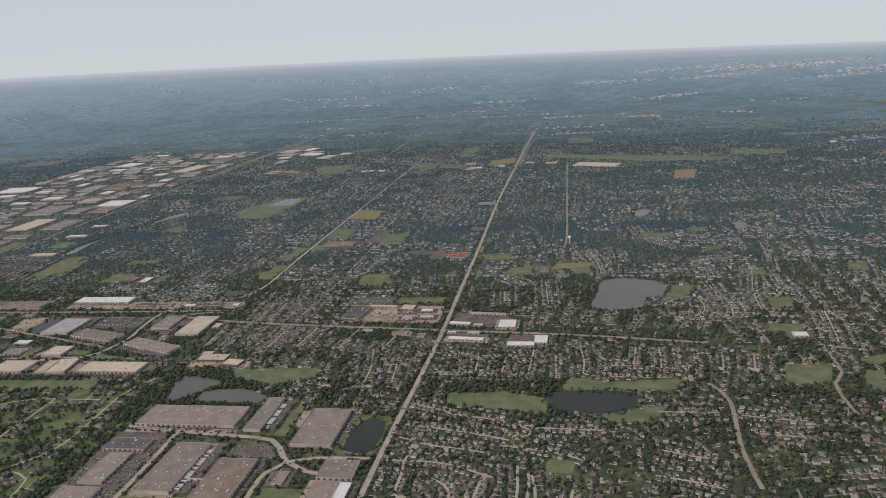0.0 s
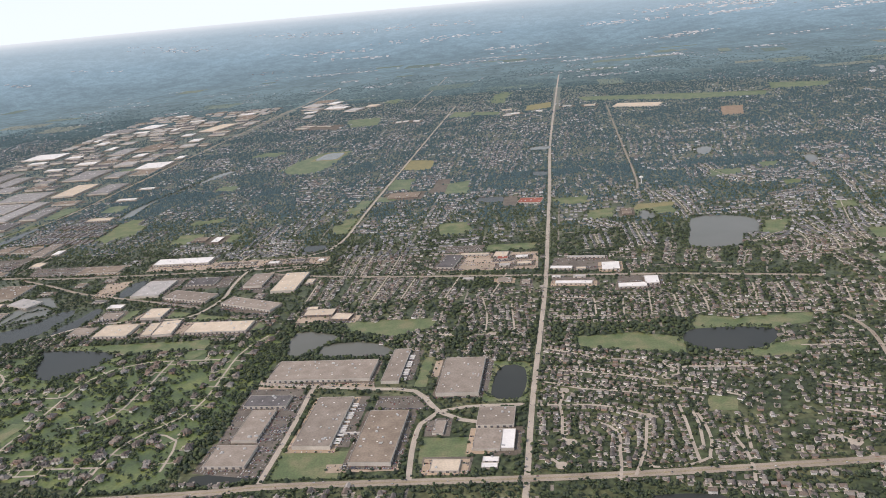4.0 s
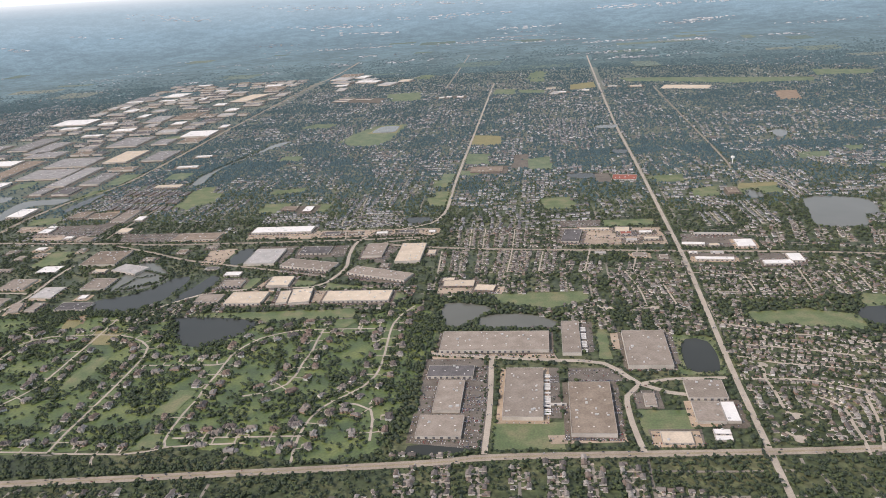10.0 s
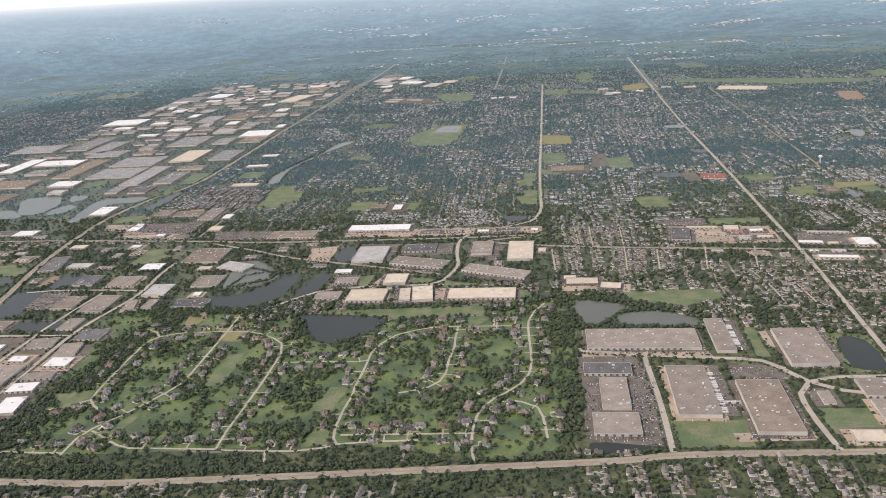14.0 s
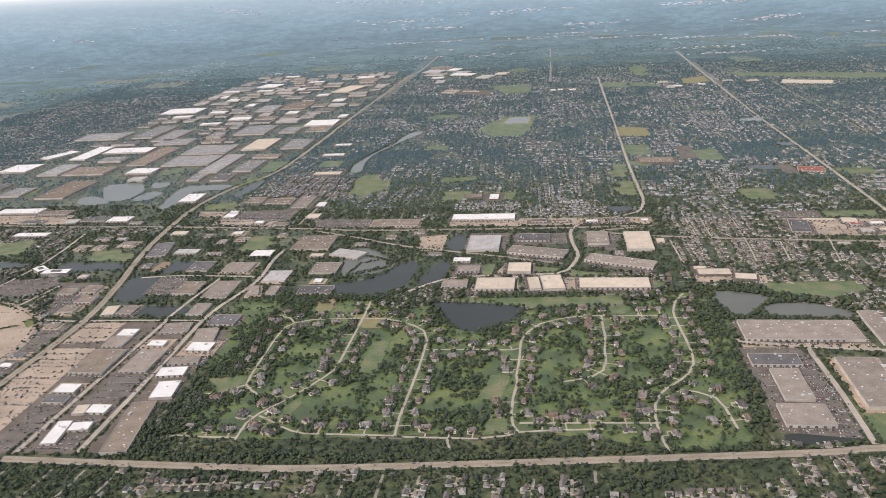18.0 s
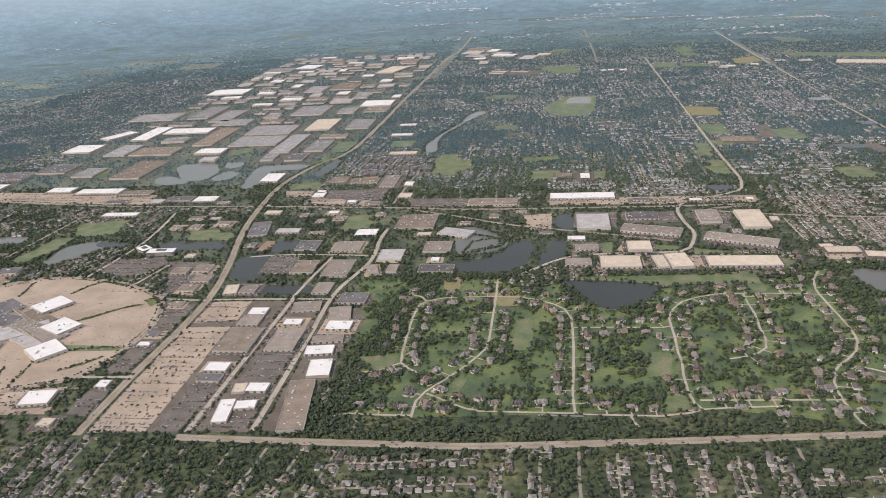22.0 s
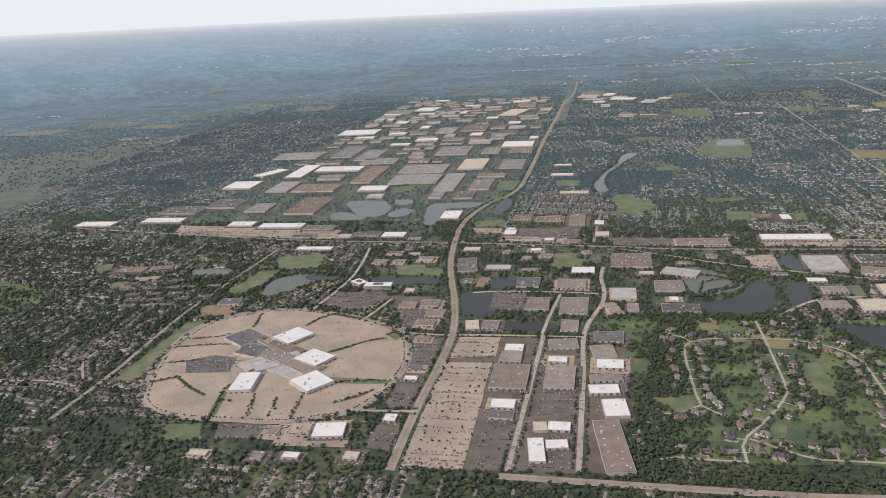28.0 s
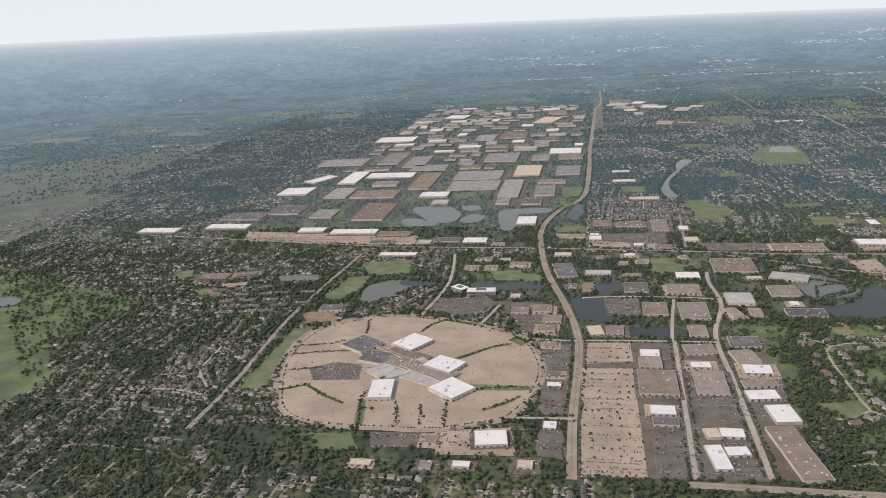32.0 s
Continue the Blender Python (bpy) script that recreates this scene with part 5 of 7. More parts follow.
for strip in LANE_STRIPS:
    mark(strip, 1)
mark(MALL_RING, 4)
ring_line = smooth_line(MALL_RING, 8.0, True)
sheet("parking_lot", ring_line, M["concrete"], 0.08, "sand-coloured parking lot round the shopping mall", "parking lot")
for patch, kind in MALL_PATCHES:
    sheet("parking_lot", patch, M[kind], 0.09, "darker resurfaced part of the mall's parking lot", "parking lot")
for island in ([(-583, 526), (-546, 526), (-509, 525), (-504, 524), (-509, 518), (-545, 516), (-577, 515)], [(-604, 549), (-588, 559), (-565, 579), (-548, 597), (-533, 604), (-531, 608), (-549, 601), (-568, 583), (-590, 563)], [(-633, 456), (-640, 495), (-634, 494), (-626, 455)],
               [(-711, 504), (-691, 514), (-669, 496), (-651, 486), (-650, 489), (-669, 500), (-691, 518), (-712, 507)], [(-620, 630), (-613, 650), (-602, 662), (-573, 651), (-574, 648), (-600, 658), (-610, 648), (-617, 630)], [(-543, 484), (-527, 496), (-517, 508), (-514, 508), (-525, 494), (-540, 483)], [(-523, 602), (-513, 617), (-527, 628), (-535, 616)]):
    sheet("traffic_island", worn_edge(island, 3.0, 0.3), M["grass"], 0.11, "grassy kerbed island with trees in the mall's parking lot", "grass")
ring_ob, _ = ribbon(ring_line + ring_line[:1], 4.6, 0.5, M["road"], "road")
tagged(ring_ob, "ring road round the shopping mall", "road", kind="structure")


# ---- the land ----
def land():
    na = 256
    rad = [0.0, 600, 1200, 1800, 2350, 2900] + [FLAT + (RIM - FLAT) * (i / 48) for i in range(49)]
    verts, faces = [(0, 0, 0)], []
    for r in rad[1:]:
        for k in range(na):
            a = 2 * math.pi * k / na
            verts.append((r * math.cos(a), r * math.sin(a), float(land_z(r * math.cos(a), r * math.sin(a)))))
    for k in range(na):
        faces.append((0, 1 + k, 1 + (k + 1) % na))
    for i in range(len(rad) - 2):
        for k in range(na):
            a, b = 1 + i * na + k, 1 + i * na + (k + 1) % na
            faces.append((a, a + na, b + na, b))
    me = bpy.data.meshes.new("ground")
    me.from_pydata(verts, [], faces)
    me.materials.append(M["ground"])
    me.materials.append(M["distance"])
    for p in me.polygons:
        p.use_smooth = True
        # the far ring of the ground glows with the painted haze
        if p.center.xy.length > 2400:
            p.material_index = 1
    tagged(new("ground", me), "wide flat suburban land, green with trees and lawns", "ground", kind="structure")


land()


# ---- many small things joined into one mesh ----
class Batch:
    def __init__(self, smooth=False):
        self.smooth = smooth
        self.v, self.f, self.m, self.n = [], [], [], 0

    def add(self, verts, tris, mats, place, turn, size):
        """verts (n,3), tris (k,3), mats (k); place (c,3), turn (c), size (c,3)."""
        c = len(place)
        if not c:
            return
        p = verts[None] * size[:, None]
        co, si = np.cos(turn)[:, None], np.sin(turn)[:, None]
        q = np.stack([p[..., 0] * co - p[..., 1] * si, p[..., 0] * si + p[..., 1] * co, p[..., 2]], -1) + place[:, None]
        self.v.append(q.reshape(-1, 3))
        self.f.append((tris[None] + (self.n + np.arange(c) * len(verts))[:, None, None]).reshape(-1, 3))
        self.m.append(np.tile(mats, c))
        self.n += c * len(verts)

    def build(self, name, materials, label, category):
        if not self.v:
            return
        v, f, mi = np.concatenate(self.v), np.concatenate(self.f), np.concatenate(self.m)
        me = bpy.data.meshes.new(name)
        me.vertices.add(len(v))
        me.vertices.foreach_set("co", v.astype(np.float32).ravel())
        me.loops.add(len(f) * 3)
        me.loops.foreach_set("vertex_index", f.astype(np.int32).ravel())
        me.polygons.add(len(f))
        me.polygons.foreach_set("loop_start", (np.arange(len(f)) * 3).astype(np.int32))
        me.polygons.foreach_set("material_index", mi.astype(np.int32))
        me.polygons.foreach_set("use_smooth", np.full(len(f), self.smooth))
        me.update(calc_edges=True)
        for m in materials:
            me.materials.append(m)
        return tagged(new(name, me), label, category, kind="stuff")


def as_tris(bm, mat_of=None):
    bmesh.ops.triangulate(bm, faces=bm.faces[:])
    bm.verts.index_update()
    v = np.array([x.co[:] for x in bm.verts])
    t = np.array([[x.index for x in f.verts] for f in bm.faces])
    m = np.array([f.material_index for f in bm.faces])
    bm.free()
    return v, t, m


def clump(bm, at, r, rng, sub=1, flat=0.8):
    got = bmesh.ops.create_icosphere(bm, subdivisions=sub, radius=r, matrix=Matrix.Translation(at))
    low = {f for v in got["verts"] for f in v.link_faces if f.normal.z < -0.7}
    for v in got["verts"]:
        k = rng.uniform(0.72, 1.25)
        o = v.co - Vector(at)
        v.co = Vector(at) + Vector((o.x * k, o.y * k, o.z * k * flat))
    bmesh.ops.delete(bm, geom=list(low), context="FACES")


def tree_crown(seed, clumps, sub=1):
    """A crown of uneven clumps, about one metre across and one high, from z 0.2 up."""
    rng = random.Random(seed)
    bm = bmesh.new()
    for i in range(clumps):
        a = rng.uniform(0, 6.28)
        d = 0.0 if i == 0 else rng.uniform(0.2, 0.36)
        clump(bm, (d * math.cos(a), d * math.sin(a), rng.uniform(0.4, 0.75) if i else 0.62), rng.uniform(0.2, 0.3) if clumps > 1 else 0.46, rng, sub)
    return bm


# ---- house shapes ----
def house_mesh(seed):
    """Walls and a hipped or gabled roof with a front wing, as two meshes, about 4 by 3 m."""
    rng = random.Random(seed)
    walls, roof = bmesh.new(), bmesh.new()

    def wing(x0, x1, y0, y1, h, rise, hip):
        box(walls, x0, x1, y0, y1, 0, h, False)
        e = 0.14
        x0, x1, y0, y1 = x0 - e, x1 + e, y0 - e, y1 + e
        if x1 - x0 >= y1 - y0:
            k = hip * (y1 - y0) / 2
            r = [(x0 + k, (y0 + y1) / 2, h + rise), (x1 - k, (y0 + y1) / 2, h + rise)]
            c = [(x0, y0, h), (x1, y0, h), (x1, y1, h), (x0, y1, h)]
            fs = [(0, 1, 5, 4), (2, 3, 4, 5), (1, 2, 5), (3, 0, 4)]
        else:
            k = hip * (x1 - x0) / 2
            r = [((x0 + x1) / 2, y0 + k, h + rise), ((x0 + x1) / 2, y1 - k, h + rise)]
            c = [(x0, y0, h), (x1, y0, h), (x1, y1, h), (x0, y1, h)]
            fs = [(1, 2, 5, 4), (3, 0, 4, 5), (0, 1, 4), (2, 3, 5)]
        v = [roof.verts.new(q) for q in c + r]
        for f in fs:
            roof.faces.new([v[i] for i in f])

    hip = rng.choice((0.0, 0.9, 0.9))
    h = rng.choice((0.9, 1.0, 1.7))
    wx, wy = rng.uniform(1.7, 2.2), rng.uniform(1.15, 1.5)
    wing(-wx, wx, -wy, wy, h, rng.uniform(0.7, 1.0), hip)
    s = rng.choice((-1, 1))
    gx = s * wx * 0.55
    wing(gx - 0.85, gx + 0.85, -wy - rng.uniform(0.8, 1.5), 0.0, min(h, 1.0), 0.7, rng.choice((0.0, 0.9)))
    return walls, roof


def plain_house(seed):
    rng = random.Random(seed)
    walls, roof = bmesh.new(), bmesh.new()
    x, y, h = rng.uniform(1.8, 2.3), rng.uniform(1.3, 1.7), rng.choice((0.9, 1.5))
    box(walls, -x, x, -y, y, 0, h, False)
    k = rng.choice((0, 0.9)) * y
    v = [roof.verts.new(q) for q in ((-x, -y, h), (x, -y, h), (x, y, h), (-x, y, h), (-x + k, 0, h + 0.9), (x - k, 0, h + 0.9))]
    for f in ((0, 1, 5, 4), (2, 3, 4, 5), (1, 2, 5), (3, 0, 4)):
        roof.faces.new([v[i] for i in f])
    return walls, roof


def villa_mesh(seed):
    """A large house: long body, two or three cross gables and a garage wing."""
    rng = random.Random(seed)
    walls, roof = bmesh.new(), bmesh.new()

    def gable(x0, x1, y0, y1, h, rise, hip):
        box(walls, x0, x1, y0, y1, 0, h, False)
        e = 0.1
        x0, x1, y0, y1 = x0 - e, x1 + e, y0 - e, y1 + e
        c = [(x0, y0, h), (x1, y0, h), (x1, y1, h), (x0, y1, h)]
        if x1 - x0 >= y1 - y0:
            k = hip * (y1 - y0) / 2
            r = [(x0 + k, (y0 + y1) / 2, h + rise), (x1 - k, (y0 + y1) / 2, h + rise)]
            fs = [(0, 1, 5, 4), (2, 3, 4, 5), (1, 2, 5), (3, 0, 4)]
        else:
            k = hip * (x1 - x0) / 2
            r = [((x0 + x1) / 2, y0 + k, h + rise), ((x0 + x1) / 2, y1 - k, h + rise)]
            fs = [(1, 2, 5, 4), (3, 0, 4, 5), (0, 1, 4), (2, 3, 5)]
        v = [roof.verts.new(q) for q in c + r]
        for f in fs:
            roof.faces.new([v[i] for i in f])

    h = rng.choice((1.1, 1.25, 1.35))
    hip = rng.choice((0.0, 0.8, 0.9))
    wx, wy = rng.uniform(1.6, 2.1), rng.uniform(0.8, 1.05)
    gable(-wx, wx, -wy, wy, h, rng.uniform(0.75, 0.95), hip)
    for cx in rng.sample((-1.2, -0.4, 0.5, 1.2), rng.choice((2, 3))):
        w = rng.uniform(0.42, 0.62)
        gable(cx - w, cx + w, -wy - rng.uniform(0.3, 0.8), 0.1, h * rng.uniform(0.85, 1.0), rng.uniform(0.55, 0.75), rng.choice((0.0, 0.0, 0.8)))
    s = rng.choice((-1, 1))
    gx = s * (wx + 0.65)
    depth = rng.uniform(0.9, 1.5)
    gable(gx - 0.7, gx + 0.7, -wy - depth + 0.8, wy - 0.2, 0.75, 0.6, rng.choice((0.0, 0.8)))
    if rng.random() < 0.6:
        gable(-s * wx * 0.5 - 0.7, -s * wx * 0.5 + 0.6, 0.1, wy + rng.uniform(0.5, 1.1), h * 0.9, 0.65, 0.8)
    return walls, roof, gx, -wy - depth + 0.75, wy


HOUSE_FAR = []
for s in range(6):
    wb, rb = plain_house(s)
    HOUSE_FAR.append((as_tris(wb), as_tris(rb)))
HOUSE_TRIS = []
for s in range(8):
    wb, rb = house_mesh(s)
    wv, wt, wm = as_tris(wb)
    rv, rt, rm = as_tris(rb)
    HOUSE_TRIS.append(((wv, wt, wm), (rv, rt, rm)))
CROWN_NEAR = [as_tris(tree_crown(10 + s, 3)) for s in range(8)]
CROWN_SMALL = [as_tris(tree_crown(25 + s, 2)) for s in range(8)]
CROWN_MID = [as_tris(tree_crown(40 + s, 1)) for s in range(6)]


def small_crown(seed):
    rng = random.Random(seed)
    bm = bmesh.new()
    pts = [(0.5, 0, 0.2), (0, 0.5, 0.25), (-0.5, 0, 0.2), (0, -0.5, 0.15), (0, 0, 1.0)]
    v = [bm.verts.new([c + rng.uniform(-0.14, 0.14) for c in p]) for p in pts]
    for i in range(4):
        bm.faces.new((v[i], v[(i + 1) % 4], v[4]))
    return bm


CROWN_FAR = [as_tris(small_crown(70 + s)) for s in range(8)]
rs = np.random.RandomState(7)
LATTICE = np.random.RandomState(77).rand(128, 128)


def soft_noise(u, v, size):
    """Smooth noise from 0 to 1 with blotches of the given size."""
    x, y = u / size + 500.3, v / size + 500.7
    i, j = np.floor(x).astype(int), np.floor(y).astype(int)
    fx, fy = x - i, y - j
    fx, fy = fx * fx * (3 - 2 * fx), fy * fy * (3 - 2 * fy)
    g = LATTICE
    i, j, i1, j1 = i % 128, j % 128, (i + 1) % 128, (j + 1) % 128
    return (g[i, j] * (1 - fx) + g[i1, j] * fx) * (1 - fy) + (g[i, j1] * (1 - fx) + g[i1, j1] * fx) * fy


def off_roads(u, v):
    """Free of the long roads that run north to the horizon."""
    return (v < 1900) | ((np.abs(u + 448) > 13) & (np.abs(u - 345) > 10) & ((np.abs(u + 45) > 4) | (v < 2050)))


def scatter(batch, shapes, u, v, low, high, squash=(0.6, 0.9), mat=0):
    clear = off_roads(u, v)
    u, v = u[clear], v[clear]
    c = len(u)
    which = rs.randint(0, len(shapes), c)
    size = rs.uniform(low, high, c)
    sc = np.stack([size * rs.uniform(0.85, 1.15, c), size * rs.uniform(0.85, 1.15, c), size * rs.uniform(*squash, c)], 1)
    turn = rs.uniform(0, 6.28, c)
    place = np.stack([u, v, land_z(u, v) - 0.1 * size], 1)
    for k, (vv, tt, mm) in enumerate(shapes):
        w = which == k
        batch.add(vv, tt, mm + mat, place[w], turn[w], sc[w])


# ---- residential streets and houses ----
STREETS, HOUSES = [], []


def suburb(u0, u1, v0, v1, seed):
    """Streets and houses of one district on the free land, rows along v or u with a gentle bend."""
    rng = np.random.RandomState(seed)
    along_v = rng.rand() < 0.62
    gap, step = rng.choice((18.5, 20.5)), 6.2
    amp, wave, ph = rng.uniform(2, 9) * (1.3 if u0 > 330 else 0.9 if u0 > -750 else 1.9), rng.uniform(28, 70), rng.uniform(0, 6)
    a0, a1, b0, b1 = (u0, u1, v0, v1) if along_v else (v0, v1, u0, u1)

    def bend(a, b):
        x = a + amp * np.sin(b / wave + ph)
        return (x, b) if along_v else (b, x)

    n = max(1, int((a1 - a0) / gap))
    for i in range(n):
        a = a0 + (i + 0.5) * (a1 - a0) / n
        bs = np.arange(b0 + 2, b1 - 2, 6.0)
        x, y = bend(np.full(len(bs), a), bs)
        ok = np.isin(occ_at(x, y), (0,)) & (y < 2150) & ~((x > -320) & (x < 100) & (y > 398) & (y < 442))
        STREETS.append((x, y, ok))
        for side in (-1, 1):
            bb = np.arange(b0 + 4, b1 - 3, step) + rng.uniform(-0.5, 0.5)
            hx, hy = bend(np.full(len(bb), a + side * 4.9) + rng.uniform(-1.1, 1.1, len(bb)), bb + rng.uniform(-0.9, 0.9, len(bb)))
            okh = (occ_at(hx, hy) == 0) & (soft_noise(hx, hy, 60) < 0.66) & (rng.rand(len(bb)) < np.interp(hy, (700, 1000, 1400, 2350), (0.8, 0.68, 0.6, 0.45)) * np.where(hy > 950, np.interp(soft_noise(hx, hy, 26), (0.3, 0.6), (0.4, 1.2)), 1.0) * (0.85 if u0 < -760 and v0 < 900 else 1.0) * np.where(hy > 2120, 0.2, np.where((hy > 1560) & (hx > 430), 0.35, 1.0)))
            okh &= ~((hx > -320) & (hx < 100) & (hy > 398) & (hy < 442))
            base = (0 if side > 0 else math.pi) + (math.pi / 2 if along_v else 0)
            HOUSES.append(np.stack([hx, hy, np.full(len(hx), base + (math.pi if along_v else 0)), rng.uniform(0.9, 1.3, len(hx))], 1)[okh])
    # a cross street at one end
    aa = np.arange(a0, a1, 6.0)
    x, y = bend(aa, np.full(len(aa), b0 + 1.0))
    STREETS.append((x, y, occ_at(x, y) == 0))


def district_grid():
    us = np.arange(-1390, 1590, 92.0)
    k = 0
    for i in range(len(us) - 1):
        vv = 300.0
        while vv < 2290:
            hgt = 96.0 + 40 * ((i * 7 + k * 3) % 3)
            if not (us[i] < -480 and vv > 960 and us[i] > -950):
                suburb(us[i], us[i + 1], vv, vv + hgt, 1000 + k)
            vv += hgt
            k += 1




def home_rows():
    """Houses on both sides of the winding streets."""
    rng = np.random.RandomState(19)
    got = []
    for line in HOME:
        p = np.array(line)
        s = np.concatenate([[0], np.cumsum(np.linalg.norm(np.diff(p, axis=0), axis=1))])
        for row, gap in ((4.9, 5.4), (13.2, 6.0)):
            for d in np.arange(2.5, s[-1] + 1, gap):
                k = min(max(np.searchsorted(s, d), 1), len(p) - 1)
                t = (p[k] - p[k - 1]) / (np.linalg.norm(p[k] - p[k - 1]) + 1e-9)
                x, y = np.interp(d, s, p[:, 0]), np.interp(d, s, p[:, 1])
                for side in (-1, 1):
                    off = side * (row + rng.uniform(-0.5, 0.5))
                    hx, hy = x - t[1] * off, y + t[0] * off
                    q = np.array([(0, 0), (1.6, 0), (-1.6, 0), (0, 1.6), (0, -1.6)])
                    if np.isin(occ_at(hx + q[:, 0], hy + q[:, 1]), (0, 12)).all():
                        got.append((hx, hy, math.atan2(t[1], t[0]) + (0 if side > 0 else math.pi) + (math.pi if row > 6 else 0), rng.uniform(0.85, 1.1)))
                        mark([(hx - 2, hy - 2), (hx + 2, hy - 2), (hx + 2, hy + 2), (hx - 2, hy + 2)], 10)
    ii, jj = np.nonzero(OCC == 12)
    for k in rng.permutation(len(ii))[:9000]:
        hx, hy = U0 + ii[k] * CELL, V0 + jj[k] * CELL
        q = np.array([(0, 0), (2.4, 0), (-2.4, 0), (0, 2.4), (0, -2.4)])
        if (occ_at(hx + q[:, 0], hy + q[:, 1]) == 12).all() and rng.rand() < 0.16:
            got.append((hx, hy, rng.choice((0.0, 0.15, 1.57, 3.14, 4.71)), rng.uniform(0.85, 1.1)))
            mark([(hx - 3.2, hy - 3.2), (hx + 3.2, hy - 3.2), (hx + 3.2, hy + 3.2), (hx - 3.2, hy + 3.2)], 10)
    HOUSES.append(np.array(got))


home_rows()
district_grid()
OCC[OCC == 12] = 0


# ---- small shops and offices between the large halls ----
srng = random.Random(31)
for _ in range(2600):
    u, v = srng.choice(((-530, -240), (-640, -475), (-330, 95), (230, 420))), srng.uniform(405, 920)
    u = srng.uniform(*u)
    w, d = srng.uniform(7, 20), srng.uniform(6, 13)
    x = np.array([u, u - w / 2 - 2, u + w / 2 + 2, u - w / 2 - 2, u + w / 2 + 3])
    y = np.array([v, v - d / 2 - 3, v - d / 2 - 3, v + d / 2 + 3, v + d / 2 + 3])
    if (occ_at(x, y) == 7).all() and len(HALLS) < 290:
        hall(srng.choice(("store", "office_building")), u, v, w, d, 0, srng.uniform(1.6, 2.4), srng.choice(("grey", "brown", "slate", "pale", "white", "grey", "tan")))


def lay_streets():
    verts, faces = [], []
    for x, y, ok in STREETS:
        p = np.stack([x, y], 1)
        if len(p) < 3:
            continue
        t = np.gradient(p, axis=0)
        t /= np.linalg.norm(t, axis=1, keepdims=True) + 1e-9
        nn = np.stack([-t[:, 1], t[:, 0]], 1) * 1.0
        zz = land_z(p[:, 0], p[:, 1]) + 0.14
        k = len(verts)
        verts += [(*q, h) for q, h in zip(p + nn, zz)] + [(*q, h) for q, h in zip(p - nn, zz)]
        n = len(p)
        faces += [(k + i, k + n + i, k + n + i + 1, k + i + 1) for i in range(n - 1) if ok[i] and ok[i + 1]]
    me = bpy.data.meshes.new("residential_streets")
    me.from_pydata(verts, [], faces)
    me.materials.append(M["street"])
    tagged(new("residential_streets", me), "narrow grey residential streets between houses", "streets", kind="structure")


lay_streets()
ALL_H = np.concatenate(HOUSES)
ALL_H = ALL_H[(ALL_H[:, 0] > -620 - 0.92 * ALL_H[:, 1]) & (ALL_H[:, 0] < 520 + 0.5 * ALL_H[:, 1])]
for x, y, ok in STREETS:
    for a, b in zip(x[ok], y[ok]):
        i, j = int((a - U0) / CELL), int((b - V0) / CELL)
        if 0 <= i < NU and 0 <= j < NV and OCC[i, j] == 0:
            OCC[i, j] = 9
        if 0 <= i < NU and 0 <= j + 1 < NV and OCC[i, j + 1] == 0:
            OCC[i, j + 1] = 9
for a, b in zip(ALL_H[:, 0], ALL_H[:, 1]):
    i, j = int((a - U0) / CELL), int((b - V0) / CELL)
    OCC[max(i - 1, 0):i + 2, max(j - 1, 0):j + 1] = np.where(OCC[max(i - 1, 0):i + 2, max(j - 1, 0):j + 1] == 0, 10, OCC[max(i - 1, 0):i + 2, max(j - 1, 0):j + 1])

# estate houses stand along the lanes
est, LANE_ENDS = [], []
erng = np.random.RandomState(3)
for line, width in KNOWN_LINES:
    if width < 2.7:
        p = np.array(line)
        seg = np.linalg.norm(np.diff(p, axis=0), axis=1)
        s = np.concatenate([[0], np.cumsum(seg)])
        for d in np.arange(7, s[-1] - 3, 16.0):
            x, y = np.interp(d, s, p[:, 0]), np.interp(d, s, p[:, 1])
            k = min(np.searchsorted(s, d), len(p) - 1)
            t = p[k] - p[k - 1]
            t = t / (np.linalg.norm(t) + 1e-9)
            for side in (-1, 1):
                off = side * erng.uniform(8.5, 14)
                hx, hy = x - t[1] * off, y + t[0] * off
                if occ_at(np.array([hx]), np.array([hy]))[0] == 6:
                    LANE_ENDS.append((x, y, hx, hy))
                    est.append((hx, hy, math.atan2(t[1], t[0]) + (0 if side > 0 else math.pi), erng.uniform(1.35, 1.95)))
                    i, j = int((hx - U0) / CELL), int((hy - V0) / CELL)
                    OCC[i - 2:i + 3, j - 2:j + 3] = 10

near = ALL_H[ALL_H[:, 1] < 620]
order = np.argsort(near[:, 1] + 0.15 * np.abs(near[:, 0] - 380))
singles = est + [tuple(near[i]) for i in order[:max(0, 300 - len(est))]]
single_set = {(round(h[0], 2), round(h[1], 2)) for h in singles}
PROTO = []
for s in range(8):
    base = new("house")
    wb, rb = house_mesh(s)
    part("wall", wb, M["side_one"], base)
    part("roof", rb, M["roof_one"], base)
    bm = bmesh.new()
    box(bm, 0.9, 1.2, 0.2, 0.5, 1.0, 2.4)
    part("chimney", bm, M["side_one"], base)
    bm = bmesh.new()
    box(bm, -0.7, 0.7, -3.2, -2.6, 0.0, 0.05)
    box(bm, -0.5, 0.5, -5.5, -3.2, 0.0, 0.05)
    part("driveway", bm, M["concrete"], base)
    tagged(base, "detached suburban house with a shingled roof among trees", "house", "suburban houses")
    PROTO.append(base)
GARAGE_DOOR, WINDOW = bpy.data.meshes.new("garage_door"), bpy.data.meshes.new("window")
b_ = bmesh.new()
box(b_, -0.25, 0.25, -0.01, 0.01, 0, 0.52)
b_.to_mesh(GARAGE_DOOR)
GARAGE_DOOR.materials.append(M["white"])
b_.clear()
box(b_, -0.15, 0.15, -0.005, 0.005, 0, 0.52)
box(b_, -0.12, 0.12, -0.012, 0.012, 0.03, 0.49)
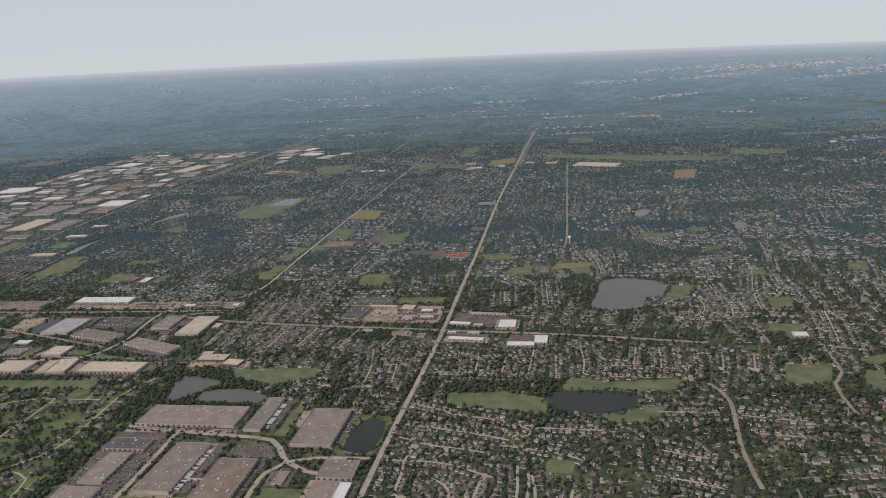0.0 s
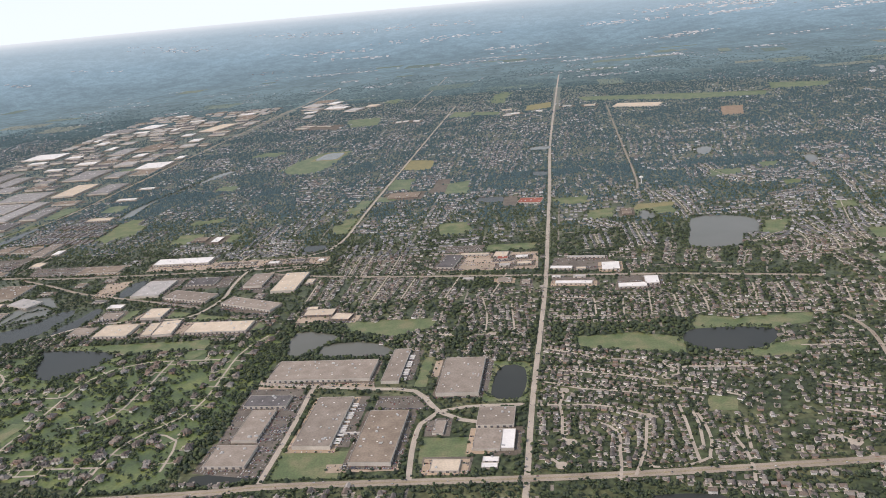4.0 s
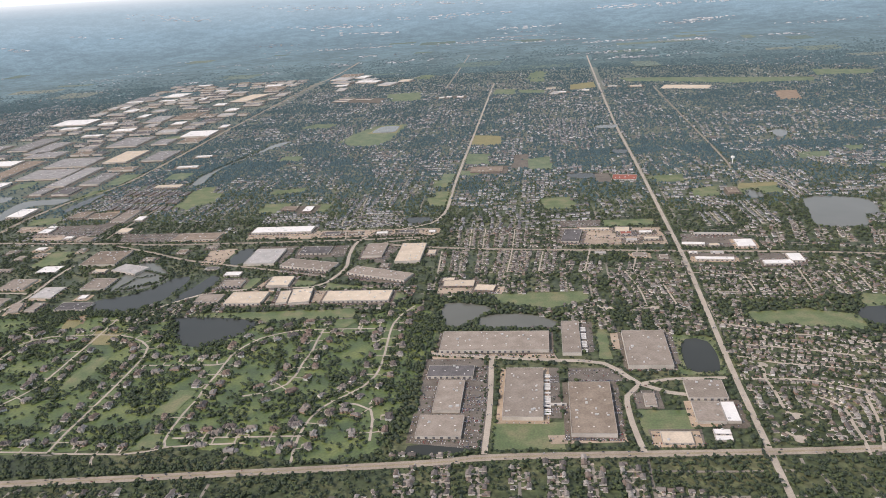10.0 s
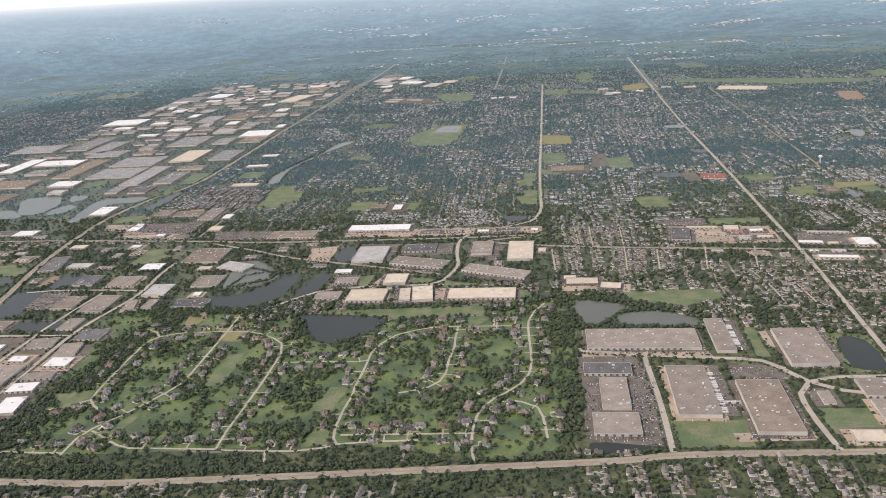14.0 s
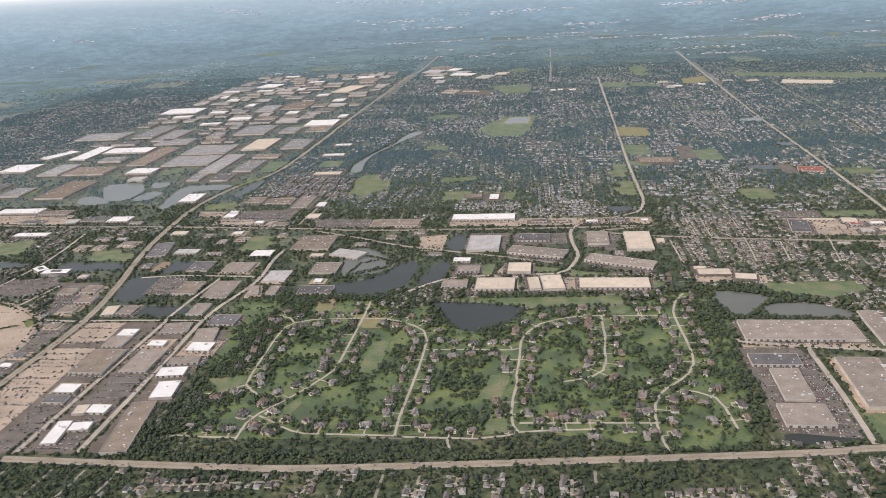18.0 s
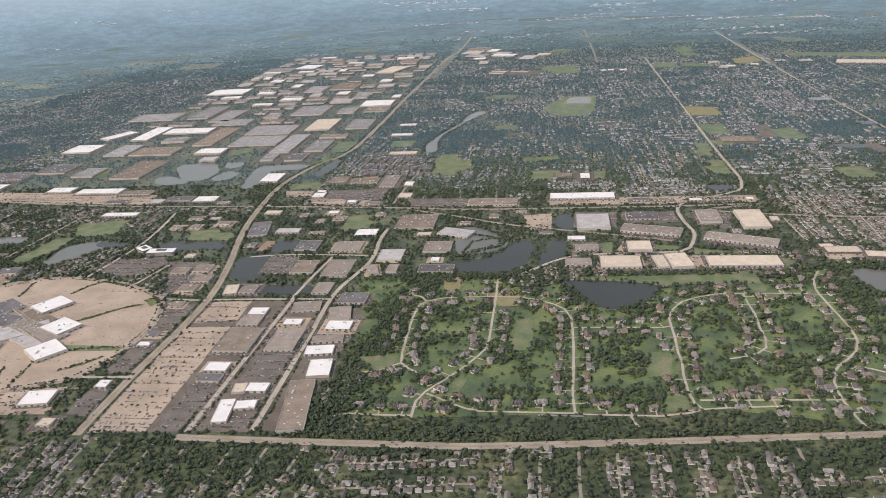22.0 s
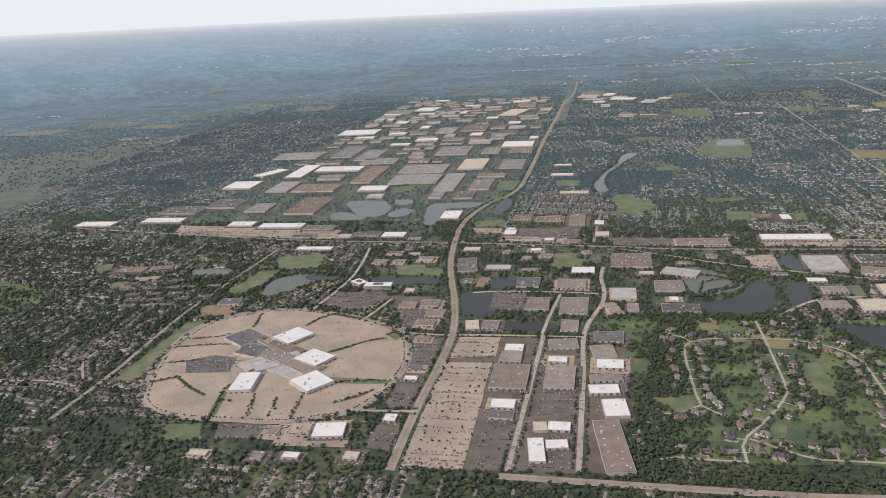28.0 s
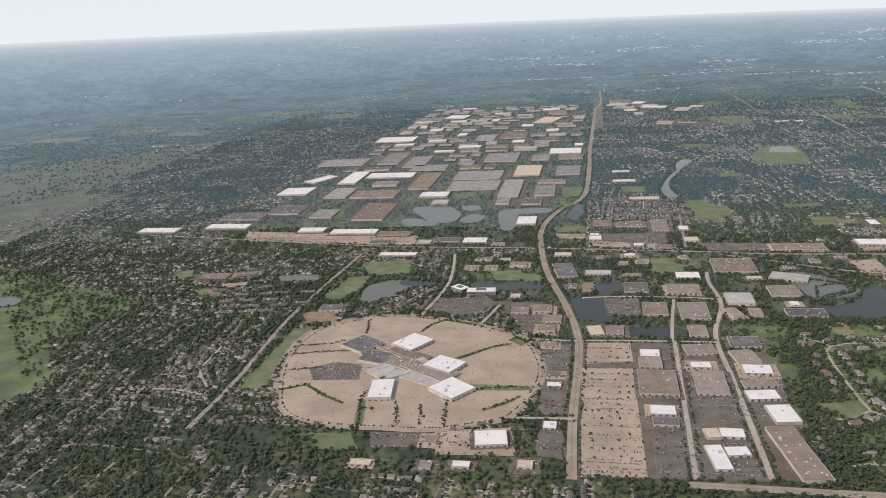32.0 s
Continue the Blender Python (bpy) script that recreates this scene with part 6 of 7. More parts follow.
for k, f in enumerate(b_.faces):
    f.material_index = 1 if k >= 6 else 0
b_.to_mesh(WINDOW)
WINDOW.materials.append(M["white"])
WINDOW.materials.append(M["door"])
b_.free()
VILLA = []
for s in range(10):
    base = new("villa")
    wb, rb, gx, gy, wy = villa_mesh(100 + s)
    part("wall", wb, M["side_one"], base)
    part("roof", rb, M["roof_one"], base)
    for x in (gx - 0.33, gx + 0.33):
        piece("garage_door", GARAGE_DOOR, base, (x, gy + 0.03, 0.03), "pale garage door")
    for x in (-1.05, 0.1, 1.1):
        piece("window", WINDOW, base, (x, wy + 0.012, 0.35), "dark window pane in a white frame")
    bm = bmesh.new()
    box(bm, 0.5, 0.72, 0.15, 0.4, 1.0, 2.5)
    box(bm, 0.46, 0.76, 0.11, 0.44, 2.42, 2.5)
    part("chimney", bm, M["brick"], base)
    bm = bmesh.new()
    box(bm, gx - 0.62, gx + 0.62, gy - 1.5, gy, 0.1, 0.13)
    box(bm, min(gx, 0) - 0.3, max(gx, 0) + 0.3, gy - 1.9, gy - 1.5, 0.1, 0.13)
    box(bm, -0.3, 0.3, gy - 3.2, gy - 1.9, 0.1, 0.13)
    part("driveway", bm, M["lane"], base, "pale concrete driveway")
    tagged(base, "large gabled house with attached garage on a wooded estate lawn", "house", "estate houses")
    VILLA.append(base)
counts = [0, 0]
for k, (x, y, a, s) in enumerate(singles):
    own = 0 if k < len(est) else 1
    protos = (VILLA, PROTO)[own]
    n = counts[own]
    counts[own] += 1
    m = pose(x, y, 0.12 if own == 0 else 0.02, 0, 0, math.degrees(a))
    if n < len(protos):
        protos[n].matrix_basis = m @ Matrix.Scale(s, 4)
    else:
        copy_thing(protos[n % len(protos)], m).scale = (s, s, s)

rest = np.array([h for h in ALL_H if (round(h[0], 2), round(h[1], 2)) not in single_set])
for shapes, some, mats, words in ((HOUSE_TRIS, rest[rest[:, 1] < 900], ("siding", "roofs"), "rows of detached suburban houses with grey and brown roofs"), (HOUSE_FAR, rest[rest[:, 1] >= 900], ("siding_hazed", "roofs_hazed"), "distant rows of suburban houses, grey roofs cooled with painted haze")):
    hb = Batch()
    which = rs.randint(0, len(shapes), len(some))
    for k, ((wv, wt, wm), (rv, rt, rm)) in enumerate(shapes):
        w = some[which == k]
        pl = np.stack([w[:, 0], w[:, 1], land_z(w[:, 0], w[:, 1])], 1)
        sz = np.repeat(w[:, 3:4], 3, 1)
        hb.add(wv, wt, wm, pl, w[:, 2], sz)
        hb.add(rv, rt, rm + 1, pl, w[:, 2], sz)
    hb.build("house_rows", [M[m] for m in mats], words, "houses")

# ---- driveways ----
drives = Batch()
db = bmesh.new()
box(db, 0.0, 1.3, -4.8, -1.4, 0.0, 0.03)
dv_, dt_, dm_ = as_tris(db)
w = rest[(rest[:, 1] < 1200) & (rs.rand(len(rest)) < 0.85)]
drives.add(dv_, dt_, dm_, np.stack([w[:, 0], w[:, 1], np.full(len(w), 0.2)], 1), w[:, 2], np.repeat(w[:, 3:4], 3, 1))
# long drives on the estate
sb = bmesh.new()
box(sb, 0, 1, -0.5, 0.5, 0, 0.03)
sv_, st_, sm_ = as_tris(sb)
le = np.array(LANE_ENDS)
run = np.hypot(le[:, 2] - le[:, 0], le[:, 3] - le[:, 1])
drives.add(sv_, st_, sm_, np.stack([le[:, 0], le[:, 1], np.full(len(le), 0.2)], 1), np.arctan2(le[:, 3] - le[:, 1], le[:, 2] - le[:, 0]), np.stack([run - 1.5, np.full(len(le), 1.1), np.ones(len(le))], 1))
drives.build("driveways", [M["lane"]], "pale concrete driveways of the houses", "driveways")

# ---- trees ----
TREES = Batch(True)
FAR_TREES = Batch(True)


def grow(n, u0, u1, v0, v1, codes, low, high, shapes, dens=None, into=None):
    u, v = rs.uniform(u0, u1, n), rs.uniform(v0, v1, n)
    ok = np.isin(occ_at(u, v), codes) & (u > (-1400 if u1 < -900 else -660 if v1 < 780 else -480) - 0.92 * v) & (u < 520 + 0.5 * v)
    if dens:
        ok &= rs.rand(n) < dens(u, v)
    scatter(into or TREES, shapes, u[ok], v[ok], low, high)


def patchy(u, v):
    return np.interp(v, (1850, 2350), (1, 0.35)) * np.where(soft_noise(u, v, 60) > 0.66, 1.0, np.clip(1.4 * soft_noise(u, v, 30) + 0.8 * soft_noise(u, v, 11) - 0.35, 0.15, 1))


def woody(u, v):
    return np.clip(5.0 * soft_noise(u, v, 17) + 2.5 * soft_noise(u, v, 7) - 3.3, 0.09, 1)


grow(62000, -1000, 900, 330, 600, (0,), 2.4, 5.2, CROWN_SMALL, patchy)
grow(38000, -1000, 900, 600, 760, (0,), 2.4, 5.0, CROWN_MID, patchy)
grow(16000, -1390, -1000, 330, 900, (0, 9, 10), 2.0, 4.2, CROWN_MID, patchy)
grow(52000, -1000, 900, 330, 760, (9, 10), 1.8, 3.8, CROWN_MID, lambda u, v: np.where(occ_at(u, v) == 9, 0.35, 0.9))
grow(40000, -1300, 1300, 760, 960, (0,), 2.2, 4.4, CROWN_MID, patchy)
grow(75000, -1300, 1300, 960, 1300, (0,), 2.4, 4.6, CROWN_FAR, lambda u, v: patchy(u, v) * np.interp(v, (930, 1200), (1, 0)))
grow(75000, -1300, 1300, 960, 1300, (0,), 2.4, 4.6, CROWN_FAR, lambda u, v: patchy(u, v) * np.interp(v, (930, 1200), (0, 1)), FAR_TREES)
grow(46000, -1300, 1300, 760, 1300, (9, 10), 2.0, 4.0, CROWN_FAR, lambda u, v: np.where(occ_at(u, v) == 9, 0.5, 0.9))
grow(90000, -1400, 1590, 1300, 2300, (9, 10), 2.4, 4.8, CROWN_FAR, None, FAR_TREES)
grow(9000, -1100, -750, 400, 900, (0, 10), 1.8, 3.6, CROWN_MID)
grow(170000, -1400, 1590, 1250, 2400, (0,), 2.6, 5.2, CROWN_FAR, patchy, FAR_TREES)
grow(4600, -430, 140, 400, 700, (6,), 2.4, 5.0, CROWN_NEAR, woody)
grow(2500, -1200, -700, 400, 900, (6,), 2.6, 4.8, CROWN_MID, woody)
grow(62000, -980, 430, 395, 1000, (7,), 2.0, 4.6, CROWN_MID, patchy)
grow(17000, -980, -480, 1000, 2400, (7,), 2.4, 4.6, CROWN_FAR, patchy, FAR_TREES)


def belt(line, width, n, shapes=CROWN_NEAR, low=2.8, high=5.0, wet=False):
    """A belt of trees along a line."""
    p = np.array(line, float)
    seg = np.linalg.norm(np.diff(p, axis=0), axis=1)
    s = np.concatenate([[0], np.cumsum(seg)])
    d = rs.uniform(0, s[-1], n)
    u = np.interp(d, s, p[:, 0]) + rs.uniform(-0.5, 0.5, n) * width
    v = np.interp(d, s, p[:, 1]) + rs.uniform(-0.5, 0.5, n) * width
    ok = ~np.isin(occ_at(u, v), (1, 4, 5) if wet else (1, 2, 3, 4, 5))
    scatter(TREES, shapes, u[ok], v[ok], low, high)


belt([(-322, 415), (-300, 480), (-286, 560), (-275, 660), (-215, 685), (-165, 670)], 34, 1000)
belt([(-318, 415), (-292, 470), (-278, 560)], 50, 620, low=2.4, high=4.6)
belt([(100, 440), (101, 560), (96, 640), (150, 690)], 18, 420)
belt([(-310, 412), (-100, 416), (95, 434)], 7, 260)
belt([(100, 695), (220, 668), (330, 640)], 12, 260)
belt([(-60, 668), (60, 672), (110, 640)], 9, 220)
belt([(105, 628), (215, 626)], 6, 120)
belt([(-540, 905), (-330, 895), (-60, 890)], 12, 240, CROWN_MID, 2, 4)
belt([(-245, 790), (-205, 770), (-208, 752), (-240, 730), (-250, 722)], 3, 160, CROWN_MID, 1.6, 3, True)
belt([(-247, 731), (-240, 765), (-213, 776), (-209, 757), (-229, 743), (-247, 731)], 2.5, 90, CROWN_MID, 1.6, 3, True)
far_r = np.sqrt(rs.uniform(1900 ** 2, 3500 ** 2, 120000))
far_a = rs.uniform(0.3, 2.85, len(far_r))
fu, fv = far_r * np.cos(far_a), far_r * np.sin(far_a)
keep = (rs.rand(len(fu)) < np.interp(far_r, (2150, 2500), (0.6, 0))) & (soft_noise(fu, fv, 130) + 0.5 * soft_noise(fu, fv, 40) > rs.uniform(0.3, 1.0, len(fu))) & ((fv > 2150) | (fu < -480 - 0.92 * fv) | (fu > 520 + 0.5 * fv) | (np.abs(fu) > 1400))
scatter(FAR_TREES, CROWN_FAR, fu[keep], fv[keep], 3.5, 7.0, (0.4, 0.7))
grow(15000, -420, 140, 400, 700, (6,), 2.2, 4.6, CROWN_NEAR, woody)
eh = np.repeat(np.array(est)[:, :2], 6, 0)
ea, ed = rs.uniform(0, 6.28, len(eh)), rs.uniform(2.8, 7.0, len(eh))
eu, ev = eh[:, 0] + ed * np.cos(ea), eh[:, 1] + ed * np.sin(ea)
ok = np.isin(occ_at(eu, ev), (6, 10))
scatter(TREES, CROWN_NEAR, eu[ok], ev[ok], 1.8, 3.2)
grow(9000, -1290, -700, 400, 900, (6,), 2.6, 4.8, CROWN_MID, patchy)
# wooded banks, field edges, hedgerows along roads
for poly in SHORES:
    p = np.array(poly)
    if p[:, 1].max() < 1500:
        q = p[rs.randint(0, len(p), 5 * len(p))] + rs.uniform(-1, 1, (5 * len(p), 2)) * 5
        ok = np.isin(occ_at(q[:, 0], q[:, 1]), (0, 3, 6, 10))
        scatter(TREES, CROWN_NEAR if p[:, 1].max() < 800 else CROWN_MID, q[ok, 0], q[ok, 1], 2.0, 3.6)
for line, width in KNOWN_LINES:
    p = np.array(line)
    p = p[p[:, 1] < 1600]
    if len(p) > 2 and width > 2.7:
        seg = rs.randint(0, len(p) - 1, 10 * len(p))
        t = rs.rand(len(seg))[:, None]
        q = p[seg] * (1 - t) + p[seg + 1] * t
        q = q + rs.choice([-1, 1], (len(seg), 1)) * (width / 2 + rs.uniform(1.5, 3.0, (len(seg), 1))) * np.stack([-(p[seg + 1] - p[seg])[:, 1], (p[seg + 1] - p[seg])[:, 0]], 1) / (np.linalg.norm(p[seg + 1] - p[seg], axis=1)[:, None] + 1e-6)
        ok = ~np.isin(occ_at(q[:, 0], q[:, 1]), (2, 5))
        scatter(TREES, CROWN_MID, q[ok, 0], q[ok, 1], 1.4, 2.8)
# small trees in parking lots and yards
for pts, kind in LOTS:
    p = np.array(pts, float)
    if p[:, 1].min() < 950:
        for y in np.arange(p[:, 1].min() + 3, p[:, 1].max(), 10.4):
            x = np.arange(p[:, 0].min() + 2, p[:, 0].max(), 6.5)
            x = x[rs.rand(len(x)) < 0.5]
            x = x + rs.uniform(-1.8, 1.8, len(x))
            yy = np.full(len(x), y) + rs.normal(0, 0.9, len(x))
            ok = occ_at(x, yy) == 4
            scatter(TREES, CROWN_MID, x[ok], yy[ok], *((1.7, 2.7) if kind == "concrete" else (1.1, 2.0)))

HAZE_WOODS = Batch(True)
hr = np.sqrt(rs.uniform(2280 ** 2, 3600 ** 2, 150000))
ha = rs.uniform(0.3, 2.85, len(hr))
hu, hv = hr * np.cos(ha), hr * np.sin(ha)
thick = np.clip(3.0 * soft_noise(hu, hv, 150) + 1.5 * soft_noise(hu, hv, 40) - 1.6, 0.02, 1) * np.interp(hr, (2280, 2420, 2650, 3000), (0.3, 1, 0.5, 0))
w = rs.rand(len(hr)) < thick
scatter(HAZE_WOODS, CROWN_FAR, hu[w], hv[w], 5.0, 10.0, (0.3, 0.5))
HAZE_WOODS.build("distant_woods", [M["hazy_leaf"]], "woods towards the horizon, blue-green with painted haze", "trees")
FAR_TREES.build("far_woods", [M["hazed_leaf"]], "woods and trees in the far suburbs, blue-green with painted haze", "trees")
TREES.build("trees", [M["leaf"]], "dense green broadleaf trees between the houses", "trees")

# ---- far fields ----
frng = random.Random(17)
fv_, ff_ = [], []
for _ in range(70):
    r, an = frng.uniform(2380, 3550), frng.uniform(0.35, 2.75)
    cu, cv = r * math.cos(an), r * math.sin(an)
    w2, d2 = frng.uniform(15, 90), frng.uniform(14, 60)
    k = len(fv_)
    for sx, sy in ((-1, -1), (0, -1.1), (1, -0.9), (1, 1), (0, 0.9), (-1, 1.1)):
        x, y = cu + sx * w2 + frng.uniform(-6, 6), cv + sy * d2
        fv_.append((x, y, float(land_z(x, y)) + 0.3 + 0.02 * _))
    ff_ += [(k, k + 1, k + 4, k + 5), (k + 1, k + 2, k + 3, k + 4)]
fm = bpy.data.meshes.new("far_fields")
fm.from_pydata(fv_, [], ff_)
fm.materials.append(M["hazed_field"])
tagged(new("far_fields", fm), "green and straw fields in the distance, paled with painted haze", "fields", kind="stuff")

# ---- far towns ----
town, pale_town = Batch(), Batch()
tb = bmesh.new()
box(tb, -0.5, 0.5, -0.5, 0.5, 0, 1)
tv, tt_, tm = as_tris(tb)
trs = np.random.RandomState(11)
TOWNS = [(-129, 3265, 60, 10, 36), (0, 3330, 90, 9, 40), (85, 3443, 80, 10, 70), (248, 3170, 70, 9, 50), (484, 3030, 70, 12, 60), (387, 2683, 90, 14, 40), (469, 2510, 55, 14, 30), (720, 2914, 50, 14, 30), (821, 3555, 60, 10, 25), (-466, 3342, 80, 14, 30), (731, 2950, 60, 12, 20), (890, 3601, 60, 12, 24),
         (1135, 3960, 90, 15, 60), (1027, 4190, 160, 24, 120), (1313, 4100, 150, 26, 160), (1603, 4040, 130, 30, 180), (1635, 3736, 120, 20, 60), (1758, 3840, 90, 26, 90), (721, 3990, 110, 20, 40), (588, 4030, 70, 20, 26), (1313, 3342, 90, 12, 24), (1214, 2157, 70, 30, 44), (1103, 1816, 50, 30, 20),
         (-376, 4030, 100, 20, 40), (-154, 4060, 110, 20, 40), (795, 3600, 90, 12, 30), (-540, 3751, 110, 16, 30), (-682, 3336, 120, 20, 40), (-309, 2748, 80, 30, 40), (-400, 2990, 60, 16, 30), (-793, 3900, 140, 26, 50), (-371, 4330, 200, 30, 60), (-1015, 4260, 200, 30, 50), (-1689, 4020, 150, 30, 50), (156, 3711, 90, 16, 30)]
for _ in range(20):
    r, a = trs.uniform(2300, 4250), trs.uniform(0.25, 2.9)
    TOWNS.append((r * math.cos(a), r * math.sin(a), trs.uniform(30, 100), trs.uniform(8, 18), trs.randint(5, 18)))
LARGE = len(TOWNS)
for _ in range(130):
    r, a = trs.uniform(2250, 3600), trs.uniform(0.3, 2.85)
    TOWNS.append((r * math.cos(a), r * math.sin(a), trs.uniform(15, 60), trs.uniform(10, 40), trs.randint(4, 26)))
for k, (tu, tv0, su, sv, n) in enumerate(TOWNS):
    cu, cv = tu + trs.normal(0, su, n), tv0 + trs.normal(0, sv, n)
    ok = (occ_at(cu, cv) == 0) & (np.hypot(cu, cv) < 4480)
    cu, cv = cu[ok], cv[ok]
    n = len(cu)
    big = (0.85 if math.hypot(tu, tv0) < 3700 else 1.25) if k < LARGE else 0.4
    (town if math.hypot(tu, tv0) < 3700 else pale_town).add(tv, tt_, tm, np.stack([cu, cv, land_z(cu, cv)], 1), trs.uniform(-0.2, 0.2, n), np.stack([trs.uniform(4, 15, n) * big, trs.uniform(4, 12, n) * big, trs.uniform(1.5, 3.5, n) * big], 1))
town.build("far_town", [M["town"]], "roofs of distant towns, tinted grey-blue with painted haze", "buildings")
pale_town.build("far_town", [M["pale_town"]], "roofs of distant towns near the horizon, whitened with painted haze", "buildings")

# ---- north-west industrial rows ----
irng = random.Random(21)
v = 1130.0
while v < 2360:
    u = -940.0
    while u < -490:
        w, d = irng.uniform(18, 50), irng.uniform(16, 34)
        c = occ_at(np.array([u, u + w, u, u + w, u + w / 2]), np.array([v, v, v + d, v + d, v + d / 2]))
        if (c == 7).all() and irng.random() < 0.9:
            hall("warehouse", u + w / 2, v + d / 2, w, d, 0, irng.uniform(3, 4.5), irng.choice(("grey", "slate", "brown", "slate", "pale", "grey", "brown", "grey", "white", "slate", "slate", "pale")))
        u += w + irng.uniform(7, 18)
    v += 47

# ---- cars in the lots ----
cars = Batch()
cb = bmesh.new()
box(cb, -0.75, 0.75, -0.3, 0.3, 0.08, 0.32)
box(cb, -0.4, 0.35, -0.27, 0.27, 0.32, 0.5)
cv_, ct_, cm_ = as_tris(cb)
crs = np.random.RandomState(5)
road_cars = Batch()
for pts, kind in LOTS + [(MALL_RING, "mall")]:
    p = np.array(pts, float)
    if p[:, 1].min() > 950:
        continue
    for y in np.arange(p[:, 1].min() + 2, p[:, 1].max(), 5.2):
        for dy in (-0.9, 0.9):
            x = np.arange(p[:, 0].min() + 1, p[:, 0].max(), 0.95)
            yy = np.full(len(x), y + dy)
            full = {"concrete": 0.26, "mall": 0.05}.get(kind, 0.46) * max(0.0, crs.rand() - 0.45) / 0.55 * 2
            ok = (occ_at(x, yy) == 4) & (crs.rand(len(x)) < full)
            n = ok.sum()
            cars.add(cv_, ct_, cm_, np.stack([x[ok], yy[ok], np.full(n, 0.1)], 1), np.full(n, math.pi / 2) + crs.normal(0, 0.03, n), np.ones((n, 3)))
cars.build("parked_cars", [M["cars"]], "cars parked in rows in the lots", "cars")

# ---- tree rows in the mall's lots ----
mall_trees = Batch(True)
mall_c = np.array([-612.0, 560.0])
for row in TREE_ROWS:
    p = np.array(row, float)
    seg = np.linalg.norm(np.diff(p, axis=0), axis=1)
    s = np.concatenate([[0], np.cumsum(seg)])
    d = np.arange(0, s[-1], 1.5) + rs.uniform(-0.6, 0.6)
    u, v = np.interp(d, s, p[:, 0]), np.interp(d, s, p[:, 1])
    scatter(mall_trees, CROWN_NEAR, u + rs.normal(0, 0.7, len(u)), v + rs.normal(0, 0.7, len(u)), 1.6, 3.1)
ring = mall_c + (np.array(ring_line) - mall_c) * 0.955
ring = np.concatenate([ring + (np.roll(ring, -1, 0) - ring) * f for f in (0, 0.4, 0.7)])
ring = ring[rs.rand(len(ring)) < 0.7] + rs.normal(0, 0.7, (1, 2))
scatter(mall_trees, CROWN_MID, ring[:, 0], ring[:, 1], 1.2, 2.4)
mall_trees.build("parking_trees", [M["leaf"]], "rows of small trees dividing the mall's parking lot", "trees")

# ---- cars on the main roads ----
for line, width in KNOWN_LINES:
    if width >= 3.4:
        p = np.array(line)
        p = p[p[:, 1] < 1300]
        if len(p) < 3:
            continue
        seg = np.linalg.norm(np.diff(p, axis=0), axis=1)
        s = np.concatenate([[0], np.cumsum(seg)])
        n = int(s[-1] / 16)
        d = crs.uniform(0, s[-1], n)
        k = np.clip(np.searchsorted(s, d), 1, len(p) - 1)
        t = (p[k] - p[k - 1]) / (seg[k - 1][:, None] + 1e-9)
        side = crs.choice([-1, 1], n) * width * crs.uniform(0.14, 0.36, n)
        u = np.interp(d, s, p[:, 0]) - t[:, 1] * side
        v = np.interp(d, s, p[:, 1]) + t[:, 0] * side
        road_cars.add(cv_, ct_, cm_, np.stack([u, v, np.full(n, 0.62)], 1), np.arctan2(t[:, 1], t[:, 0]), np.ones((n, 3)))
road_cars.build("road_traffic", [M["cars"]], "cars on the main roads", "cars")

# ---- single trees on the estate ----
TREE_PROTO = []
for s in range(6):
    base = new("tree")
    bm = bmesh.new()
    bmesh.ops.create_cone(bm, cap_ends=True, segments=7, radius1=0.05, radius2=0.025, depth=0.5, matrix=Matrix.Translation((0, 0, 0.2)))
    for k in range(3):
        bmesh.ops.create_cone(bm, segments=5, radius1=0.02, radius2=0.008, depth=0.4, matrix=Matrix.Translation((0, 0, 0.45)) @ Euler((0.6, 0, k * 2.1)).to_matrix().to_4x4() @ Matrix.Translation((0, 0, 0.15)))
    part("trunk", bm, M["bark"], base)
    bm = tree_crown(200 + s, 7)
    for f in bm.faces:
        f.smooth = True
    part("crown", bm, M["leaf"], base)
    tagged(base, "broadleaf tree with a rounded green crown on an estate lawn", "tree", "estate trees")
    TREE_PROTO.append(base)
trng = random.Random(8)
made, tries = 0, 0
while made < 260 and tries < 6000:
    tries += 1
    u, v = trng.uniform(-260, 95), trng.uniform(432, 640)
    if occ_at(np.array([u]), np.array([v]))[0] != 6 or trng.random() > 0.12 + float(woody(np.array([u]), np.array([v]))[0]):
        continue
    s = trng.uniform(2.8, 5.2)
    m = pose(u, v, 0.0, 0, 0, trng.uniform(0, 360))
    if made < 6:
        TREE_PROTO[made].matrix_basis = m @ Matrix.Scale(s, 4)
    else:
        copy_thing(TREE_PROTO[made % 6], m).scale = (s, s, s * trng.uniform(0.65, 0.9))
    made += 1


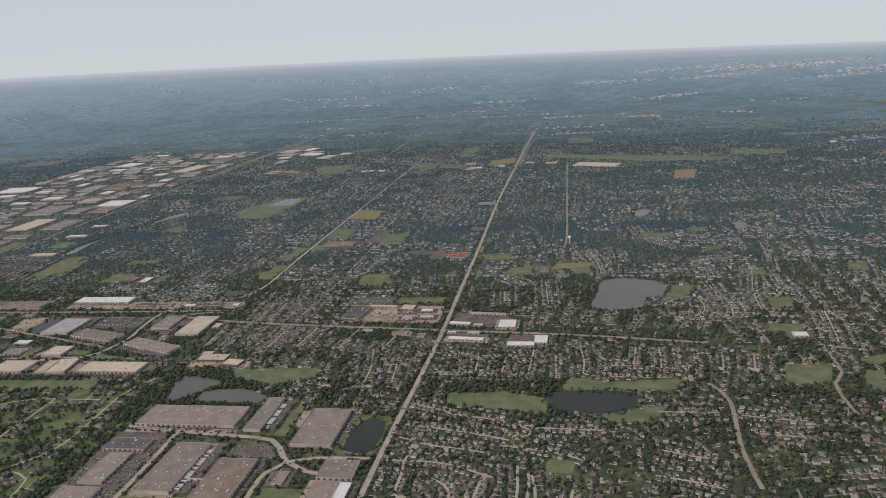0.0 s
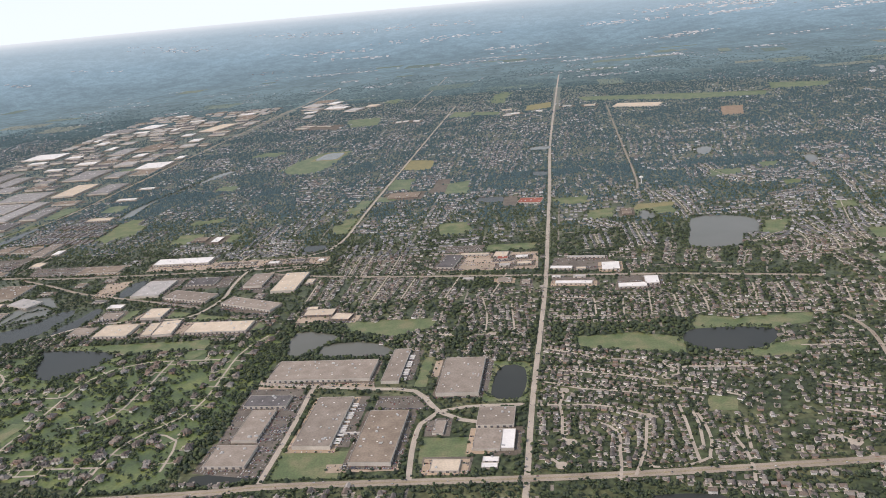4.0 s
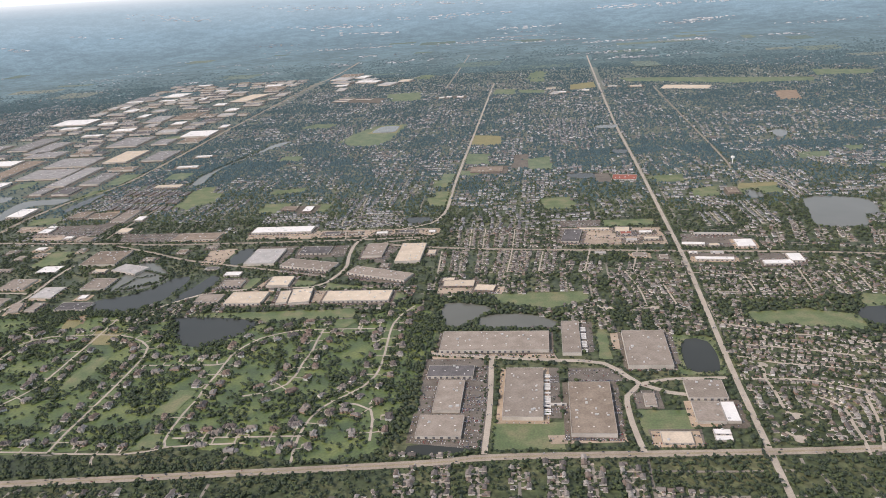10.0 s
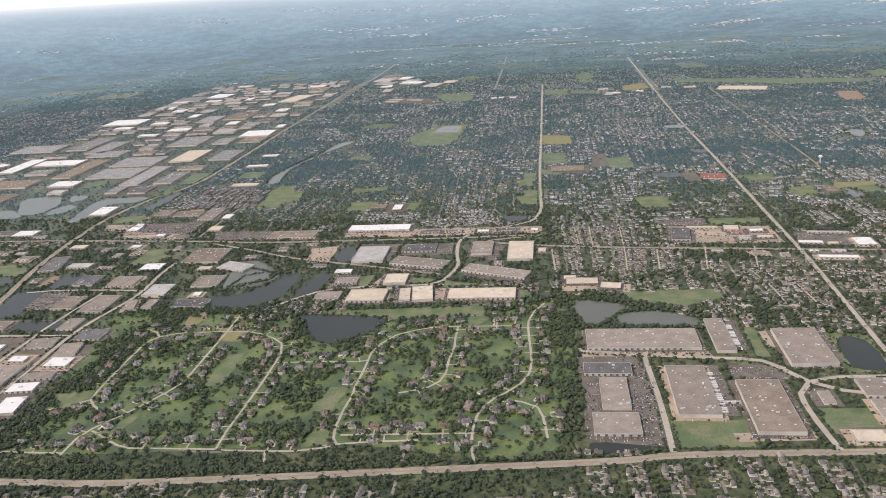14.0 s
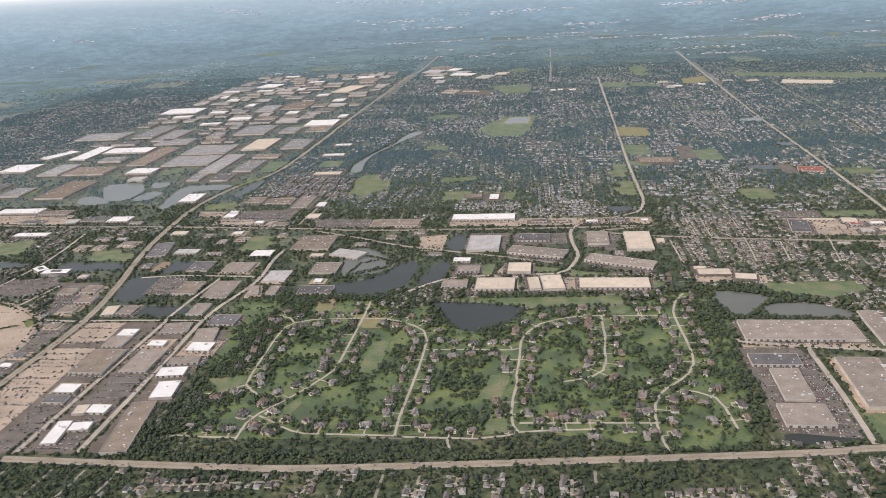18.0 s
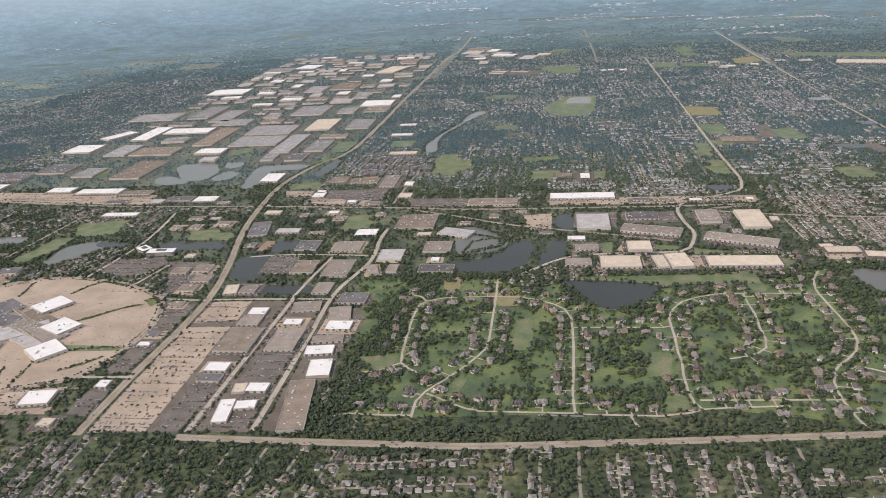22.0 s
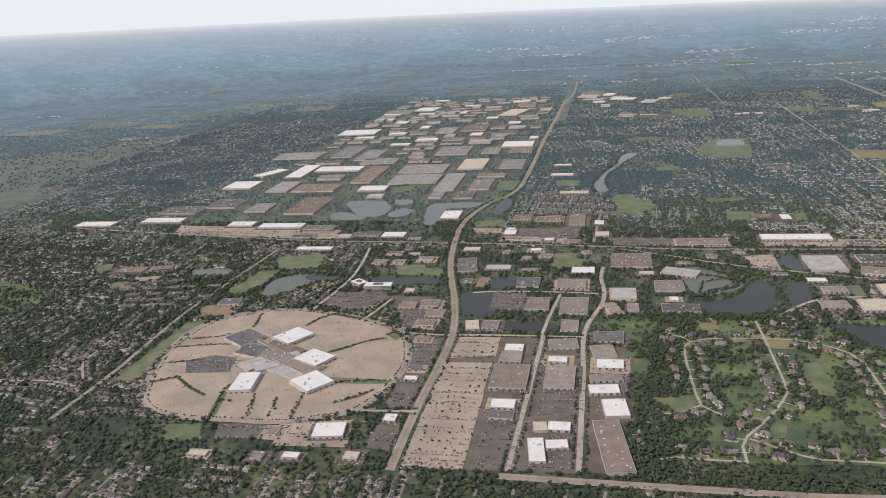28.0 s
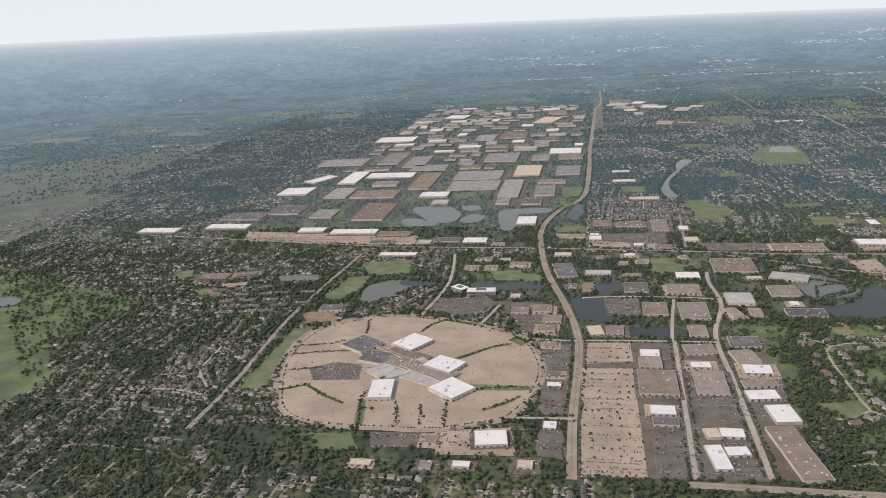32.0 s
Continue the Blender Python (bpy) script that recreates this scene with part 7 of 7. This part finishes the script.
# ---- trailers at the docks ----
def trailer():
    base = new("semi_trailer")
    bm = bmesh.new()
    box(bm, -0.42, 0.42, -2.3, 2.3, 0.42, 1.35)
    bmesh.ops.bevel(bm, geom=bm.edges[:], offset=0.04, segments=1)
    part("cargo_box", bm, M["white"], base)
    for y in (1.5, 1.9):
        for x in (-0.36, 0.36):
            bm = bmesh.new()
            bmesh.ops.create_cone(bm, cap_ends=True, segments=12, radius1=0.19, radius2=0.19, depth=0.16, matrix=Matrix.Translation((x, y, 0.19)) @ Euler((0, math.pi / 2, 0)).to_matrix().to_4x4())
            part("wheel", bm, M["door"], base)
    bm = bmesh.new()
    box(bm, -0.3, 0.3, -1.9, -1.75, 0, 0.42)
    part("landing_gear", bm, M["door"], base)
    return tagged(base, "white box trailer parked at a warehouse dock", "trailer", "dock trailers")


first = trailer()
spots = [(205.2, 491 + 2.6 * k, 90) for k in range(22) if k % 7 not in (3, 5)] + [(235.8, 584 + 2.9 * k, 90) for k in range(16) if k % 5 != 2]
for k, (x, y, a) in enumerate(spots):
    m = pose(x, y, 0.2, 0, 0, a + trng.uniform(-2, 2))
    if k == 0:
        first.matrix_basis = m
    else:
        copy_thing(first, m)


# ---- water tower ----
def water_tower(u, v):
    base = new("water_tower")
    base.matrix_basis = pose(u, v, 0) @ Matrix.Scale(0.8, 4)
    bm = bmesh.new()
    bmesh.ops.create_uvsphere(bm, u_segments=24, v_segments=14, radius=3.6, matrix=Matrix.Translation((0, 0, 12.5)) @ Matrix.Diagonal((1, 1, 0.75, 1)))
    for f in bm.faces:
        f.smooth = True
    part("tank", bm, M["white"], base)
    bm = bmesh.new()
    bmesh.ops.create_cone(bm, segments=20, radius1=1.6, radius2=0.8, depth=3, matrix=Matrix.Translation((0, 0, 1.5)))
    bmesh.ops.create_cone(bm, segments=20, radius1=0.8, radius2=1.2, depth=8, matrix=Matrix.Translation((0, 0, 7)))
    part("stem", bm, M["white"], base)
    tagged(base, "white bulb-shaped water tower above the trees", "water tower")


water_tower(478, 1171)
